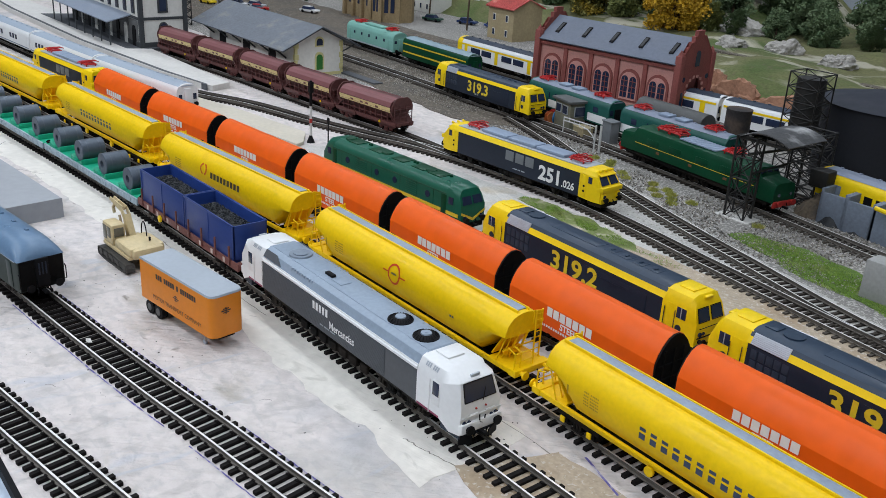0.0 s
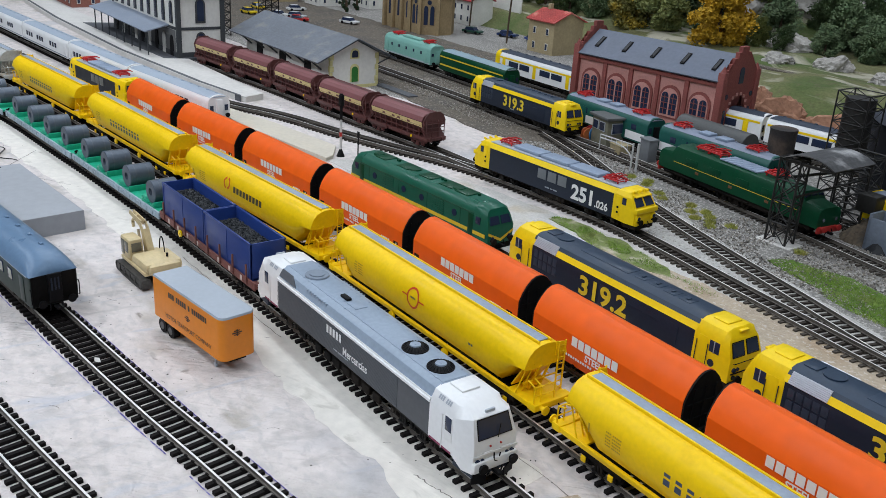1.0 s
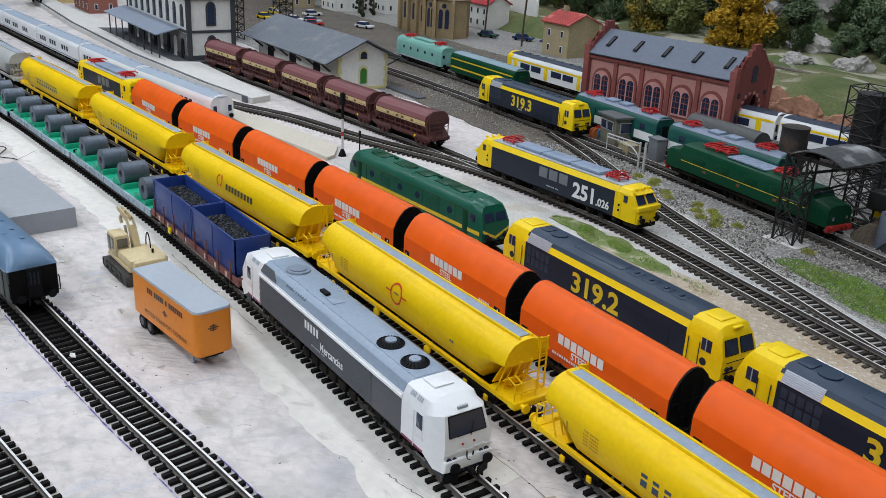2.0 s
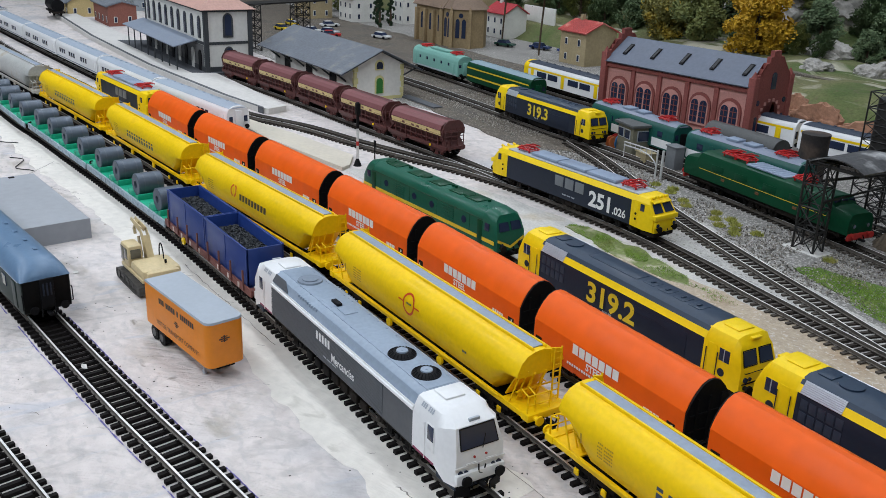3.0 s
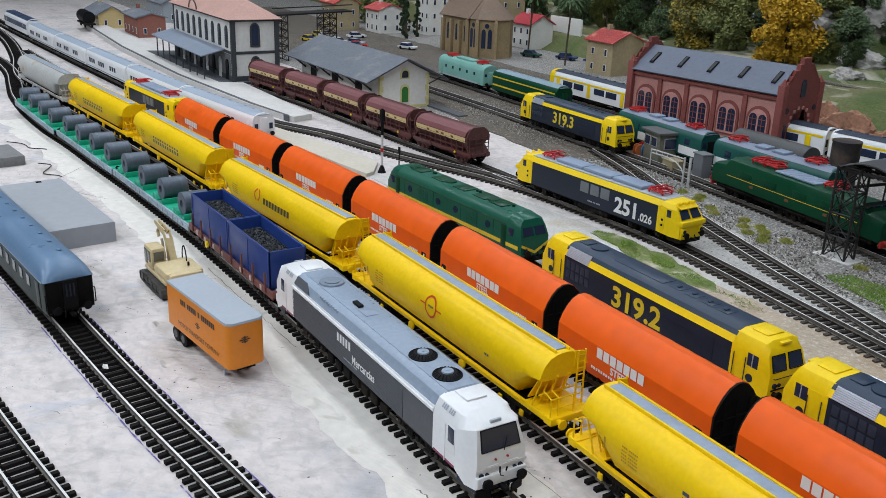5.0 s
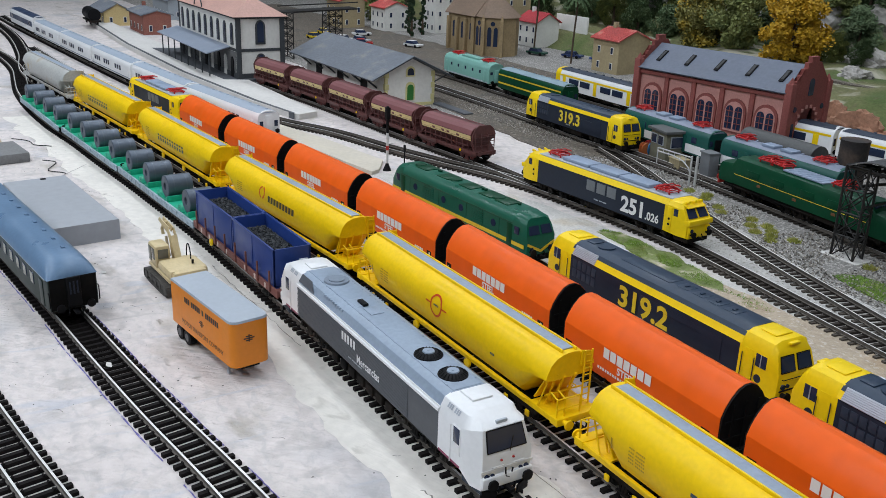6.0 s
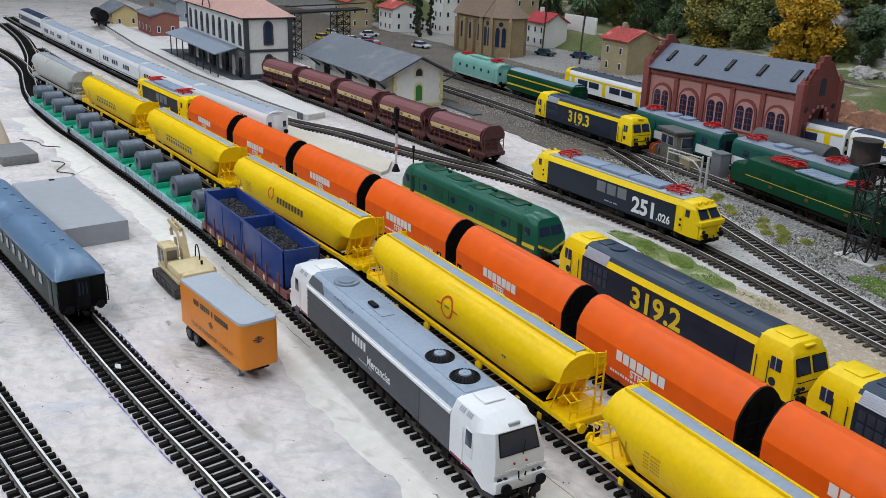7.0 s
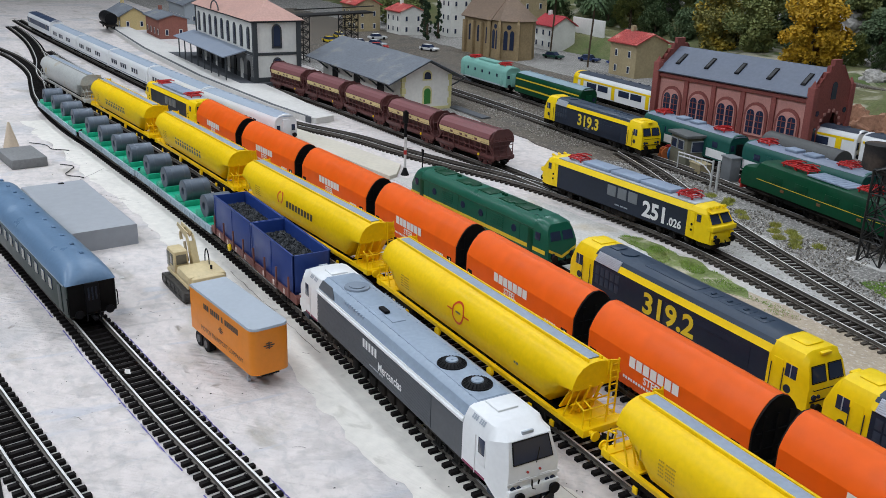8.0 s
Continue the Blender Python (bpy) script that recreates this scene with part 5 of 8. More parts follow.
def sheet(name, outline, z, m, rough=6.0, lift=0.0, seed=0, step=10.0, kind="structure", label="", category=""):
    """A flat patch of ground with an uneven edge through the given outline points."""
    bm = bmesh.new()
    pts = []
    for (x0, y0), (x1, y1) in zip(outline, outline[1:] + outline[:1]):
        n = max(1, int(math.hypot(x1 - x0, y1 - y0) / step))
        for i in range(n):
            x, y = x0 + (x1 - x0) * i / n, y0 + (y1 - y0) * i / n
            pts.append((x + rough * noise.noise((x * 0.03, y * 0.03, seed)) + rough * 0.5 * noise.noise((x * 0.12, y * 0.12, seed + 3)), y + rough * noise.noise((x * 0.03, y * 0.03, seed + 7)) + rough * 0.5 * noise.noise((x * 0.12, y * 0.12, seed + 9))))
    f = bm.faces.new([bm.verts.new((x, y, z)) for x, y in pts])
    e = bmesh.ops.extrude_face_region(bm, geom=[f])
    for v in e["geom"]:
        if isinstance(v, bmesh.types.BMVert):
            v.co.z -= max(z - 0.02, 0.3)
    bmesh.ops.triangulate(bm, faces=[f for f in bm.faces if len(f.verts) > 4])
    ob = part(name, bm, m, kind=kind)
    return tagged(ob, label, category)


slab_structure("ground", -3300, 900, -219, 2200, -30, 0, BOARD)
slab_structure("board_edge", -3300, 900, -222, -219, -34, 0.6, BLK)
slab_structure("trim", -3300, 900, -330, -222, -40, -6, mat("pale blue ledge", (0.5, 0.58, 0.68), 0.5, var=0.08))
slab_structure("baseboard", -3300, 900, -300, -290, -950, -40, mat("dark cloth", (0.03, 0.03, 0.035), 0.9))
sheet("pavement", [(-3000, 430), (-1250, 450), (-1000, 500), (-830, 470), (-750, 486), (-640, 490), (-550, 484), (-480, 474), (-400, 458), (-330, 440), (-250, 408), (-150, 375), (-50, 360), (200, 320), (600, 280), (600, 470), (600, 1300), (-3000, 1300)], 0.5, GRAVEL, 5, seed=1, step=14)
sheet("road", [(-2600, 520), (-1100, 505), (-950, 500), (-700, 480), (-560, 470), (-470, 520), (-500, 700), (-700, 880), (-2600, 900)], 1.0, DIRT, 8, seed=2, step=16)
sheet("ground_patch", [(-540, 215), (-330, 222), (-150, 222), (0, 218), (150, 212), (500, 200), (500, 280), (150, 310), (0, 330), (-90, 338), (-200, 340), (-320, 330), (-420, 312), (-500, 290)], 0.5, mat("pale grit", (0.53, 0.51, 0.48), 0.85, var=0.25, fine=400, coarse=22, bump=0.5, second=(0.42, 0.37, 0.3), spread=0.55), 5, seed=3)
sheet("ground_patch", [(-250, 240), (0, 216), (200, 208), (500, 196), (500, 282), (150, 308), (20, 326), (-60, 328), (-150, 322), (-230, 290)], 1.0, SAND, 7, seed=4)
sheet("ground_patch", [(58, -24), (75, 22), (80, 38), (140, 36), (260, 90), (420, 92), (420, -60), (130, -62), (85, -30)], 0.5, SAND, 5, seed=5)
sheet("ground_patch", [(60, 142), (200, 140), (500, 140), (500, 172), (200, 176), (60, 178)], 0.5, mat("worn plaster", (0.5, 0.45, 0.4), 0.85, var=0.3, fine=150, coarse=30, bump=0.4, second=(0.3, 0.22, 0.16), spread=0.5), 4, seed=6)
slab_structure("cork_strip", -150, 500, 176, 178.5, 0, 1.6, mat("cork", (0.5, 0.35, 0.22), 0.8))

PLASTER = mat("cream plaster strip", (0.74, 0.7, 0.64), 0.8, var=0.14, fine=120, coarse=12, bump=0.3, second=(0.68, 0.635, 0.58), spread=0.54)
brushed(PLASTER, 160, 40, 20, 0.5, 0.0018)
weathered(PLASTER, 0.5, 0.62, 0.72, 40, (1, 1.6, 1), 8, (0.36, 0.33, 0.28))
sheet("ground_patch", [(x, T0.y(x) - 46) for x in range(-1000, 61, 106)] + [(x, T0.y(x) + 30) for x in range(60, -1001, -106)], 0.2, PLASTER, 9, seed=8)
GRIT = mat("pale siding grit", (0.45, 0.435, 0.41), 0.9, var=0.35, fine=420, coarse=25, bump=0.6, second=(0.3, 0.28, 0.25), spread=0.53)
weathered(GRIT, 0.8, 0.58, 0.64, 340, (1, 1, 1), 3, (0.16, 0.14, 0.12))
sheet("ground_patch", [(x, T4.y(x) + 12) for x in range(-250, 421, 67)] + [(x, T6.y(x) + 22) for x in range(420, -251, -67)], 0.9, GRIT, 4, seed=14)

# purple pen marks along the coach track
PEN = mat("purple pen", (0.13, 0.11, 0.33), 0.7, var=0.4, coarse=160, second=(0.45, 0.43, 0.5), spread=0.5)
for s, d in ((-1, 16.6), (1, 16.4)):
    bm = bmesh.new()
    prev = None
    for i in range(400):
        x = -420 + i * 1.5
        w = 0.42 + 0.3 * noise.noise((x * 0.1, s, 0))
        y = TC.y(x) + s * (d + 0.8 * noise.noise((x * 0.02, s * 5, 2)) + 0.35 * noise.noise((x * 0.25, s, 9)))
        ring = [bm.verts.new((x, y - w, 0.35)), bm.verts.new((x, y + w, 0.35))]
        if prev and (i // 17) % 9 != 5:
            bm.faces.new((prev[0], ring[0], ring[1], prev[1]))
        prev = ring
    part("pen_line", bm, PEN, kind="structure")
bm = bmesh.new()
for x0, y0, x1, y1, w in ((92, 44, 126, 33, 0.7),):
    d = Vector((x1 - x0, y1 - y0)).normalized() * w
    bm.faces.new([bm.verts.new(p) for p in ((x0 - d.y, y0 + d.x, 0.8), (x1 - d.y, y1 + d.x, 0.8), (x1 + d.y, y1 - d.x, 0.8), (x0 + d.y, y0 - d.x, 0.8))])
part("pen_line", bm, PEN, kind="structure")
# joints between the boards and scratches
bm = bmesh.new()
CRK = mat("joint dirt", (0.22, 0.2, 0.18), 0.9)
rng = random.Random(12)
for x0, y0, x1, y1, w in ((-160, 28, 140, 31, 0.35), (60, -22, 110, 34, 0.4), (-700, -60, -500, -219, 0.5), (-330, -30, -160, -22, 0.25), (-640, -110, -560, -60, 0.4), (20, -30, 60, -22, 0.35)):
    n = 24
    pr = None
    for i in range(n + 1):
        k = i / n
        x, y = x0 + (x1 - x0) * k, y0 + (y1 - y0) * k + rng.uniform(-0.8, 0.8)
        ww = w * rng.uniform(0.4, 1.4)
        ring = [bm.verts.new((x, y - ww, 0.25)), bm.verts.new((x, y + ww, 0.25))]
        if pr:
            bm.faces.new((pr[0], ring[0], ring[1], pr[1]))
        pr = ring
for k in range(46):
    x, y, a = rng.uniform(-480, 60), rng.uniform(-215, -25), rng.uniform(0.3, 1.3)
    l, pr = rng.uniform(2, 9), None
    for i in range(6):
        x, y, a = x + l / 5 * math.cos(a), y + l / 5 * math.sin(a), a + rng.uniform(-0.5, 0.5)
        ww = rng.uniform(0.06, 0.2)
        ring = [bm.verts.new((x + ww, y - ww, 0.28)), bm.verts.new((x - ww, y + ww, 0.28))]
        if pr:
            bm.faces.new((pr[0], ring[0], ring[1], pr[1]))
        pr = ring
part("board_joint", bm, CRK, kind="structure")

# ---- trains ----
def place(t, line, x, half=70.0, turn=False):
    t.matrix_basis = line.at(x, half) @ (pose(0, 0, 0, 0, 0, 180) if turn else pose(0, 0, 0))
    return t


def again(t, line, x, half=70.0, turn=False):
    return copy_thing(t, line.at(x, half) @ (pose(0, 0, 0, 0, 0, 180) if turn else pose(0, 0, 0)))


place(freight_diesel(), T0, -78)
place(container_wagon(), T0, -303, 60)
c1 = coal_box(84)
c1.matrix_basis = T0.at(-261, 40) @ pose(0, 0, 0.013)
copy_thing(c1, T0.at(-346, 40) @ pose(0, 0, 0.013))
w = place(coil_wagon(4, 54.5, 216), T0, -504, 70)
again(w, T0, -722, 70)
again(w, T0, -940, 70)
ring = coil()
first = True
for xc in (-504, -722, -940):
    for i in range(4):
        m = T0.at(xc, 70) @ pose((i - 1.5) * 0.0545, 0, 0.0235)
        if first:
            ring.matrix_basis, first = m, False
        else:
            copy_thing(ring, m)

plain = "yellow grain hopper wagon with grey roof walkway"
place(grain_hopper(YELW, plain + " and large owner name", "name"), T1, 163, 85)
place(grain_hopper(YELW, plain + " and red ring emblem", "ring"), T1, -99, 85)
place(grain_hopper(YELW, plain + " and dark owner name", "arcs"), T1, -361, 85)
y4 = place(grain_hopper(YELW, plain + " and faded owner name", "name"), T1, -624, 85)
again(y4, T1, -888, 85)
place(grain_hopper(mat("weathered grey wagon", (0.45, 0.45, 0.43), 0.5, var=0.2, second=(0.36, 0.3, 0.22), spread=0.55), "weathered light grey hopper wagon"), T1, -1150, 85)

ow = place(tarp_wagon(), T2, 14)
for i in range(1, 6):
    again(ow, T2, 14 - 150.5 * i)
again(ow, T2, 14 + 150.5), again(ow, T2, 14 + 301)
place(electric("", 190, True), T2, 14 - 150.5 * 5 - 178, 60)

l1 = place(classic_diesel("319.2"), T3, -55.5)
again(l1, T3, 185)
place(green_diesel(), T3, -312)
place(electric("251.026", 231), T4, -299)
d3 = place(classic_diesel("319.3"), T7, -590)
d3.matrix_basis = d3.matrix_basis @ Matrix.Diagonal((0.94, 1, 1, 1))

oh = place(ore_hopper(), TH, -570, 40)
for i in range(1, 5):
    again(oh, TH, -570 - 124 * i, 40)

GREY = mat("coach roof grey-blue", (0.12, 0.2, 0.31), 0.36, var=0.12, bump=0.02, second=(0.22, 0.3, 0.4), spread=0.6)
OLD = [(16.4, 9.0), (16.7, 14), (16.7, 31.6), (15.8, 35.0), (13.2, 38.8), (9.0, 41.8), (3.2, 43.2)]
COG = mat("coach dark green", (0.022, 0.034, 0.028), 0.42, var=0.15)
BLUEG = mat("express roof", (0.36, 0.42, 0.5), 0.4, var=0.08)
cw = evenly(-96, 96, 12, 8.5)
place(passenger_car("old dark green passenger coach with blue-grey roof", 262, OLD, COG, GREY, [(31.2, 31.8, LGR)], cw, (19.5, 28), BLK, (-118, 118), cap=5, hip=True), TC, -385, 85)
tw = [(-88, -80), (-76, -68), (-64, -56), (-34, -26), (-22, -14), (-10, -2), (30, 38), (42, 50), (54, 62)]
ex = place(passenger_car("white low express coach with pale blue-grey roof", 224, LOW, WHI, BLUEG, [(9, 10.5, MGR)], tw, (17, 24.5), WHI, (-100, 100), None, "express train"), TT, -826, 85)
for i in range(1, 5):
    again(ex, TT, -826 - 227 * i, 85)
place(passenger_car("dark blue and white express power car", 240, COACH, WHI, mat("navy roof", (0.03, 0.05, 0.1), 0.45), [(20, 31, mat("navy roof", (0.03, 0.05, 0.1)))], [(-100, -80), (80, 100)], (22, 30), GLS, (), None, "express train", "express_power_car"), TT, -1975, 85)


# ---- more stock on the far tracks ----
gw = place(passenger_car("green and white electric multiple unit car with grey roof", 164, COACH, GTEAL, mat("unit roof", (0.2, 0.23, 0.3), 0.45), [(11.5, 21.5, WHI)], evenly(-58, 58, 7, 9), (24, 31), BLK, (-40, 40), GTEAL, "green and white unit", "multiple_unit_car"), T8, -468, 55)
bm = bmesh.new()
for x in (-20, 6):
    box(bm, x - 9, x + 9, -7, 7, 42, 45.5, 1.2)
part("roof_box", bm, mat("blue-grey roof box", (0.25, 0.31, 0.41)), gw)
pantograph(gw, -60, 42.5)
pantograph(gw, 52, 42.5)
again(gw, T8, -284, 55)
place(passenger_car("mint green electric locomotive with red pantographs", 158, COACH, MINT, MINT, [(10, 12, LGR)], evenly(-50, 50, 5, 5), (24, 29), MINT, (-66, 66), MINT, name="electric_locomotive"), T8, -1014, 55)
m0 = scene.objects["electric_locomotive.002"]
pantograph(m0, -52, 42.5)
pantograph(m0, 52, 42.5)
bm = box(bmesh.new(), -30, 30, -7, 7, 42, 46, 1.5)
part("roof_box", bm, MINT, m0)
YL = mat("waist yellow", (0.7, 0.5, 0.03))
place(passenger_car("dark green diesel railcar with yellow bands and grey roof", 186, COACH, GRND, mat("railcar roof", (0.24, 0.33, 0.38), 0.45), [(17, 19.5, YL), (30.5, 32.5, YL)], (), (22, 28), GRND, (), name="diesel_railcar"), T8, -812, 55)
un = place(passenger_car("white railcar with yellow doors and slate roof", 214, COACH, WHI, ROOFD, [(30.6, 33.4, YEL)], [(-70, -44), (-40, -14), (14, 40), (44, 70)], (19.5, 29), YEL, (-84, 0, 84), YEL, "white and yellow unit", "railcar"), T11, -768, 60)
again(un, T11, -452, 60)
again(un, T11, -233, 60)
part("front_cab", loft(bmesh.new(), [(-108.5, grow(COACH, 0.1)), (-96, grow(COACH, 0.2))]), YEL, un, "yellow cab end")
mc = place(passenger_car("grey and yellow freight locomotive with black block lettering", 190, COACH, YEL, mat("unit roof", (0.2, 0.23, 0.3)), [(10, 16, MGR)], (), (22, 28), LGR, (), name="freight_locomotive"), T8, 12, 55)
name_blocks(mc, 5, 13, 9, on_side(-20, 16.3, 20), BLK, "owner name drawn as black blocks", 0.3)


def classic_electric():
    """Dark green boxcab electric with sloping hoods, grey roof panels and two pantographs."""
    t = thing("electric_locomotive", "dark green electric locomotive with red pantographs and yellow lining", "locomotive", "trains in the yard")
    P = [(16.0, 12), (16.2, 15), (16.2, 33), (14.2, 37.2), (9, 39.2)]
    N = [(14.8, 11), (15.2, 14), (15.0, 24), (12.4, 28.6), (7.5, 30)]
    lo = [(15.9, 11.5), (16.1, 15), (16.0, 26), (13.6, 31), (8.5, 32.6)]
    bm = loft(bmesh.new(), [(-113, N), (-94, lo), (-88, P), (88, P), (94, lo), (113, N)])
    for x in (-60, -25, 15, 50):
        for s in (-1, 1):
            box(bm, x - 9, x + 9, s * 16.1, s * 16.6, 24, 30, 0.2)
    part("body", bm, GRND, t)
    for s in (-1, 1):
        part("lining", box(bmesh.new(), -88, 88, s * 16.1, s * 16.45, 21.6, 22.1), YL, t)
        for x in (-50, 0, 50):
            part("number_plate", box(bmesh.new(), x - 2.5, x + 2.5, s * 16.1, s * 16.6, 17, 19.4), mat("plate red", (0.16, 0.07, 0.03)), t)
    for e in (-1, 1):
        bm = bmesh.new()
        for y in (-9, 0, 9):
            box(bm, e * 88.4, e * 91.8, y - 3.4, y + 3.4, 32.6, 36.6, 0.2)
        part("windscreen", bm, GLS, t)
        part("buffer_beam", box(bmesh.new(), e * 112, e * 114.4, -14.5, 14.5, 6.5, 12.5, 0.5), RED, t)
        for y in (-8.5, 8.5):
            part("headlight", cyl(bmesh.new(), (e * 112, y, 19), (e * 114.2, y, 19), 1.7, 12), CHR, t)
    for i in range(9):
        part("roof_panel", box(bmesh.new(), -26 + i * 6, -20.6 + i * 6, -11, 11, 39, 40.6, 0.4), mat("blue-grey roof box", (0.25, 0.31, 0.41)), t)
    pantograph(t, -56, 40.2)
    pantograph(t, -38, 40.2)
    pantograph(t, 43, 40.2)
    under(t, -104, 104, 7, 12.4, 14, False)
    for x in (-74, 0, 74):
        bogie(t, x, (-18, 0, 18) if x == 0 else (-15, 15), 6.2, UND)
        part("step_board", box(bmesh.new(), x - 26, x + 26, -15.8, -14.6, 8.6, 9.6, 0.2), UND, t)
    ends(t, 228, 11.5, RED)
    return t


ce = place(classic_electric(), T7, -199)
ce.matrix_basis = ce.matrix_basis @ Matrix.Diagonal((1, 1.03, 1.07, 1))

# ---- near things on the white board ----
PLATW_ = mat("crumpled paper", (0.6, 0.58, 0.55), 0.8, var=0.2)
SLABM = mat("grey painted block", (0.33, 0.345, 0.37), 0.6, var=0.08, fine=150, bump=0.15)
t = thing("grey_block", "flat light grey painted block lying on the board", "block")
part("body", loft(bmesh.new(), [(-83, [(29, 0), (29, 17.5), (28.5, 18)]), (83, [(29, 0), (29, 17.5), (28.5, 18)])]), SLABM, t)
part("notch", box(bmesh.new(), -80, -76, 4, 9, 18, 18.6), BLK, t)
t.matrix_basis = pose(-0.508, -0.118, 0, 0, 0, 6)
t = thing("grey_block", "small dark grey block with a paper cone on it", "block")
part("body", box(bmesh.new(), -33, 33, -19, 19, 0, 11, 1.0), mat("dark grey foam", (0.2, 0.2, 0.2), 0.8, var=0.2), t)
t.matrix_basis = pose(-0.765, -0.137, 0, 0, 0, 8)
t = thing("paper_cone", "small beige paper cone standing on the board", "cone")
part("sheet", cyl(bmesh.new(), (0, 0, 0), (0, 0, 34), 10, 18, 1.2), mat("beige paper", (0.6, 0.48, 0.36), 0.8), t)
t.matrix_basis = pose(-0.83, -0.142, 0)
for k, (x, y, a) in enumerate(((-700, -95, 10), (-830, -100, 30))):
    t = thing("wire", "thin dark loose wire lying on the board", "wire", "loose wires")
    pts = [(i * 7 - 35, 9 * noise.noise((i * 0.22, k * 3.1, 0)) * 2, 0.9) for i in range(11)]
    part("strand", pipe(bmesh.new(), pts, 0.5, 5), BLK, t)
    t.matrix_basis = pose(x * MM, y * MM, 0, 0, 0, a)
for x, y in ((-182, -140), (-352, -110), (-368, -178), (-290, -205)):
    t = thing("paper_scrap", "small scrap of white paper", "scrap", "paper scraps")
    part("sheet", slab(bmesh.new(), [(-3.4, -1.2, 0.3), (2.6, -1.8, 0.4), (3.6, 0.9, 0.9), (0.4, 1.9, 0.5), (-2, 1.2, 0.4)], 0.2), PLATW_, t)
    t.matrix_basis = pose(x * MM, y * MM, 0.0027 if x == -182 else 0.0, 0, 0, x)


def road_trailer():
    t = thing("road_trailer", "orange freight road trailer with a silver-grey roof", "trailer")
    h, w = 44.5, 12.8
    bm = bmesh.new()
    out = [(-h, -w), (h - 5, -w)] + [(h - 5 + 5 * math.sin(a), -w + 5 - 5 * math.cos(a)) for a in (0.4, 0.8, 1.2)] + [(h, -w + 5), (h, w - 5)] + [(h - 5 + 5 * math.cos(a), w - 5 + 5 * math.sin(a)) for a in (0.4, 0.8, 1.2)] + [(h - 5, w), (-h, w)]
    lo, hi = [bm.verts.new((x, y, 10.5)) for x, y in out], [bm.verts.new((x, y, 40)) for x, y in out]
    bm.faces.new(lo), bm.faces.new(hi)
    for i in range(len(out)):
        j = (i + 1) % len(out)
        bm.faces.new((lo[i], lo[j], hi[j], hi[i]))
    part("box_body", bm, TRO, t, "orange box body")
    bm = bmesh.new()
    lo, hi = [bm.verts.new((x * 1.005, y * 1.01, 39.6)) for x, y in out], [bm.verts.new((x * 0.995, y * 0.98, 41)) for x, y in out]
    bm.faces.new(hi)
    for i in range(len(out)):
        j = (i + 1) % len(out)
        bm.faces.new((lo[i], lo[j], hi[j], hi[i]))
    part("roof", bm, mat("trailer roof", (0.38, 0.42, 0.47), 0.45, var=0.06), t, "silver-grey roof")
    for i in range(16):
        part("name_block", blocks(bmesh.new(), [3, 5, 1, 7], 2.75, 3.9, on_side(2, 13.0, 31.2), 0.22, 0.8, i), INK, t, "dark block of the owner name" if i == 0 else "")
    part("lettering", letters(bmesh.new(), "MOTOR TRANSPORT COMPANY", 4.6, on_side(2, 13.0, 15), 0.0, 0.9), INK, t)
    for put in (on_side(2, 13.0, 25), lambda u, v: (h + 0.25, u - 1.5, 29 + v)):
        bm = bmesh.new()
        for a, b in (((-3.6, -0.4), (3.6, 0.4)), ((-0.4, -2.4), (0.4, 2.4)), ((-2.2, -1.7), (2.2, -1.0)), ((-2.2, 1.0), (2.2, 1.7))):
            bm.faces.new([bm.verts.new(put(*p)) for p in (a, (b[0], a[1]), b, (a[0], b[1]))])
        part("emblem", bm, INK, t, "dark emblem")
    part("chassis", box(bmesh.new(), -h + 1, h - 2, -6, 6, 8.2, 10.6), BLK, t)
    for x in (-h + 9, -h + 20.5):
        for s in (-1, 1):
            bm = cyl(bmesh.new(), (x, s * 7.5, 5.2), (x, s * 12.2, 5.2), 5.2, 22)
            wheel = part("tyre", bm, BLK, t)
            part("rim", cyl(bmesh.new(), (x, s * 12.0, 5.2), (x, s * 12.6, 5.2), 2.7, 14), mat("dull rim", (0.1, 0.1, 0.1), 0.5), wheel)
    for s in (-1, 1):
        bm = pipe(bmesh.new(), [(h - 16, s * 8, 10.5), (h - 16, s * 8, 1.6)], 0.8)
        cyl(bm, (h - 16, s * 8 - 0.8, 1.7), (h - 16, s * 8 + 0.8, 1.7), 1.7, 12)
        part("landing_leg", bm, LGR, t)
    return t


road_trailer().matrix_basis = pose(-0.173, -0.072, 0, 0, 0, 8)


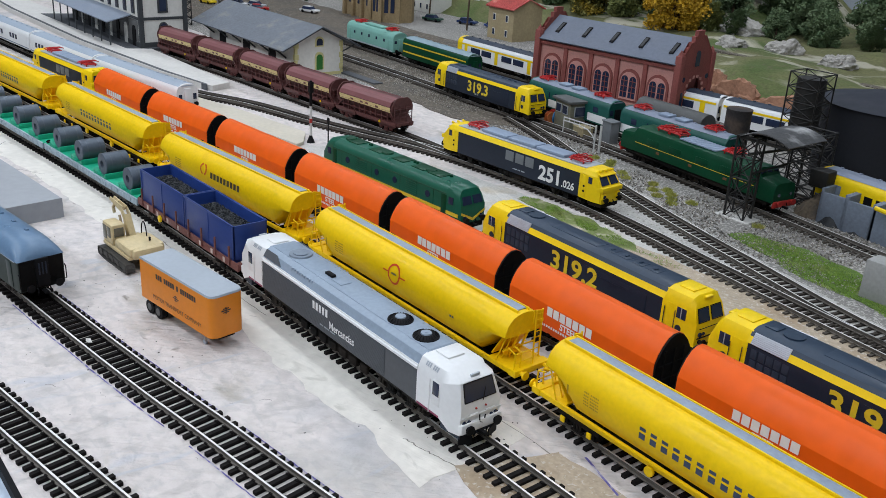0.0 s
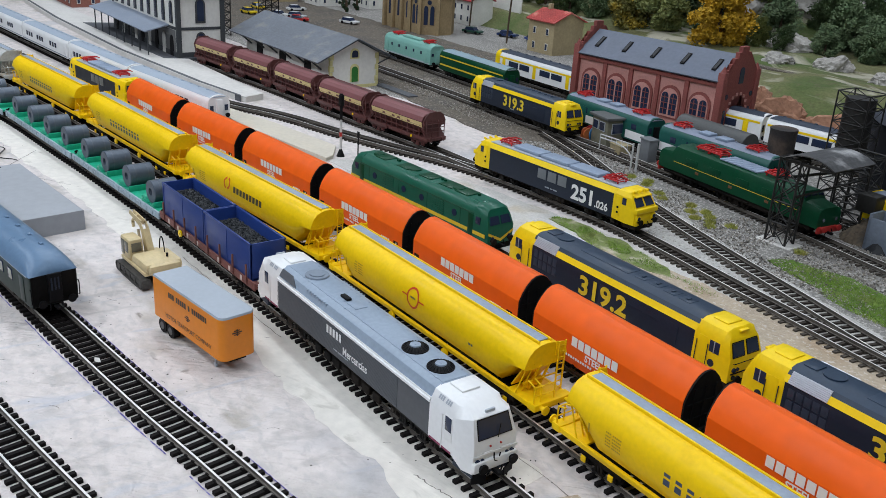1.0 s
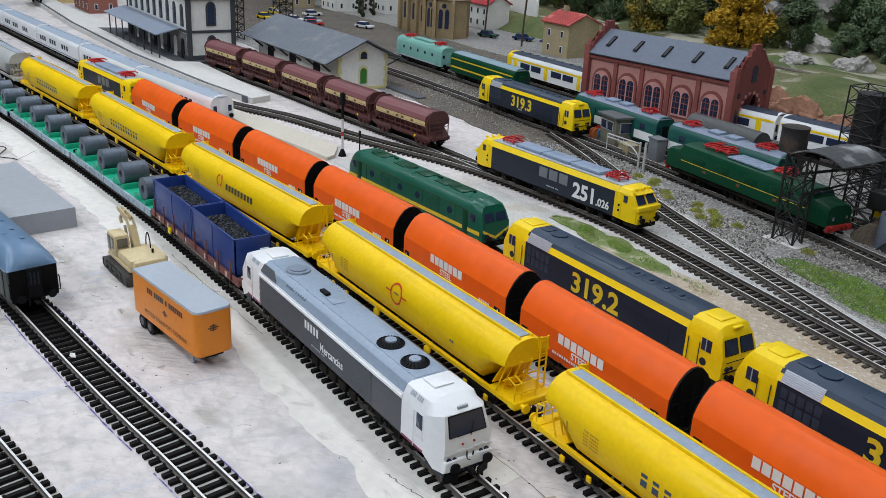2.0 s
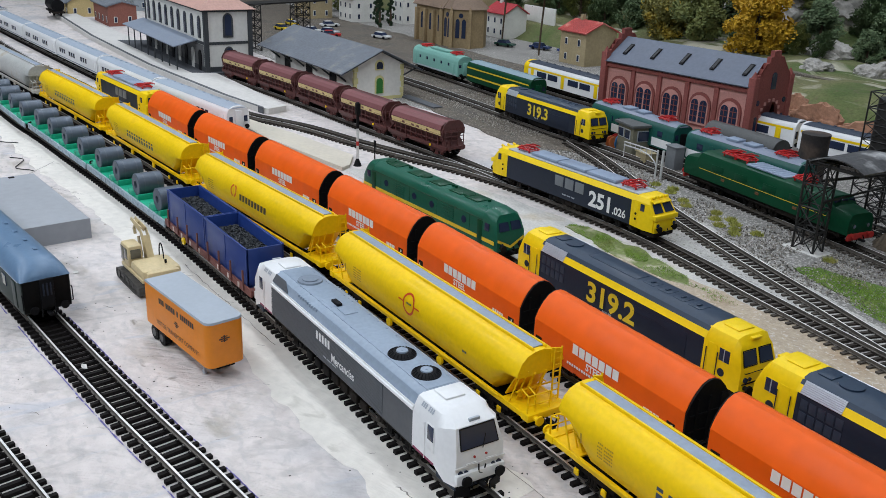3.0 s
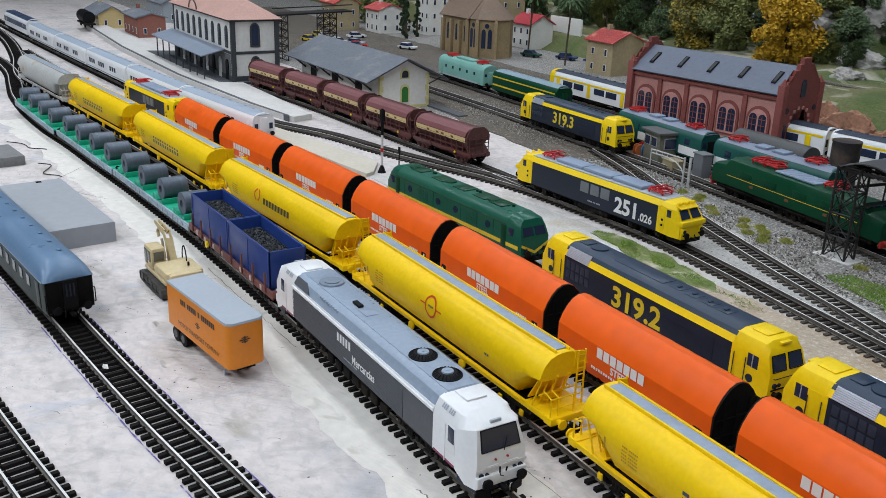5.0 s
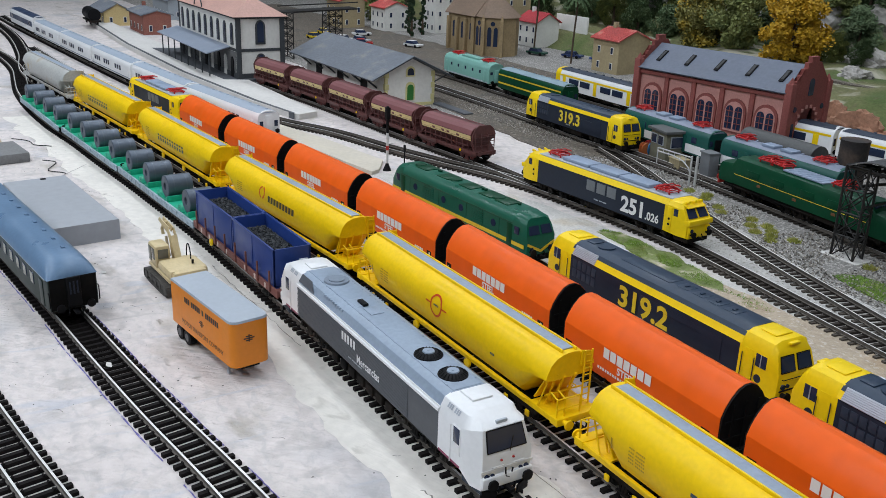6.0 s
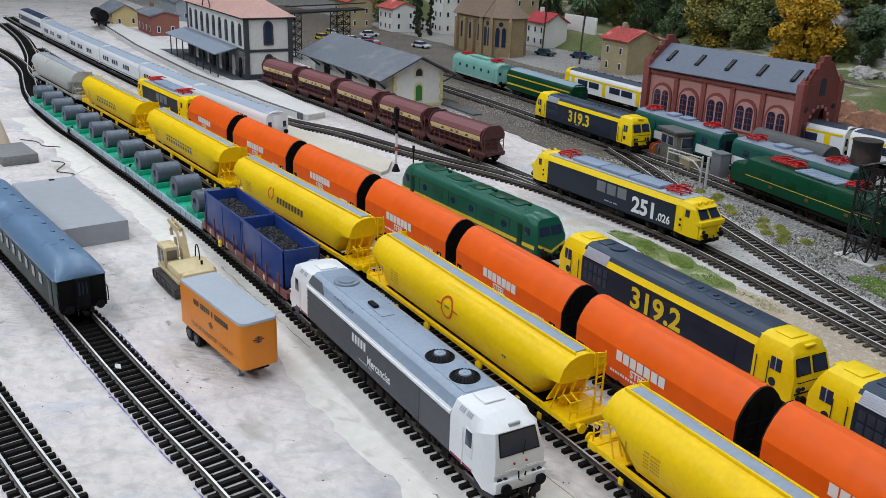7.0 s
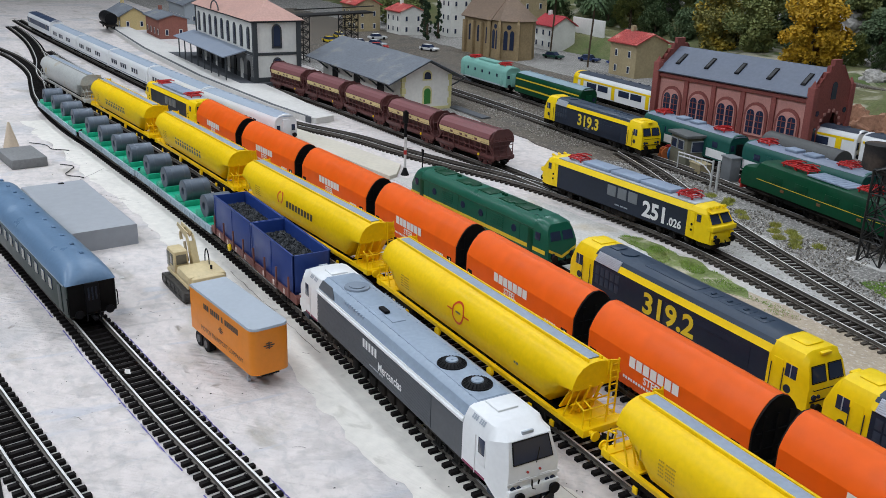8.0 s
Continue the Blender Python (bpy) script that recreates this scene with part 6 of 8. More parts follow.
def excavator():
    t = thing("excavator", "weathered beige crawler excavator with folded boom", "excavator")
    for s in (-1, 1):
        bm = bmesh.new()
        n = 26
        path = []
        for i in range(n):
            a = i * math.tau / n
            path.append((24 * max(-1, min(1, 1.35 * math.cos(a))) + 4.6 * math.cos(a), 5.2 + 5.0 * math.sin(a)))
        for (x0, z0), (x1, z1) in zip(path, path[1:] + path[:1]):
            slab(bm, [(x0, s * 12, z0), (x1, s * 12, z1), (x1, s * 19.5, z1), (x0, s * 19.5, z0)], 1.0)
            xm, zm = (x0 + x1) / 2, (z0 + z1) / 2
            pipe(bm, [(xm, s * 12, zm), (xm, s * 19.5, zm)], 0.7, 5)
        track_part = part("crawler", bm, mat("track dark", (0.06, 0.055, 0.05), 0.6, var=0.3), t, "dark crawler track")
        bm = box(bmesh.new(), -22, 22, s * 13, s * 18.6, 3, 7.6, 0.6)
        for x in (-23, -11, 0, 11, 23):
            cyl(bm, (x, s * 13, 5), (x, s * 19.2, 5), 3.4 if abs(x) > 20 else 2.2, 14)
        part("roller_frame", bm, mat("track dark", (0.06, 0.055, 0.05)), track_part)
    part("turntable", cyl(bmesh.new(), (0, 0, 7), (0, 0, 12), 11, 24), UND, t)
    bm = box(bmesh.new(), -24, 27, -16, 16, 12, 15, 0.6)
    box(bm, -2, 30, -16, 16, 14.5, 23.4, 3.4)
    box(bm, -8, 12, 0, 15, 14.5, 21, 1.2)
    box(bm, 26, 33, -14, 14, 13, 22.4, 3.2)
    part("house", bm, BEI, t, "beige engine house")
    bm = box(bmesh.new(), -24, -4, -16, -3.5, 15, 33.5, 2.2)
    cab = part("cab", bm, BEI, t)
    bm = box(bmesh.new(), -21.5, -14.4, -16.4, -15.8, 18.5, 31, 0.3)
    box(bm, -13.2, -6.4, -16.4, -15.8, 21.5, 31, 0.3)
    box(bm, -24.4, -23.8, -14.2, -5.3, 18, 31, 0.3)
    box(bm, -4.2, -3.7, -14, -5.5, 22.5, 30.5, 0.3)
    part("cab_window", bm, mat("smoked glass", (0.16, 0.15, 0.12), 0.15, bump=0), cab)
    bm = bmesh.new()
    for y in (0.2, 5.2):
        slab(bm, [(-4, y, 20), (-13, y, 38), (-18, y, 43), (-22, y, 41), (-16, y, 33), (-12, y, 18)], 0.8)
    slab(bm, [(-4, 0.2, 20), (-13, 0.2, 38), (-13, 5.2, 38), (-4, 5.2, 20)], 0.7)
    slab(bm, [(-12, 0.2, 18), (-16, 0.2, 33), (-16, 5.2, 33), (-12, 5.2, 18)], 0.7)
    part("boom", bm, BEI, t, "beige boom")
    bm = bmesh.new()
    for y in (0.9, 4.4):
        slab(bm, [(-17, y, 44), (-42, y, 46), (-44, y, 43), (-23, y, 38)], 0.8)
    pipe(bm, [(-32, 2.6, 45), (-42, 2.6, 36), (-40, 2.6, 31)], 1.4)
    part("arm", bm, BEI, t)
    bm = pipe(bmesh.new(), [(-14, -1.4, 20), (-20, -1.4, 36)], 1.2, 8)
    pipe(bm, [(-14, 6.8, 20), (-20, 6.8, 36)], 1.2, 8)
    part("ram", bm, mat("ram beige", (0.4, 0.34, 0.24), 0.4), t)
    pts = [(6 + 5 * math.cos(a), 8, 24 + 12 * math.sin(a)) for a in [i * math.pi / 8 for i in range(9)]]
    part("hand_hoop", pipe(bmesh.new(), pts, 0.5, 6), BLK, t)
    part("exhaust_stub", cyl(bmesh.new(), (21, 6, 24), (21, 6, 27), 1.0, 8), BLK, t)
    return t


excavator().matrix_basis = pose(-0.304, -0.064, 0, 0, 0, 4) @ Matrix.Scale(0.93, 4)

# ---- platforms, signal ----
PLAT = mat("cream platform", (0.58, 0.53, 0.44), 0.75, var=0.1, fine=200, bump=0.15)
PLATW = mat("pale platform", (0.6, 0.58, 0.55), 0.75, var=0.12, fine=200, bump=0.15)
DRK = mat("dark paving", (0.09, 0.095, 0.105), 0.8, var=0.25, fine=300, bump=0.3)
sheet("platform", [(-860, 185), (-835, 203), (-700, 232), (-573, 250), (-536, 226), (-530, 214), (-700, 190)], 4.5, PLAT, 0, seed=8)
sheet("platform", [(-852, 246), (-838, 252), (-850, 284), (-1000, 284), (-1240, 282), (-1750, 260), (-2100, 250), (-2100, 205), (-1665, 192), (-1261, 200), (-960, 226)], 8.5, PLATW, 0, seed=9)
sheet("platform_edge", [(-845, 247), (-850, 250), (-960, 234), (-1261, 208), (-1665, 200), (-2100, 212), (-2100, 207), (-1665, 194), (-1261, 202), (-960, 228)], 8.9, DRK, 0, seed=9)
sheet("ground_patch", [(-1158, 246), (-1140, 288), (-1158, 378), (-1535, 378), (-1580, 228), (-1350, 235)], 9.0, DRK, 0)
slab_structure("ramp", -880, -780, 492, 508, 0, 3, DRK)
t = thing("signal_post", "black and white railway signal post on a conical base", "signal")
part("base", cyl(bmesh.new(), (0, 0, 0), (0, 0, 9), 5, 12, 1.4), BLK, t)
part("lower_mast", cyl(bmesh.new(), (0, 0, 8), (0, 0, 44), 1.5, 10), mat("white mast", (0.6, 0.6, 0.58), 0.6, var=0.2), t)
part("upper_mast", cyl(bmesh.new(), (0, 0, 44), (0, 0, 74), 1.7, 10), BLK, t)
bm = box(bmesh.new(), -3.0, 3.0, -2.4, 2.4, 60, 73, 0.8)
part("signal_head", bm, BLK, t)
part("collar", cyl(bmesh.new(), (0, 0, 24), (0, 0, 29), 1.8, 10), RED, t)
t.matrix_basis = pose(-0.543, 0.24, 0)
t = thing("marker_post", "thin black marker post beside the points", "post")
bm = cyl(bmesh.new(), (0, 0, 0), (0, 0, 34), 0.8, 8)
box(bm, -2.2, 2.2, -0.6, 0.6, 27, 34, 0.3)
part("post", bm, BLK, t)
t.matrix_basis = pose(-0.52, 0.25, 0)


# ---- buildings ----
WALLW = mat("white render", (0.68, 0.67, 0.63), 0.75, var=0.1, fine=200, bump=0.1)
QUOIN = mat("dark quoins", (0.045, 0.05, 0.055), 0.7, var=0.2)
SLATE = mat("slate grey roof", (0.15, 0.165, 0.19), 0.7, var=0.25, fine=250, bump=0.25, second=(0.2, 0.2, 0.19), spread=0.55)
TILER = mat("pale terracotta roof", (0.5, 0.3, 0.25), 0.7, var=0.15, fine=260, bump=0.3)
TILE2 = mat("red tile roof", (0.5, 0.09, 0.08), 0.65, var=0.35, fine=300, bump=0.4, second=(0.55, 0.25, 0.2), spread=0.55)
OCHRE = mat("ochre stone", (0.36, 0.29, 0.17), 0.8, var=0.2, fine=220, bump=0.3)
STONE = mat("brown church stone", (0.3, 0.22, 0.12), 0.8, var=0.25, fine=260, bump=0.4)
BRICK = mat("dark red brick", (0.24, 0.07, 0.06), 0.75, var=0.25, fine=420, bump=0.4)
PINK = mat("faded pink brick", (0.55, 0.27, 0.235), 0.75, var=0.16, fine=420, bump=0.35)
TRIMY = mat("yellow stone trim", (0.6, 0.55, 0.27), 0.7)


def arch(bm, x, y, z, w, h, t, n=8, flip=False):
    """An upright plate with a round head, in a wall along x (flip: along y)."""
    pts = [(-w / 2, 0), (w / 2, 0)] + [(w / 2 * math.cos(a), h - w / 2 + w / 2 * math.sin(a)) for a in [i * math.pi / n for i in range(n + 1)]]
    return slab(bm, [(x, y + u, z + v) if flip else (x + u, y, z + v) for u, v in pts], t)


def gable_roof(bm, x0, x1, y0, y1, ze, yr, zr, t=1.6):
    slab(bm, [(x0, y0, ze), (x1, y0, ze), (x1, yr, zr), (x0, yr, zr)], t)
    slab(bm, [(x0, yr, zr), (x1, yr, zr), (x1, y1, ze), (x0, y1, ze)], t)
    return bm


def gable_block(bm, x0, x1, y0, y1, ze, yr, zr):
    """Solid walls with gables at both ends."""
    pr = [(y0, 0), (y1, 0), (y1, ze), (yr, zr), (y0, ze)]
    A, B = [bm.verts.new((x0, y, z)) for y, z in pr], [bm.verts.new((x1, y, z)) for y, z in pr]
    bm.faces.new(A), bm.faces.new(B)
    for i in range(5):
        j = (i + 1) % 5
        bm.faces.new((A[i], A[j], B[j], B[i]))
    return bm


def engine_shed():
    t = thing("engine_shed", "pink brick engine shed with slate roof and stepped gables", "building")
    x0, x1, y0, y1, ze, yr, zr = -125, 125, 0, 78, 83, 39, 115
    bm = box(bmesh.new(), x0, x1, y0, y0 + 4, 0, ze)
    box(bm, x0, x1, y1 - 4, y1, 0, ze)
    part("wall", bm, PINK, t, "faded pink brick side walls")
    for gx in (x0, x1):
        s = 1 if gx == x1 else -1
        out = [(y0 - 2, 0), (yr - 20, 0)] + [(yr - 20 * math.cos(q), 44 + 18 * math.sin(q)) for q in [i * math.pi / 12 for i in range(13)]] + [(yr + 20, 0), (y1 + 2, 0)]
        steps = 6
        for i in range(steps):
            out += [(yr + 41 - i * 6.6, ze + i * 7.4), (yr + 41 - i * 6.6, ze + 7.4 + i * 7.4)]
        for i in reversed(range(steps)):
            out += [(yr - 41 + i * 6.6, ze + 7.4 + i * 7.4), (yr - 41 + i * 6.6, ze + i * 7.4)]
        bm = bmesh.new()
        slab(bm, [(gx, y, z) for y, z in out], 6)
        bmesh.ops.triangulate(bm, faces=[f for f in bm.faces if len(f.verts) > 4])
        bm.normal_update()
        g = part("gable_wall", bm, BRICK, t, "dark brick stepped gable")
        bm = bmesh.new()
        for i in range(8):
            q = math.pi * i / 7
            box(bm, gx + s * 3, gx + s * 4.2, yr + 22 * math.cos(q) - 2, yr + 22 * math.cos(q) + 2, 44 + 20 * math.sin(q) - 2, 44 + 20 * math.sin(q) + 2)
        part("arch_ring", bm, PINK, g)
        part("gable_window", arch(bmesh.new(), gx + s * 3.1, yr, 78, 11, 22, 1.0, flip=True), GLS, g)
        for y in (y0 + 8.5, y1 - 8.5):
            part("gable_window", cyl(bmesh.new(), (gx + s * 2.4, y, 62), (gx + s * 3.8, y, 62), 3.6, 16), GLS, g)
            part("gable_window", arch(bmesh.new(), gx + s * 3.1, y, 20, 6, 24, 1.0, flip=True), GLS, g)
        for y in (y0 - 2, y1 + 2):
            bm = box(bmesh.new(), gx - 5, gx + 5, y - 5, y + 5, 0, ze + 12, 0.6)
            cyl(bm, (gx, y, ze + 12), (gx, y, ze + 20), 4.6, 6, 0.5)
            part("corner_pier", bm, BRICK, g)
    n = 5
    w = (x1 - x0 - 12) / n
    for i in range(n):
        xc = x0 + 6 + w * (i + 0.5)
        win = part("window_bay", arch(bmesh.new(), xc, y0 - 1.4, 18, 35, 46, 2.4), BRICK, t, "arched brick window surround")
        part("bay_infill", arch(bmesh.new(), xc, y0 - 2.4, 20, 29, 40, 1.6), PINK, win)
        for s in (-1, 1):
            pn = part("pane", arch(bmesh.new(), xc + s * 7, y0 - 3.4, 23, 11, 31, 1.0), GLS, win)
        bm = bmesh.new()
        for s in (-1, 1):
            for z in (31, 39, 47):
                box(bm, xc + s * 7 - 5.5, xc + s * 7 + 5.5, y0 - 4.6, y0 - 3.9, z - 0.4, z + 0.4)
            box(bm, xc + s * 7 - 0.4, xc + s * 7 + 0.4, y0 - 4.6, y0 - 3.9, 23, 52)
        part("glazing_bar", bm, BRICK, win)
        if i:
            part("pilaster", box(bmesh.new(), x0 + 6 + w * i - 3.5, x0 + 6 + w * i + 3.5, y0 - 3, y0, 0, ze - 2, 0.4), BRICK, t)
    bm = box(bmesh.new(), x0 + 3, x1 - 3, y0 - 3.4, y0, ze - 8, ze - 3)
    box(bm, x0 + 3, x1 - 3, y0 - 3.4, y0, 0, 10)
    part("cornice", bm, BRICK, t)
    part("roof", gable_roof(bmesh.new(), x0 + 3.2, x1 - 3.2, y0 - 7, y1 + 7, ze - 0.5, yr, zr, 2.0), mat("engine shed slate", (0.13, 0.15, 0.195), 0.6, var=0.12, fine=220, bump=0.15), t, "blue-grey slate roof")
    for i in range(5):
        xc = x0 + 26 + (x1 - x0 - 48) * i / 4
        sl = (zr - ze + 0.5) / (yr - y0 + 7)
        q = lambda u, y, h: (xc + u, y, ze - 0.5 + (y - y0 + 7) * sl + h)
        bm = slab(bmesh.new(), [q(-3.2, yr - 32, 2), q(3.2, yr - 32, 2), q(3.2, yr - 14, 2), q(-3.2, yr - 14, 2)], 2.2)
        sk = part("skylight", bm, BLK, t, "narrow roof light")
        part("skylight_pane", slab(bmesh.new(), [q(-2, yr - 30, 3.2), q(2, yr - 30, 3.2), q(2, yr - 16, 3.2), q(-2, yr - 16, 3.2)], 0.6), mat("matt dark glass", (0.02, 0.02, 0.022), 0.5), sk)
    t.matrix_basis = pose(-0.5235, 0.7235, 0, 0, 0, 6.3)
    return t


engine_shed()


def goods_house():
    t = thing("goods_house", "white goods shed with overhanging grey roof and green door", "building")
    x0, x1, y0, y1, ze, yr, zr = -1185, -876, 408, 494, 54, 451, 75
    part("wall", gable_block(bmesh.new(), x0, x1, y0, y1, ze, yr, zr), WALLW, t, "white rendered walls")
    part("roof", gable_roof(bmesh.new(), x0 - 14, x1 + 12, y0 - 28, y1 + 28, 44, yr, 77.5, 2.2), SLATE, t, "grey slate roof")
    bm = bmesh.new()
    for y in (y0, y1):
        for k in range(6):
            e = 6 if k % 2 else 4
            box(bm, x1 - e, x1 + 0.7, y - 0.7 if y == y0 else y - e, y + e if y == y0 else y + 0.7, k * 9, k * 9 + 8.6, 0.2)
    box(bm, x1 - 2, x1 + 1, y0, y1, 0, 5)
    part("quoin", bm, TRIMY, t, "yellow corner stones")
    d = part("door", arch(bmesh.new(), x1 + 0.4, yr, 10, 16, 28, 1.6, flip=True), TRIMY, t)
    part("leaf", arch(bmesh.new(), x1 + 1.4, yr, 10, 11, 24, 1.0, flip=True), mat("green door", (0.03, 0.16, 0.03), 0.5), d, "green door leaf")
    d = part("window", arch(bmesh.new(), x1 + 0.4, yr, 46, 16, 16, 1.6, flip=True), TRIMY, t)
    part("pane", arch(bmesh.new(), x1 + 1.4, yr, 48, 11, 11, 1.0, flip=True), GLS, d)
    for x in (-1130, -1040, -950):
        part("doorway", arch(bmesh.new(), x, y0 - 0.3, 8, 24, 32, 1.2), BLK, t, "dark arched doorway")
    for i in range(6):
        x = x0 + 20 + i * 52
        bm = pipe(bmesh.new(), [(x, y0, 26), (x, y0 - 24, 45)], 1.4)
        pipe(bm, [(x, y0, 44), (x, y0 - 25, 45)], 1.2)
        part("bracket", bm, QUOIN, t, "dark timber bracket")
    bm = bmesh.new()
    for s in (-1, 1):
        pipe(bm, [(x1 + 11, yr + s * 70, 44.5), (x1 + 11, yr, 77)], 1.2)
    pipe(bm, [(x1, y1, 36), (x1 + 2, y1 + 24, 47)], 1.2)
    part("verge_board", bm, QUOIN, t)
    return t


goods_house()


def station():
    t = thing("station_building", "two-storey white station with dark quoins and terracotta roof", "building")
    x0, x1, y0, y1, h = -1664, -1284, 312, 402, 98
    part("wall", box(bmesh.new(), x0, x1, y0, y1, 9, h), WALLW, t, "white walls")
    bm = bmesh.new()
    for x in (x0, x1):
        for y in (y0, y1):
            box(bm, x - 4, x + 4, y - 1.0 if y == y0 else y - 7, y + 7 if y == y0 else y + 1.0, 9, h)
    box(bm, x0 - 1.2, x1 + 1.2, y0 - 1.2, y1 + 1.2, 48, 52)
    box(bm, x0 - 2, x1 + 2, y0 - 2, y1 + 2, 9, 16)
    box(bm, x0 - 3, x1 + 3, y0 - 3, y1 + 3, h - 3, h + 1)
    part("stone_trim", bm, QUOIN, t, "dark corner stones and string course")
    part("ground_floor", box(bmesh.new(), x0 + 5, x1 - 8, y0 - 0.8, y0, 16, 47), mat("dark ground floor", (0.12, 0.12, 0.12), 0.7, var=0.2), t)
    bm = bmesh.new()
    A = [bm.verts.new(p) for p in ((x0 - 8, y0 - 8, h), (x1 + 8, y0 - 8, h), (x1 + 8, y1 + 8, h), (x0 - 8, y1 + 8, h), (x0 + 45, 357, h + 26), (x1 - 45, 357, h + 26))]
    for f in ((0, 1, 5, 4), (1, 2, 5), (2, 3, 4, 5), (3, 0, 4), (0, 3, 2, 1)):
        bm.faces.new([A[i] for i in f])
    part("roof", bm, TILER, t, "pale terracotta hipped roof")
    for i in range(9):
        x = x0 + 26 + i * 41
        wn = part("window", arch(bmesh.new(), x, y0 - 0.8, 56, 15, 32, 1.6), QUOIN, t)
        part("pane", arch(bmesh.new(), x, y0 - 1.9, 58, 9, 28, 0.8), GLS, wn)
        part("doorway", arch(bmesh.new(), x, y0 - 1.6, 9, 16, 30, 1.4), WALLW if i % 2 else BLK, t)
    for z, k in ((14, 26), (58, 30)):
        wn = part("window", arch(bmesh.new(), x1 + 0.8, 357, z, 19, k + 5, 1.6, flip=True), QUOIN, t)
        part("pane", arch(bmesh.new(), x1 + 1.9, 357, z + 3, 12, k, 0.8, flip=True), GLS, wn)
    bm = slab(bmesh.new(), [(x0 - 20, y0, 52), (x1 - 40, y0, 52), (x1 - 40, y0 - 46, 43), (x0 - 20, y0 - 46, 43)], 1.6)
    can = part("canopy", bm, mat("canopy grey", (0.26, 0.3, 0.37), 0.5, var=0.1), t, "grey platform canopy")
    for i in range(8):
        x = x0 + i * 48
        part("canopy_post", pipe(bmesh.new(), [(x, y0 - 40, 9), (x, y0 - 40, 44)], 1.3, 8), QUOIN, can)
    part("sign_arch", pipe(bmesh.new(), [(-1500 + 26 * math.cos(a), y0 - 6, h + 1 + 14 * math.sin(a)) for a in [i * math.pi / 10 for i in range(11)]], 1.3), QUOIN, t)
    bm = box(bmesh.new(), -1560, -1548, 350, 362, h + 16, h + 36, 0.6)
    part("chimney", bm, TILER, t)
    return t


station().matrix_basis = pose(0.0286, -0.0184, -0.0014) @ Matrix.Diagonal((0.92, 0.92, 1.155, 1))


def simple_house(label, x0, x1, y0, y1, h, rise, wallm, roofm, cols=3, rows=2, along_x=True, side_cols=2):
    t = thing("house", label, "house", "town houses")
    yr = (y0 + y1) / 2
    part("wall", gable_block(bmesh.new(), x0, x1, y0, y1, h, yr, h + rise), wallm, t)
    roof = part("roof", gable_roof(bmesh.new(), x0 - 4, x1 + 4, y0 - 6, y1 + 6, h - 1, yr, h + rise + 1, 2.2), roofm, t)
    bm = bmesh.new()
    n = int((x1 - x0 + 8) / 4)
    for i in range(n):
        x = x0 - 3 + i * 4
        pipe(bm, [(x, y0 - 6, h + 0.4), (x, yr, h + rise + 2.4)], 0.9, 5)
    part("tiling", bm, roofm, roof, kind="stuff")
    for i in range(cols):
        for j in range(rows):
            x, z = x0 + (x1 - x0) * (i + 0.5) / cols, 8 + j * (h - 6) / rows
            wn = part("window", box(bmesh.new(), x - 4, x + 4, y0 - 0.9, y0, z, z + 14, 0.2), WALLW, t)
            part("pane", box(bmesh.new(), x - 2.8, x + 2.8, y0 - 1.4, y0 - 0.5, z + 1.2, z + 12.8), GLS, wn)
    for i in range(side_cols):
        for j in range(rows):
            y, z = y0 + (y1 - y0) * (i + 0.5) / side_cols, 8 + j * (h - 6) / rows
            wn = part("window", box(bmesh.new(), x1, x1 + 0.9, y - 4, y + 4, z, z + 14, 0.2), WALLW, t)
            part("pane", box(bmesh.new(), x1 + 0.5, x1 + 1.4, y - 2.8, y + 2.8, z + 1.2, z + 12.8), GLS, wn)
    part("chimney", box(bmesh.new(), x0 + 14, x0 + 22, yr - 4, yr + 4, h + rise - 8, h + rise + 12, 0.5), wallm, t)
    return t


simple_house("ochre stone house with faded red tiled roof", -1090, -1012, 990, 1070, 66, 18, OCHRE, TILE2, 2, 2, side_cols=0)
simple_house("white house with red roof and beige gable", -1490, -1412, 1085, 1150, 58, 20, WALLW, mat("plain red roof", (0.45, 0.05, 0.06), 0.6, var=0.15), 3, 2, side_cols=0)
simple_house("dark red brick warehouse with flat-pitched roof", -2010, -1868, 280, 345, 46, 9, mat("warehouse brick", (0.26, 0.1, 0.075), 0.8, var=0.2), SLATE, 4, 1)
simple_house("yellow railway house with slate roof", -2230, -2075, 232, 300, 34, 20, mat("yellow render", (0.55, 0.42, 0.2), 0.8, var=0.15), SLATE, 5, 1)
simple_house("white villa with small red roof", -1880, -1800, 880, 950, 60, 14, WALLW, TILE2, 3, 2)
simple_house("beige town house with tiled roof", -1990, -1900, 800, 870, 70, 18, OCHRE, TILE2, 3, 2)
simple_house("tall white town house with shutters", -1800, -1730, 990, 1050, 110, 16, WALLW, TILER, 3, 3)
simple_house("ochre apartment house with many windows", -1720, -1560, 1090, 1170, 120, 14, OCHRE, TILER, 5, 3)
simple_house("pale blue-grey workshop with slate roof", -2350, -2180, 420, 520, 50, 22, mat("blue-grey render", (0.3, 0.33, 0.36), 0.8), SLATE, 5, 1)
simple_house("white roadside house with grey roof", -2500, -2380, 640, 720, 60, 20, WALLW, SLATE, 4, 2)


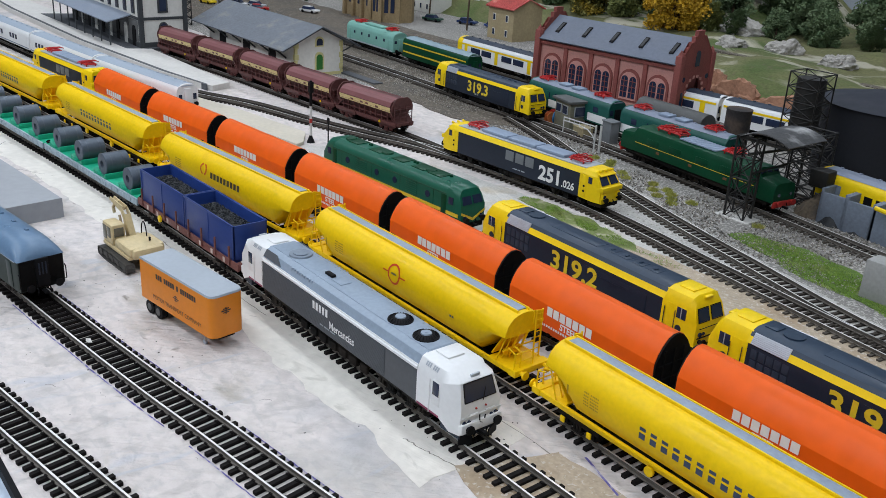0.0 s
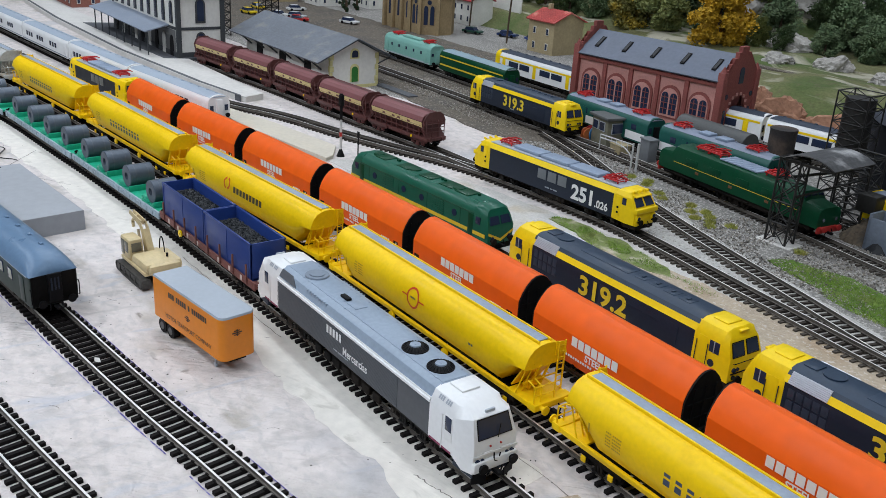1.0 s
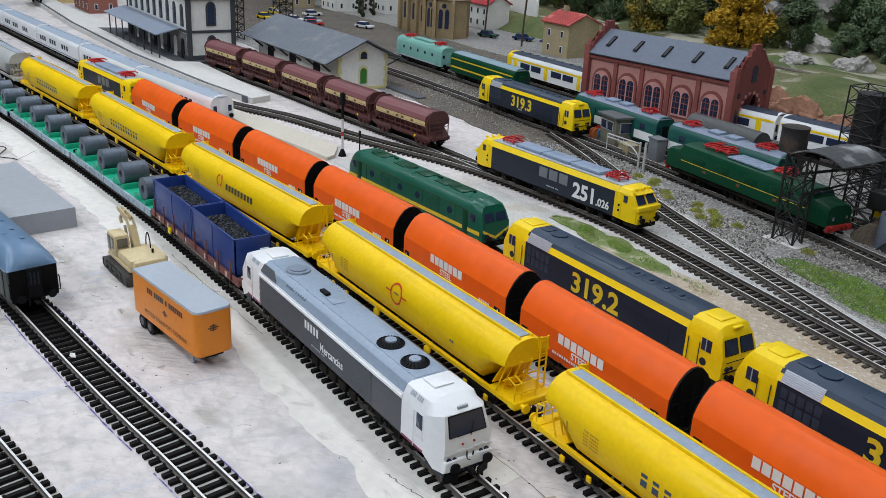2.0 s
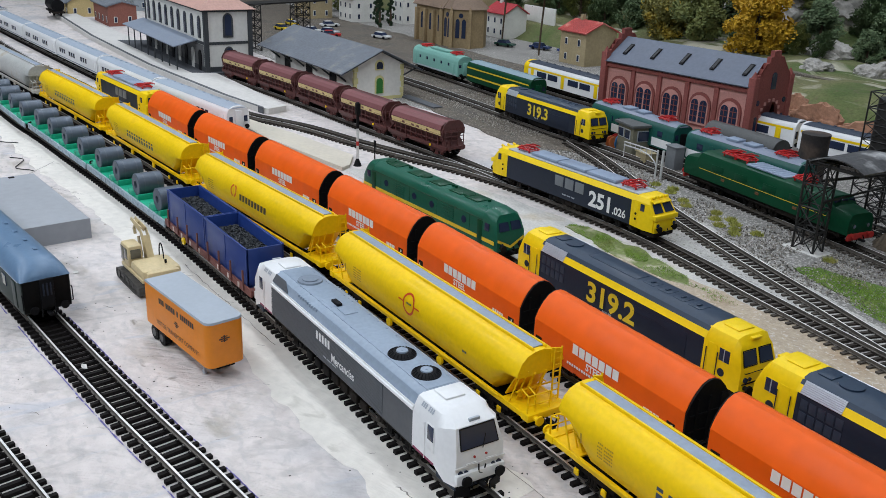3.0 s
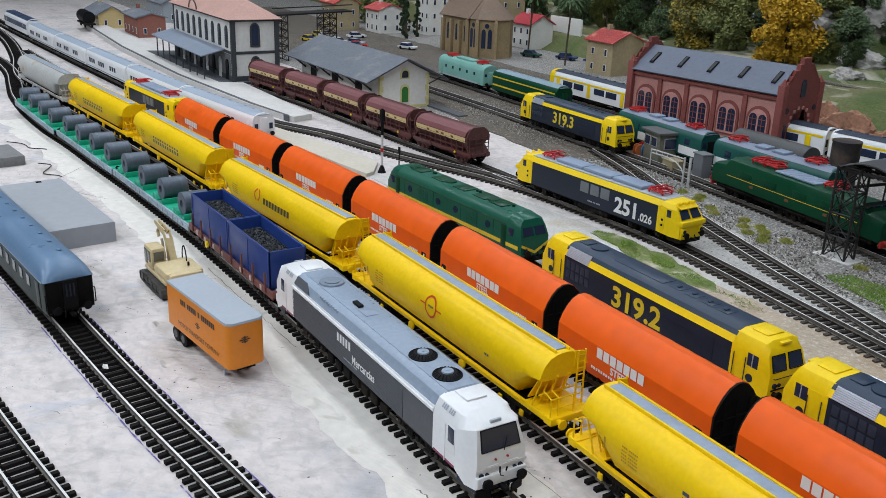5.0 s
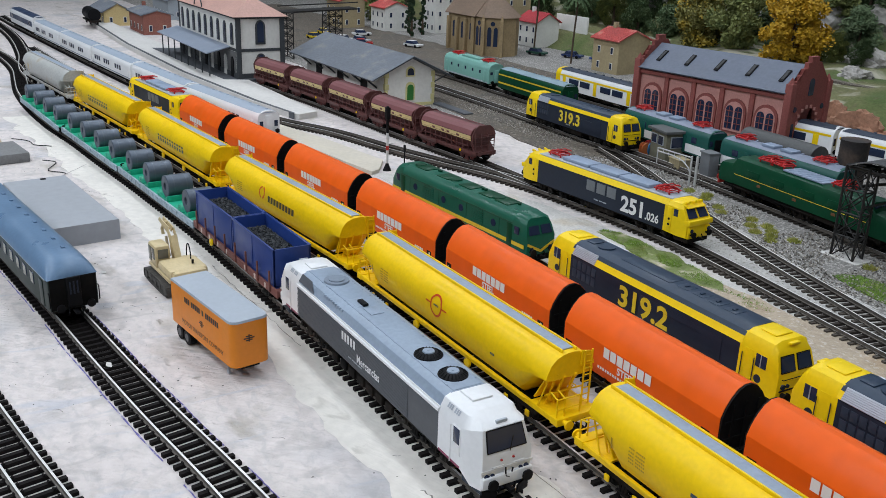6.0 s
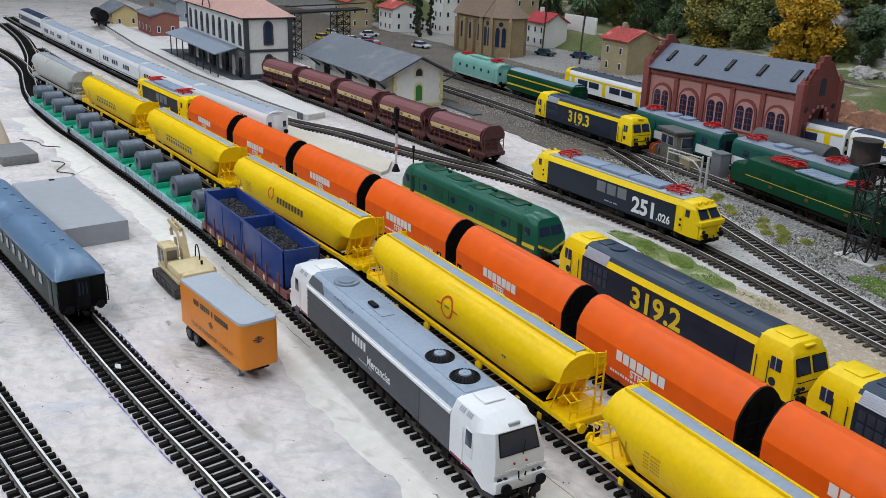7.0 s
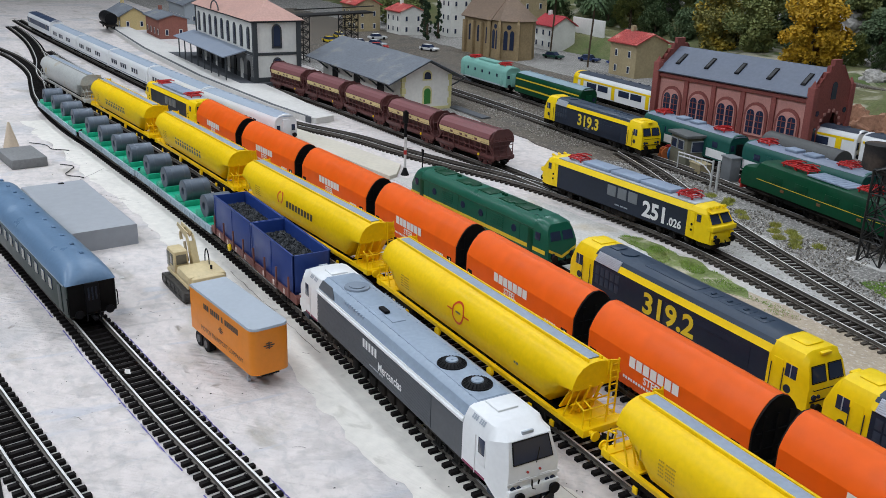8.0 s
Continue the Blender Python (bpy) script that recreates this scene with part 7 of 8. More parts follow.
def church():
    t = thing("church", "brown stone church with buttressed polygonal apse", "church")
    roofm = mat("church roof", (0.2, 0.14, 0.1), 0.75, var=0.2, fine=240, bump=0.3)
    cx, cy, r, h = -1345, 925, 50, 84
    ang = [(-67.5 + 45 * i) for i in range(8)]
    pts = [(cx + r * math.cos(radians(a)), cy + r * math.sin(radians(a))) for a in ang]
    bm = bmesh.new()
    lo, hi = [bm.verts.new((x, y, 0)) for x, y in pts], [bm.verts.new((x, y, h)) for x, y in pts]
    for i in range(8):
        j = (i + 1) % 8
        bm.faces.new((lo[i], lo[j], hi[j], hi[i]))
    bm.faces.new(hi)
    gable_block(bm, cx - 130, cx - 26, cy - 47, cy + 47, h, cy, h + 54)
    part("wall", bm, STONE, t, "brown stone walls")
    bm = bmesh.new()
    top = bm.verts.new((cx - 20, cy, h + 58))
    ring = [bm.verts.new((cx + 1.1 * (x - cx), cy + 1.1 * (y - cy), h - 1)) for x, y in pts]
    for i in range(8):
        bm.faces.new((ring[i], ring[(i + 1) % 8], top))
    gable_roof(bm, cx - 136, cx - 10, cy - 53, cy + 53, h - 3, cy, h + 58, 2.4)
    part("roof", bm, roofm, t, "brown tiled roof")
    for i in (5, 6, 7, 0, 1):
        a = radians(ang[i])
        x, y = cx + (r + 4) * math.cos(a), cy + (r + 4) * math.sin(a)
        bm = cyl(bmesh.new(), (x, y, 0), (x, y, h - 8), 5.5, 4)
        cyl(bm, (x, y, h - 8), (x, y, h + 4), 5.5, 4, 0.6)
        part("buttress", bm, STONE, t)
    for i in (6, 7, 0):
        a = radians(ang[i] + 22.5)
        d = Vector((math.cos(a), math.sin(a)))
        px, py = cx + (r * 0.93) * d.x, cy + (r * 0.93) * d.y
        tv = Vector((-d.y, d.x))
        for s in (-1, 1):
            q = [(-4.5, 22), (4.5, 22)] + [(4.5 * math.cos(k), 56 + 7 * math.sin(k)) for k in [m * math.pi / 6 for m in range(7)]]
            part("lancet_window", slab(bmesh.new(), [(px + tv.x * (u + s * 7), py + tv.y * (u + s * 7), v) for u, v in q], 1.6), GLS, t)
        part("rose_window", cyl(bmesh.new(), (px, py, 70), (px + d.x, py + d.y, 70), 5, 14), GLS, t)
    for i in range(3):
        x = cx - 122 + i * 36
        part("buttress", box(bmesh.new(), x - 4, x + 4, cy - 55, cy - 47, 0, h - 10, 0.6), STONE, t)
        part("lancet_window", arch(bmesh.new(), x + 18, cy - 47.4, 30, 10, 36, 1.2), GLS, t)
    return t


church()


# ---- coaling stage, tanks and yard clutter ----
LAT = mat("black lattice steel", (0.016, 0.015, 0.014), 0.6, var=0.4, bump=0.15)
RUB = mat("rubble", (0.13, 0.1, 0.07), 0.9, var=0.6, fine=250, coarse=60, bump=0.9, second=(0.05, 0.045, 0.04))


def lattice(bm, x0, x1, y0, y1, z0, z1, n, r=0.8):
    cs = [(x0, y0), (x1, y0), (x1, y1), (x0, y1)]
    for x, y in cs:
        pipe(bm, [(x, y, z0), (x, y, z1)], r * 1.5, 5)
    for k in range(n):
        a, b = z0 + (z1 - z0) * k / n, z0 + (z1 - z0) * (k + 1) / n
        for i in range(4):
            p, q = cs[i], cs[(i + 1) % 4]
            pipe(bm, [(*p, b), (*q, b)], r, 4)
            pipe(bm, [(*p, a), (*q, b)], r * 0.8, 4)
            pipe(bm, [(*q, a), (*p, b)], r * 0.8, 4)
    return bm


t = thing("coaling_stage", "black lattice coaling stage with arched sheet roof", "structure")
for x0, x1, y0, y1, top, n in ((-122, -100, 472, 486, 84, 4), (-112, -80, 560, 584, 82, 5)):
    cs = [(x0, y0), (x1, y0), (x1, y1), (x0, y1)]
    for x, y in cs:
        part("post", pipe(bmesh.new(), [(x, y, 0), (x, y, top)], 1.2, 5), LAT, t)
    for k in range(n):
        za, zb = top * k / n, top * (k + 1) / n
        for i in range(4):
            p, r = cs[i], cs[(i + 1) % 4]
            part("crossbar", pipe(bmesh.new(), [(*p, zb), (*r, zb)], 0.8, 4), LAT, t)
            part("brace", pipe(bmesh.new(), [(*p, za), (*r, zb)], 0.65, 4), LAT, t)
            part("brace", pipe(bmesh.new(), [(*r, za), (*p, zb)], 0.65, 4), LAT, t)
shed_sheet = mat("stained roof sheet", (0.07, 0.07, 0.072), 0.5, 0.2, var=0.5, second=(0.3, 0.3, 0.3), spread=0.6)
for k in range(8):
    a, b = -1 + k / 4, -1 + (k + 1) / 4
    bm = slab(bmesh.new(), [(-92 + 27 * a, 470, 91 - 7 * a * a), (-92 + 27 * b, 470, 91 - 7 * b * b), (-92 + 27 * b, 536, 91 - 7 * b * b), (-92 + 27 * a, 536, 91 - 7 * a * a)], 1.0)
    part("roof_sheet", bm, shed_sheet, t, "stained grey roof sheet")
bm = pipe(pipe(bmesh.new(), [(-120, 474, 82), (-65, 474, 82)], 1.5), [(-120, 534, 82), (-65, 534, 82)], 1.5)
pipe(bm, [(-112, 478, 82), (-105, 572, 80)], 1.5)
pipe(bm, [(-111, 479, 66), (-96, 572, 66)], 1.5)
pipe(bm, [(-100, 472, 50), (-86, 560, 60)], 1.2)
part("beam", bm, LAT, t)
part("bucket", box(bmesh.new(), -82, -62, 548, 566, 32, 50, 2), LAT, t)
part("foot", box(bmesh.new(), -130, -92, 467, 491, 0, 1.2), PLATW, t)

t = thing("water_tower", "black riveted water tank in a lattice frame", "tower")
bm = cyl(bmesh.new(), (-146, 632, 62), (-146, 632, 122), 15.5, 20)
for z in (70, 84, 98, 112):
    cyl(bm, (-146, 632, z - 0.6), (-146, 632, z + 0.6), 16.2, 20)
part("tank", bm, mat("sooty tank", (0.02, 0.019, 0.018), 0.6, var=0.4), t)
part("frame", lattice(bmesh.new(), -164, -128, 616, 648, 0, 128, 8, 0.6), LAT, t)
bm = box(bmesh.new(), -173, -119, 606, 658, 58, 60)
part("gallery", bm, LAT, t)
t = thing("storage_tank", "large matt black storage tank with shallow conical roof", "tank")
part("shell", cyl(bmesh.new(), (-98, 745, 0), (-98, 745, 92), 82, 40), mat("navy black tank", (0.01, 0.011, 0.016), 0.7, var=0.2), t)
part("roof", cyl(bmesh.new(), (-98, 745, 92), (-98, 745, 108), 85, 40, 4), mat("navy black roof", (0.016, 0.019, 0.03), 0.6, var=0.2), t)
t = thing("boiler_tank", "long dark grey cylindrical tank lying on saddles", "tank")
bm = cyl(bmesh.new(), (-402, 672, 30), (-290, 664, 30), 15.5, 28)
part("shell", bm, mat("dull grey tank", (0.07, 0.072, 0.072), 0.5, var=0.2), t)
for x in (-385, -345, -305):
    part("saddle", box(bmesh.new(), x - 4, x + 4, 655, 683, 0, 20), UND, t)
t = thing("sand_silo", "upright sooty black cylinder", "tank")
bm = cyl(bmesh.new(), (-255, 674, 0), (-255, 674, 58), 15.5, 24)
cyl(bm, (-255, 674, 58), (-255, 674, 60), 16, 24)
part("shell", bm, mat("sooty silo", (0.03, 0.026, 0.025), 0.8, var=0.4, second=(0.07, 0.05, 0.04)), t)
for i, (x0, x1) in enumerate(((-62, -34), (-34, -4), (-4, 30))):
    t = thing("coal_bunker", "blue-grey concrete bunker with open top", "bunker", "bunkers beside the track")
    concrete = mat("blue-grey concrete", (0.17, 0.2, 0.25), 0.75, var=0.2, bump=0.2)
    part("front_wall", box(bmesh.new(), x0, x1, 534 - x0 * 0.12, 537 - x0 * 0.12, 0, 32, 0.4), concrete, t)
    for x in (x0, x1 - 3):
        part("side_wall", box(bmesh.new(), x, x + 3, 534 - x0 * 0.12, 566, 0, 36, 0.4), concrete, t)
    part("back_wall", box(bmesh.new(), x0, x1, 563, 566, 0, 36, 0.4), concrete, t)
    part("coal_heap", cyl(bmesh.new(), ((x0 + x1) / 2, 551, 0), ((x0 + x1) / 2, 551, 20), 15, 14, 4), COAL, t)
t = thing("yellow_spout", "yellow angled loading spout on a post", "spout")
part("pipe_arm", pipe(bmesh.new(), [(0, 528, 36), (26, 522, 36), (60, 520, 33)], 2.2, 8), YEL, t)
part("post", pipe(bmesh.new(), [(60, 520, 0), (60, 520, 36)], 2.2, 8), YEL, t)
t = thing("concrete_block", "grey concrete buffer block at the track side", "block")
part("body", box(bmesh.new(), 60, 150, 400, 420, 0, 34, 1.5), mat("concrete", (0.32, 0.32, 0.31), 0.8, var=0.15), t)
rng = random.Random(3)
for cx, cy, r, hh in ((-72, 566, 26, 26), (-50, 590, 20, 20)):
    t = thing("rubble_heap", "heap of brown and black rubble", "heap", "rubble heaps")
    bm = bmesh.new()
    bmesh.ops.create_grid(bm, x_segments=24, y_segments=24, size=r)
    for v in bm.verts:
        d = min(1, v.co.length / r)
        v.co.z = hh * (1 - d) ** 0.8 + 3 * noise.noise((v.co.x * 0.3, v.co.y * 0.3, cx)) - 1
    part("heap_surface", bm, RUB, t)
    t.matrix_basis = pose(cx * MM, cy * MM, 0)

t = thing("yard_hut", "small olive-grey hut with flat dark roof", "hut")
bm = box(bmesh.new(), -18, 18, -18, 18, 0, 36, 0.4)
part("wall", bm, mat("olive hut", (0.17, 0.165, 0.12), 0.75, var=0.2), t)
part("roof", box(bmesh.new(), -22, 22, -22, 22, 36, 39.5, 0.6), mat("hut roof", (0.1, 0.105, 0.105), 0.7, var=0.2), t)
for x in (-9, 6):
    wn = part("window", box(bmesh.new(), x - 6, x + 6, -18.9, -18, 20, 32), LGR, t)
    part("pane", box(bmesh.new(), x - 5, x + 5, -19.4, -18.5, 21, 31), GLS, wn)
wn = part("window", box(bmesh.new(), 18, 18.9, -12, 6, 18, 32), LGR, t)
part("pane", box(bmesh.new(), 18.5, 19.4, -11, 5, 19, 31), GLS, wn)
t.matrix_basis = pose(-0.45, 0.59, 0.001, 0, 0, -12)
t = thing("wooden_crate", "pale wooden crate beside the hut", "crate")
bm = box(bmesh.new(), -11, 11, -8, 8, 0, 11, 0.4)
box(bm, -12, 12, -9, 9, 10.5, 12, 0.3)
part("body", bm, mat("crate wood", (0.35, 0.29, 0.17), 0.7, var=0.2), t)
t.matrix_basis = pose(-0.412, 0.57, 0.001, 0, 0, -12)
t = thing("utility_cabinet", "grey metal cabinet at the track side", "cabinet")
part("body", box(bmesh.new(), -9, 9, -7, 7, 0, 27, 1.0), mat("grey cabinet", (0.16, 0.17, 0.18), 0.6, var=0.1), t)
part("cap", box(bmesh.new(), -10, 10, -8, 8, 26.5, 28.5, 0.5), mat("grey cabinet", (0.16, 0.17, 0.18)), t)
t.matrix_basis = pose(-0.372, 0.577, 0.0006, 0, 0, -10)
for k, (x, y, m) in enumerate(((-486, 590, RED), (-480, 576, mat("drum orange", (0.55, 0.16, 0.05), 0.5)), (-474, 584, mat("drum blue", (0.06, 0.25, 0.5), 0.5)))):
    t = thing("cable_drum", "small painted drum standing by the hut", "drum", "drums beside the hut")
    bm = cyl(bmesh.new(), (0, -3, 8), (0, 3, 8), 4, 14)
    for s in (-3, 3):
        cyl(bm, (0, s - 0.5, 8), (0, s + 0.5, 8), 8, 18)
    part("reel", bm, m, t)
    t.matrix_basis = pose(x * MM, y * MM, 0.001, 0, 0, 70 + 20 * k)
t = thing("loading_gauge", "white loading gauge with a curved arm", "gauge")
bm = bmesh.new()
pipe(bm, [(0, 0, 0), (0, 0, 34)], 1.1, 8)
pipe(bm, [(5, 4, 0), (5, 4, 34)], 1.6, 8)
part("post", bm, mat("gauge white", (0.5, 0.5, 0.49), 0.6, var=0.15), t)
bm = pipe(bmesh.new(), [(0, 0, 32), (-60, 6, 30)], 0.8)
pipe(bm, [(0, 0, 14), (-4, 0, 20), (-14, 1, 25), (-32, 3, 27), (-60, 6, 26)], 0.8)
pipe(bm, [(-60, 6, 30), (-60, 6, 12)], 0.7)
for k in range(1, 6):
    pipe(bm, [(-k * 10, k, 31.5), (-k * 10, k, 26 - (6 - k) * 0.6)], 0.45)
part("arm", bm, mat("gauge white", (0.5, 0.5, 0.49)), t)
t.matrix_basis = pose(-0.348, 0.522, 0.0006)

# footbridge and cars in the town
t = thing("footbridge", "dark steel footbridge with lattice towers", "bridge")
part("tower", lattice(bmesh.new(), -1440, -1405, 440, 470, 0, 92, 6), LAT, t)
part("tower", lattice(bmesh.new(), -1500, -1465, 575, 605, 0, 92, 6), LAT, t)
bm = slab(bmesh.new(), [(-1445, 436, 92), (-1400, 436, 92), (-1460, 640, 92), (-1505, 640, 92)], 3)
pipe(bm, [(-1400, 436, 106), (-1460, 640, 106)], 1.2)
part("deck", bm, LAT, t)


def small_car(paint, label):
    t = thing("car", label, "car", "cars in the town")
    P1, P2 = [(9.2, 3), (9.8, 8)], [(9.2, 8), (7.4, 14)]
    part("body", loft(bmesh.new(), [(-24, [(8.4, 4), (8.6, 7.5)]), (-22, P1), (20, P1), (24, [(8.2, 4), (8.6, 7)])]), paint, t)
    part("glasshouse", loft(bmesh.new(), [(-17, P2, lambda z: (z - 8) * 0.5), (10, P2, lambda z: -(z - 8) * 0.9)]), GLS, t)
    part("roof", box(bmesh.new(), -13.5, 4, -7.2, 7.2, 13.6, 14.6, 0.5), paint, t)
    for x in (-14, 14):
        for s in (-1, 1):
            part("wheel", cyl(bmesh.new(), (x, s * 7.5, 3.4), (x, s * 9.9, 3.4), 3.4, 14), BLK, t)
    return t


CARS = [(-1305, 1010, 20, "dark green", (0.02, 0.07, 0.05)), (-1240, 1060, 25, "dark blue", (0.02, 0.04, 0.12)), (-1640, 690, 40, "white", (0.7, 0.7, 0.7)), (-1610, 720, 30, "silver", (0.5, 0.52, 0.55)), (-1560, 700, 60, "red", (0.5, 0.03, 0.03)), (-1700, 640, 10, "yellow", (0.7, 0.5, 0.02)), (-1780, 700, 0, "yellow", (0.7, 0.5, 0.02)), (-1730, 780, 80, "white", (0.7, 0.7, 0.7)), (-1180, 1090, 80, "blue", (0.03, 0.06, 0.2)), (-1850, 560, 15, "silver", (0.5, 0.52, 0.55)), (-1500, 800, 20, "white", (0.7, 0.7, 0.7))]
for x, y, a, nm, rgb in CARS:
    small_car(mat(nm + " car paint", rgb, 0.3, var=0.04, bump=0), nm + " model car parked in the town").matrix_basis = pose(x * MM, y * MM, 0.001, 0, 0, a)
t = thing("tank_wagon", "short black tank wagon near the platform end", "wagon")
part("tank", cyl(bmesh.new(), (-40, 0, 24), (40, 0, 24), 15, 22), BLK, t)
part("frame", box(bmesh.new(), -50, 50, -13, 13, 7, 11, 0.5), UND, t)
for x in (-25, 25):
    wheelset(t, x)
t.matrix_basis = pose(-2.06, 0.2, 0.009)

# ---- hillside and backdrop ----
def smooth(a, b, v):
    k = max(0.0, min(1.0, (v - a) / (b - a)))
    return k * k * (3 - 2 * k)


def hill(x, y):
    """Height of the scenery behind the yard, in millimetres."""
    start = 880 + 220 * smooth(-620, -800, x)
    k = smooth(start, start + 130, y)
    back = smooth(-620, -1000, x) * smooth(1230, 1750, y) * 230
    n = noise.noise((x * 0.006, y * 0.006, 4)) * 14 + noise.noise((x * 0.02, y * 0.02, 8)) * 6 + noise.noise((x * 0.07, y * 0.07, 2)) * 2
    return -2 + 48 * k + back + n * k


bm = bmesh.new()
NX, NY = 190, 78
grid = [[None] * (NY + 1) for _ in range(NX + 1)]
for i in range(NX + 1):
    for j in range(NY + 1):
        x, y = -3300 + 4200 * i / NX, 865 + 1330 * j / NY
        grid[i][j] = bm.verts.new((x, y, hill(x, y)))
for i in range(NX):
    for j in range(NY):
        bm.faces.new((grid[i][j], grid[i + 1][j], grid[i + 1][j + 1], grid[i][j + 1]))
HILL = mat("dry hill grass", (0.15, 0.15, 0.065), 0.95, var=0.4, fine=240, coarse=7, bump=0.8, second=(0.07, 0.1, 0.03), spread=0.47)
weathered(HILL, 0.85, 0.55, 0.63, 9, (1, 2, 1), 8, (0.42, 0.39, 0.31))
weathered(HILL, 0.6, 0.58, 0.66, 50, (1, 1, 1), 6, (0.12, 0.1, 0.06))
part("hillside", bm, HILL, kind="structure")
part("backdrop", box(bmesh.new(), -3300, 900, 1760, 1775, -20, 900), mat("grey-blue backdrop board", (0.3, 0.33, 0.38), 0.8, var=0.12, coarse=3), kind="structure")
sheet("hill_path", [(-800, 1130), (-560, 1090), (-330, 1060), (0, 1030), (300, 1010), (300, 1022), (0, 1044), (-330, 1075), (-560, 1106), (-800, 1146)], 48.5, DIRT, 3, seed=21)
part("white_screen", box(bmesh.new(), -1470, -1350, 1185, 1190, 0, 74, 1), WALLW, kind="structure")


def boulder(name, label, rgb, seed, group):
    t = thing(name, label, "rock", group)
    bm = bmesh.new()
    bmesh.ops.create_icosphere(bm, subdivisions=4, radius=1)
    for v in bm.verts:
        p = v.co * 1.6
        k = 1 + 0.42 * noise.noise((p.x + seed, p.y, p.z)) + 0.22 * noise.noise((p.x * 3, p.y * 3 + seed, p.z * 3)) + 0.1 * abs(noise.noise((p.x * 8, p.y * 8, p.z * 8 + seed)))
        v.co = v.co * k * 40
    part("mass", bm, mat("rock " + name + group, rgb, 0.9, var=0.4, fine=200, coarse=40, bump=0.9, second=tuple(c * 0.6 for c in rgb)), t)
    return t


red = boulder("rock_outcrop", "reddish ochre rock face in the bank", (0.36, 0.19, 0.12), 3, "red rocks")
first = True
for x, y, sx, sy, sz in ((-420, 905, 1.2, 0.5, 0.9), (-330, 905, 1.5, 0.5, 0.75), (-240, 900, 1.3, 0.5, 0.9), (-150, 895, 1.3, 0.5, 0.8), (-60, 900, 1.4, 0.5, 0.8), (-480, 930, 0.8, 0.5, 0.9)):
    m = Matrix.LocRotScale((x * MM, y * MM, 0.006), None, (sx, sy, sz))
    if first:
        red.matrix_basis, first = m, False
    else:
        c = copy_thing(red, pose(0, 0, 0))
        c.matrix_basis = m
grey = boulder("rock_outcrop", "pale grey rock on the hillside", (0.38, 0.36, 0.33), 9, "grey rocks")
rng = random.Random(77)
spots = [(-900, 1420, 1.6), (-700, 1340, 1.3), (-1030, 1400, 1.4), (-1180, 1420, 1.8), (-1350, 1400, 1.6), (-1000, 1560, 2.4), (-800, 1560, 2.2), (-1250, 1600, 2.8), (-560, 1250, 0.9), (-420, 1200, 0.8), (-300, 1240, 1.0), (-1500, 1500, 2.4), (-180, 1150, 0.8), (-620, 1180, 0.7)]
for i, (x, y, s) in enumerate(spots):
    m = Matrix.LocRotScale((x * MM, y * MM, hill(x, y) * MM), Euler((rng.uniform(-0.3, 0.3), rng.uniform(-0.3, 0.3), rng.uniform(0, 6))), (s, s * 0.8, s * 0.6))
    c = grey if i == 0 else copy_thing(grey, pose(0, 0, 0))
    c.matrix_basis = m

BARK = mat("bark", (0.08, 0.055, 0.035), 0.9, var=0.3, bump=0.4)


def leafy_tree(label, seed, height, radius, rgb, rgb2, clumps=46, leaves=95, leaf=3.4, squash=1.0, low=0.2):
    """A tapered trunk with limbs, and a crown of small leaves in uneven clumps."""
    rng = random.Random(seed)
    t = thing("tree", label, "tree", "trees on the hillside")
    bm = cyl(bmesh.new(), (0, 0, -6), (rng.uniform(-3, 3), rng.uniform(-3, 3), height * 0.7), 4.2, 8, 1.4)
    cs = []
    for i in range(clumps):
        a, b = rng.uniform(0, math.tau), rng.uniform(-1, 1)
        r = radius * (0.35 + 0.65 * rng.random()) * math.sqrt(1 - b * b * 0.6)
        z = height * (low + (1 - low) * (b + 1) / 2)
        r *= 1 - 0.55 * max(0, (z / height - 0.55)) / 0.45
        cs.append(Vector((r * math.cos(a), r * math.sin(a), z)))
    for c in cs[:12]:
        cyl(bm, (0, 0, min(height * 0.6, c.z * 0.6)), c, 1.3, 5, 0.4)
    part("trunk", bm, BARK, t)
    vs, fs = [], []
    for c in cs:
        cr = radius * rng.uniform(0.2, 0.36)
        for k in range(leaves):
            d = Vector((rng.gauss(0, 1), rng.gauss(0, 1), rng.gauss(0, 0.8)))
            d = d.normalized() * cr * rng.uniform(0.45, 1.05)
            p = c + d
            u = Vector((rng.gauss(0, 1), rng.gauss(0, 1), rng.gauss(0, 1))).normalized()
            w = u.orthogonal().normalized()
            s = leaf * rng.uniform(0.6, 1.3)
            n = len(vs)
            vs += [p - u * s, p + w * s * 0.55, p + u * s, p - w * s * 0.55]
            fs.append((n, n + 1, n + 2, n + 3))
    me = bpy.data.meshes.new("crown")
    me.from_pydata([v * MM for v in vs], [], fs)
    lm = mat("leaves " + label, rgb, 0.7, var=0.4, fine=160, coarse=40, bump=0, second=rgb2, spread=0.5)
    me.materials.append(lm)
    ob = new("crown", me)
    ob.parent = t
    tagged(ob, kind="stuff")
    return t


def plant(t, x, y, s=1.0, turn=0.0, copy=False):
    m = Matrix.LocRotScale((x * MM, y * MM, hill(x, y) * MM), Euler((0, 0, turn)), (s, s, s))
    o = copy_thing(t, pose(0, 0, 0)) if copy else t
    o.matrix_basis = m
    return o


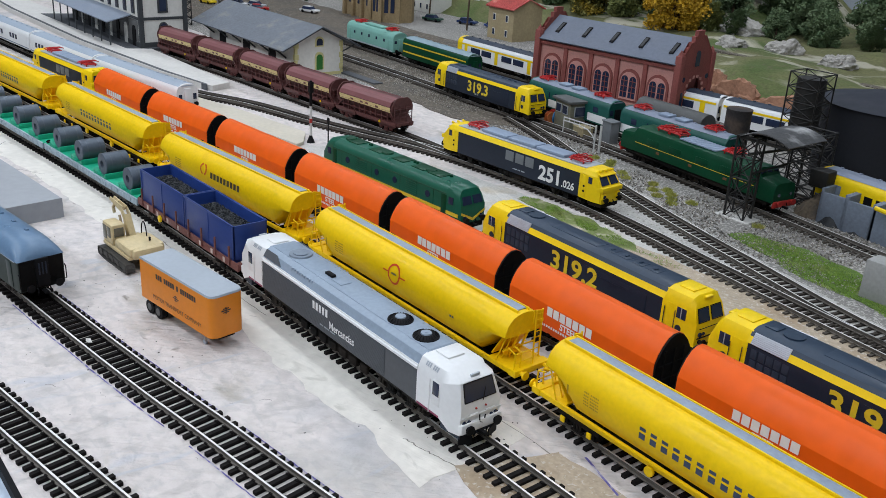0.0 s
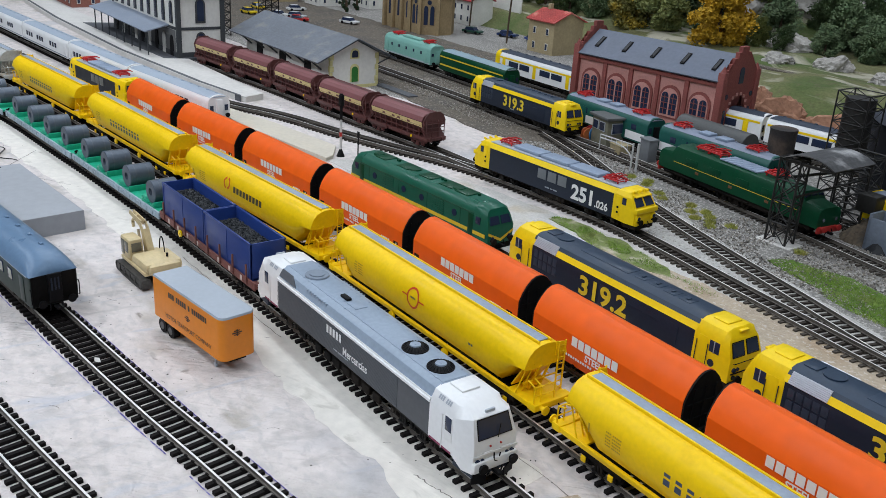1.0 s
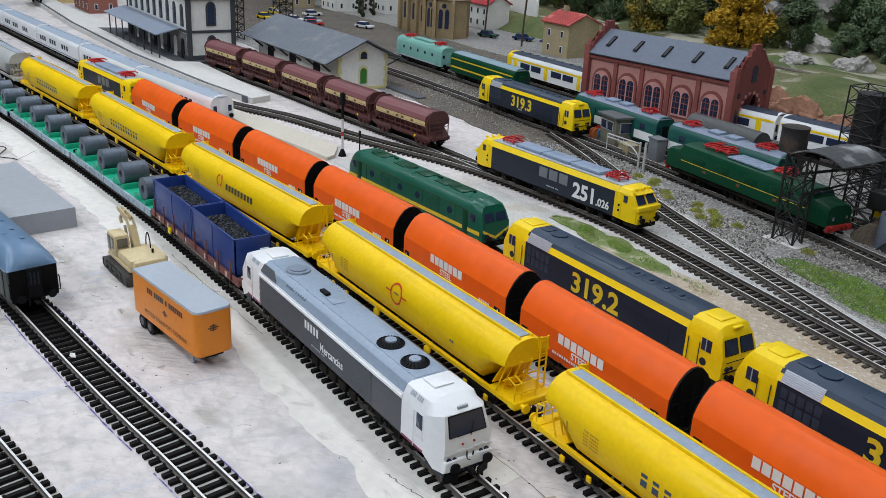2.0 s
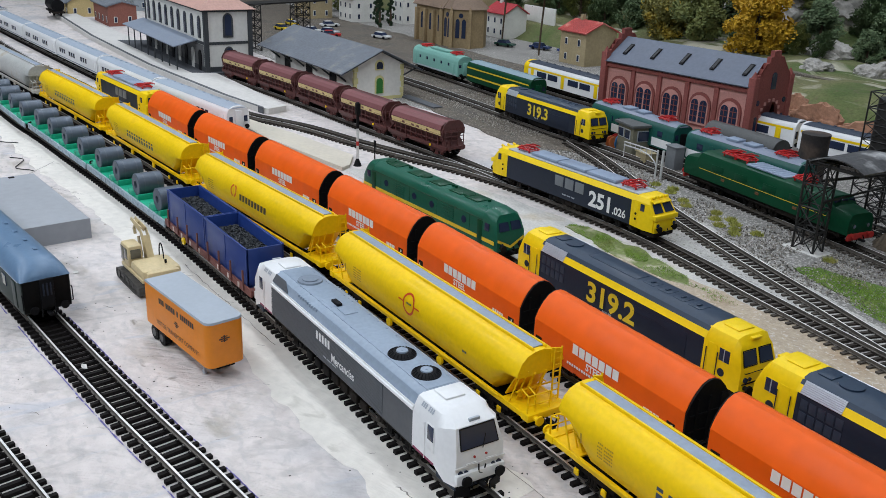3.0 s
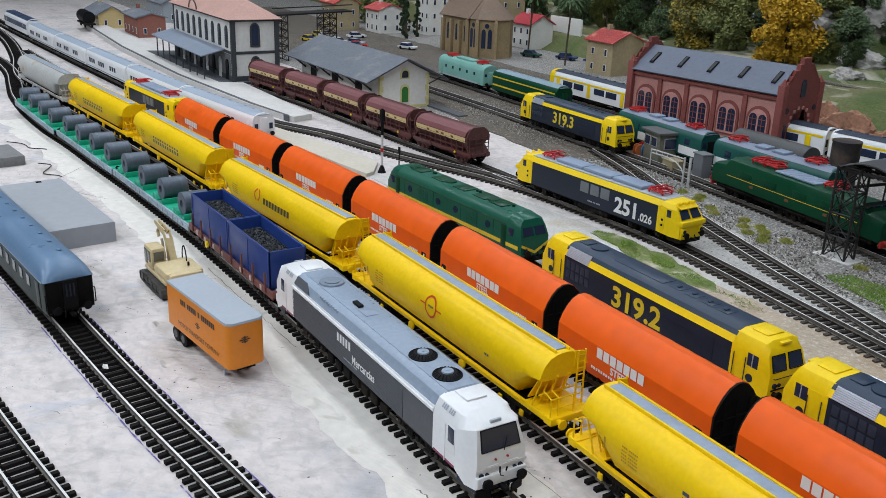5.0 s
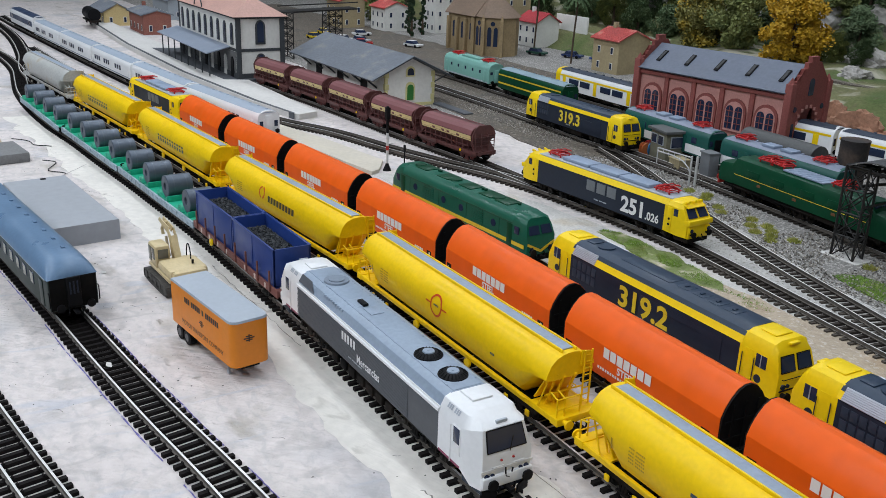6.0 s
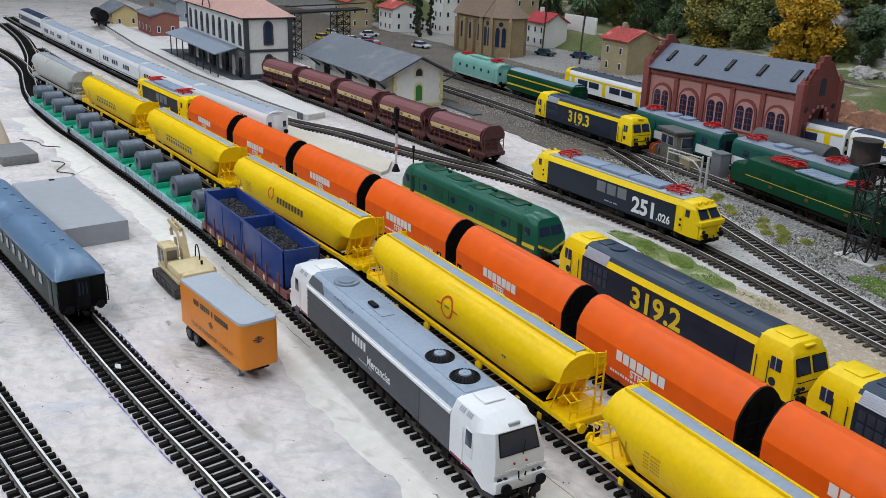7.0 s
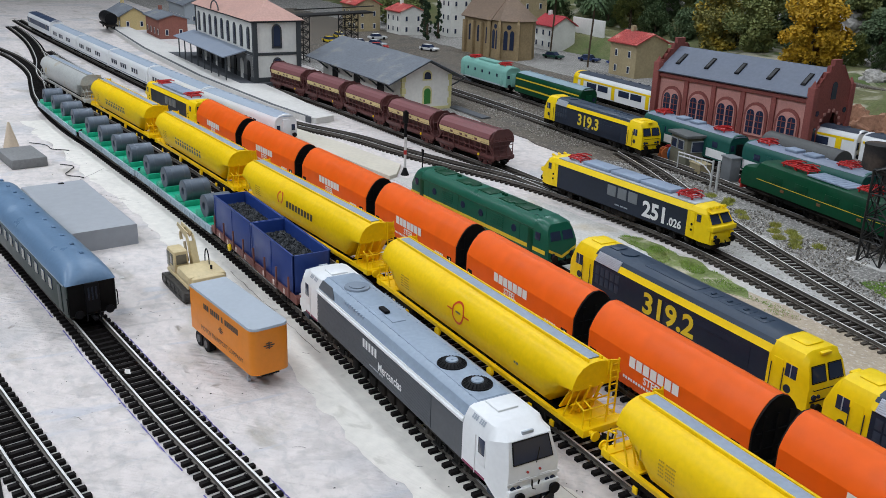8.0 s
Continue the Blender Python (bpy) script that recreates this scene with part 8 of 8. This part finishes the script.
autumn = plant(leafy_tree("autumn tree with golden yellow foliage", 4, 128, 58, (0.5, 0.29, 0.012), (0.33, 0.2, 0.015), 70, 200, low=0.05), -815, 1250, 1.08)
green = plant(leafy_tree("olive green leafy tree on the hillside", 6, 118, 50, (0.18, 0.2, 0.06), (0.1, 0.13, 0.045), 64, 170, low=0.03), -965, 1262, 1.12)
mixed = plant(leafy_tree("green and yellow tree on the hillside", 8, 112, 50, (0.16, 0.15, 0.035), (0.34, 0.24, 0.03), 60, 170, low=0.03), -1060, 1256, 1.1)
dark = plant(leafy_tree("dark green tree on the hillside", 9, 90, 48, (0.1, 0.145, 0.065), (0.055, 0.095, 0.042), 56, 150, low=0.03), -660, 1440)
for x, y, s, t in ((-840, 1500, 1.0, dark), (-720, 1500, 1.1, dark), (-520, 1500, 1.0, dark), (-590, 1430, 0.8, dark), (-430, 1540, 1.2, dark), (-1150, 1330, 1.0, dark), (-1230, 1370, 1.1, green), (-930, 1360, 1.1, dark), (-1330, 1340, 1.0, dark), (-1090, 1480, 1.2, dark), (-1420, 1400, 1.2, green), (-760, 1370, 0.9, dark), (-300, 1500, 1.1, green), (-880, 1440, 0.9, green), (-1560, 1330, 1.2, dark), (-1700, 1250, 1.3, dark), (-1900, 1150, 1.2, dark), (-2050, 1000, 1.2, green), (-560, 1390, 0.7, dark), (-640, 1350, 0.6, dark), (-900, 1310, 0.6, dark), (-1010, 1330, 0.8, dark), (-1110, 1300, 0.7, green), (-700, 1300, 0.5, dark), (-750, 1290, 0.45, green), (-1190, 1280, 0.7, dark), (-1280, 1280, 0.8, dark), (-1380, 1290, 0.8, green), (-1450, 1280, 0.8, dark), (-1000, 1430, 0.9, dark), (-1200, 1500, 1.1, dark), (-1330, 1480, 1.1, dark), (-800, 1420, 0.6, dark), (-480, 1420, 0.5, dark), (-1600, 1230, 0.8, dark), (-900, 1600, 1.0, dark), (-700, 1590, 0.9, dark)):
    plant(t, x, y, s, x * 0.37, True)
cyp = leafy_tree("slim dark green cypress", 15, 92, 11, (0.025, 0.05, 0.02), (0.015, 0.03, 0.012), 40, 60, 2.6, low=0.03)
plant(cyp, -1760, 930)
for x, y in ((-1715, 945), (-1690, 900), (-1850, 970)):
    plant(cyp, x, y, 1.0, x, True)


def palm(label):
    t = thing("palm_tree", label, "tree", "palm trees")
    part("trunk", pipe(bmesh.new(), [(0, 0, -2), (2, 0, 50), (5, 1, 100), (6, 1, 138)], 2.0, 8), BARK, t)
    rng = random.Random(2)
    bm = bmesh.new()
    for k in range(22):
        a, up = k * 2.4, rng.uniform(-0.1, 1.0)
        d = Vector((math.cos(a), math.sin(a), 0))
        prev = None
        for i in range(9):
            q = i / 8
            c = Vector((6, 1, 138)) + d * (34 * q) + Vector((0, 0, 22 * up * q - 34 * q * q))
            w = 5.0 * math.sin(math.pi * min(0.97, q + 0.06))
            sd = Vector((-d.y, d.x, 0)) * w
            ring = (bm.verts.new(c - sd - Vector((0, 0, w * 0.5))), bm.verts.new(c), bm.verts.new(c + sd - Vector((0, 0, w * 0.5))))
            if prev and i % 2:
                bm.faces.new((prev[0], prev[1], ring[1], ring[0]))
                bm.faces.new((prev[1], prev[2], ring[2], ring[1]))
            elif prev:
                bm.faces.new((prev[1], ring[1], ring[0]))
                bm.faces.new((prev[1], ring[2], ring[1]))
            prev = ring
    part("frond", bm, mat("palm green", (0.05, 0.09, 0.03), 0.7, var=0.3), t, kind="stuff")
    return t


pt = palm("tall palm tree with drooping fronds")
pt.matrix_basis = pose(-1.17, 1.0, 0.0)
copy_thing(pt, pose(-1.345, 1.03, 0.0, 0, 0, 70))

# ---- grass, tufts and loose ballast ----
def blades(name, spots, m, seed, h=(3, 7), label="grass"):
    rng = random.Random(seed)
    vs, fs = [], []
    for cx, cy, rx, ry, n, dens in spots:
        for i in range(n):
            a, r = rng.uniform(0, math.tau), math.sqrt(rng.random())
            x, y = cx + rx * r * math.cos(a), cy + ry * r * math.sin(a)
            if dens and noise.noise((x * 0.05, y * 0.05, seed)) < -0.15:
                continue
            hh, b = rng.uniform(*h) * (1.1 - 0.5 * r), rng.uniform(0, math.tau)
            lx, ly = rng.gauss(0, 1.6), rng.gauss(0, 1.6)
            k = len(vs)
            w = 0.42
            vs += [(x - w * math.cos(b), y - w * math.sin(b), 0.3), (x + w * math.cos(b), y + w * math.sin(b), 0.3), (x + lx, y + ly, hh)]
            fs.append((k, k + 1, k + 2))
    me = bpy.data.meshes.new(name)
    me.from_pydata([tuple(c * MM for c in v) for v in vs], [], fs)
    me.materials.append(m)
    return tagged(new(name, me), label, "grass", kind="stuff")


GB = mat("grass blades", (0.2, 0.33, 0.045), 0.7, var=0.4, fine=120, coarse=30, bump=0, second=(0.24, 0.28, 0.08), spread=0.5)
GT = mat("tuft blades", (0.36, 0.37, 0.08), 0.7, var=0.3, fine=120, coarse=60, bump=0, second=(0.36, 0.32, 0.1), spread=0.5)
blades("grass", [(-225, 326, 40, 11, 4200, True), (-165, 319, 56, 15, 8000, True), (-80, 314, 30, 9, 700, True)], GB, 5, (1.2, 3.6), "short green static grass along the track")
blades("grass", [(-20, 432, 60, 20, 6000, False), (50, 412, 70, 22, 7000, False), (140, 400, 70, 26, 8000, False)], GB, 6, (1.5, 4.2), "short green static grass beside the siding")
sheet("grass_ground", [(-85, 425), (-20, 412), (60, 392), (200, 380), (220, 425), (60, 445), (-20, 455), (-75, 448)], 1.2, GRASSG, 6, seed=31)
sheet("grass_ground", [(-262, 322), (-180, 308), (-120, 302), (-98, 312), (-120, 328), (-180, 336), (-250, 338)], 1.2, mat("thin grass mat", (0.17, 0.21, 0.07), 0.9, var=0.4, fine=300, coarse=40, bump=0.5, second=(0.4, 0.36, 0.27), spread=0.52), 8, seed=32)
tuft = [(-202, 482), (-190, 474), (-212, 470), (-256, 476), (-270, 486), (-308, 510), (-300, 498), (-81, 471), (-171, 450), (-180, 462), (-196, 458), (-330, 505), (-290, 470), (-160, 470), (-225, 486), (-318, 485)]
for k, (x, y) in enumerate(tuft):
    blades("grass_tuft", [(x, y, 6.0, 6.0, 300, False)], GT, 40 + k, (2.5, 6.5), "yellow-green tuft of dry grass")

rng = random.Random(19)
vs, fs = [], []
CUBE = [(-1, -1, -1), (1, -1, -1), (1, 1, -1), (-1, 1, -1), (-0.7, -0.7, 1), (0.7, -0.7, 1), (0.7, 0.7, 1), (-0.7, 0.7, 1)]
QUADS = [(4, 5, 6, 7), (0, 1, 5, 4), (1, 2, 6, 5), (2, 3, 7, 6), (3, 0, 4, 7)]
for i in range(26000):
    x = rng.uniform(-900, 180)
    y = 400 + 0.0 * x + rng.uniform(0, 185) + max(0, -x - 500) * 0.12
    if noise.noise((x * 0.012, y * 0.012, 11)) < -0.12 or (x > -300 and y < T6.y(x) + 16) or (x <= -300 and y < 462 - 0.12 * (x + 300)):
        continue
    s = rng.uniform(0.3, 0.75)
    e = Euler((rng.uniform(0, 6), rng.uniform(0, 6), rng.uniform(0, 6))).to_matrix()
    k = len(vs)
    vs += [tuple((Vector((x, y, 1.2)) + e @ (Vector(c) * s * rng.uniform(0.7, 1.2))) * MM) for c in CUBE]
    fs += [tuple(k + q for q in f) for f in QUADS]
me = bpy.data.meshes.new("ballast_stones")
me.from_pydata(vs, [], fs)
BST = bpy.data.materials.new("ballast stone")
BST.use_nodes = True
nt = BST.node_tree
geo, ramp = nt.nodes.new("ShaderNodeNewGeometry"), nt.nodes.new("ShaderNodeValToRGB")
ramp.color_ramp.elements[0].color, ramp.color_ramp.elements[1].color = (0.12, 0.11, 0.1, 1), (0.46, 0.43, 0.39, 1)
ramp.color_ramp.elements.new(0.55).color = (0.3, 0.27, 0.23, 1)
nt.links.new(geo.outputs["Random Per Island"], ramp.inputs[0])
nt.links.new(ramp.outputs[0], nt.nodes["Principled BSDF"].inputs["Base Color"])
nt.nodes["Principled BSDF"].inputs["Roughness"].default_value = 0.85
me.materials.append(BST)
tagged(new("ballast_stones", me), "loose grey and brown ballast stones", "ballast", kind="stuff")

# crumbs and chips scattered on the white board
vs, fs = [], []
for i in range(900):
    x, y = rng.uniform(-900, 200), rng.uniform(-215, 40)
    if noise.noise((x * 0.01, y * 0.01, 30)) < 0.05:
        continue
    s = rng.uniform(0.12, 0.42)
    k = len(vs)
    vs += [((x + c[0] * s * rng.uniform(0.6, 1.8)) * MM, (y + c[1] * s * rng.uniform(0.6, 1.8)) * MM, (0.2 + c[2] * 0.2 * s) * MM) for c in CUBE]
    fs += [tuple(k + q for q in f) for f in QUADS]
me = bpy.data.meshes.new("crumbs")
me.from_pydata(vs, [], fs)
me.materials.append(UND)
tagged(new("crumbs", me), "dark crumbs scattered on the white board", "debris", kind="stuff")

# ---- tracks under the trains ----
track(TC, -650, 230, (-275, 60))
track(TB, -330, 110, (-230, 40))
track(T0, -2000, 380, (-700, 140))
track(T1, -2200, 380, (-60, 100))
track(T2, -1700, 480, (60, 200))
track(TT, -2350, -690)
track(T3, -500, 480, (40, 200), tone=SLPB)
track(T4, -1500, 430, (-220, 180), tone=SLPB)
track(TH, -1138, -396, tone=SLPB)
track(T6, -520, 400, (-330, 180), tone=SLPB)
track(T7, -1200, 280, (-140, 60), tone=SLPB)
track(T8, -1300, 80, tone=SLPB)
track(T11, -1000, 0, tone=SLPB)
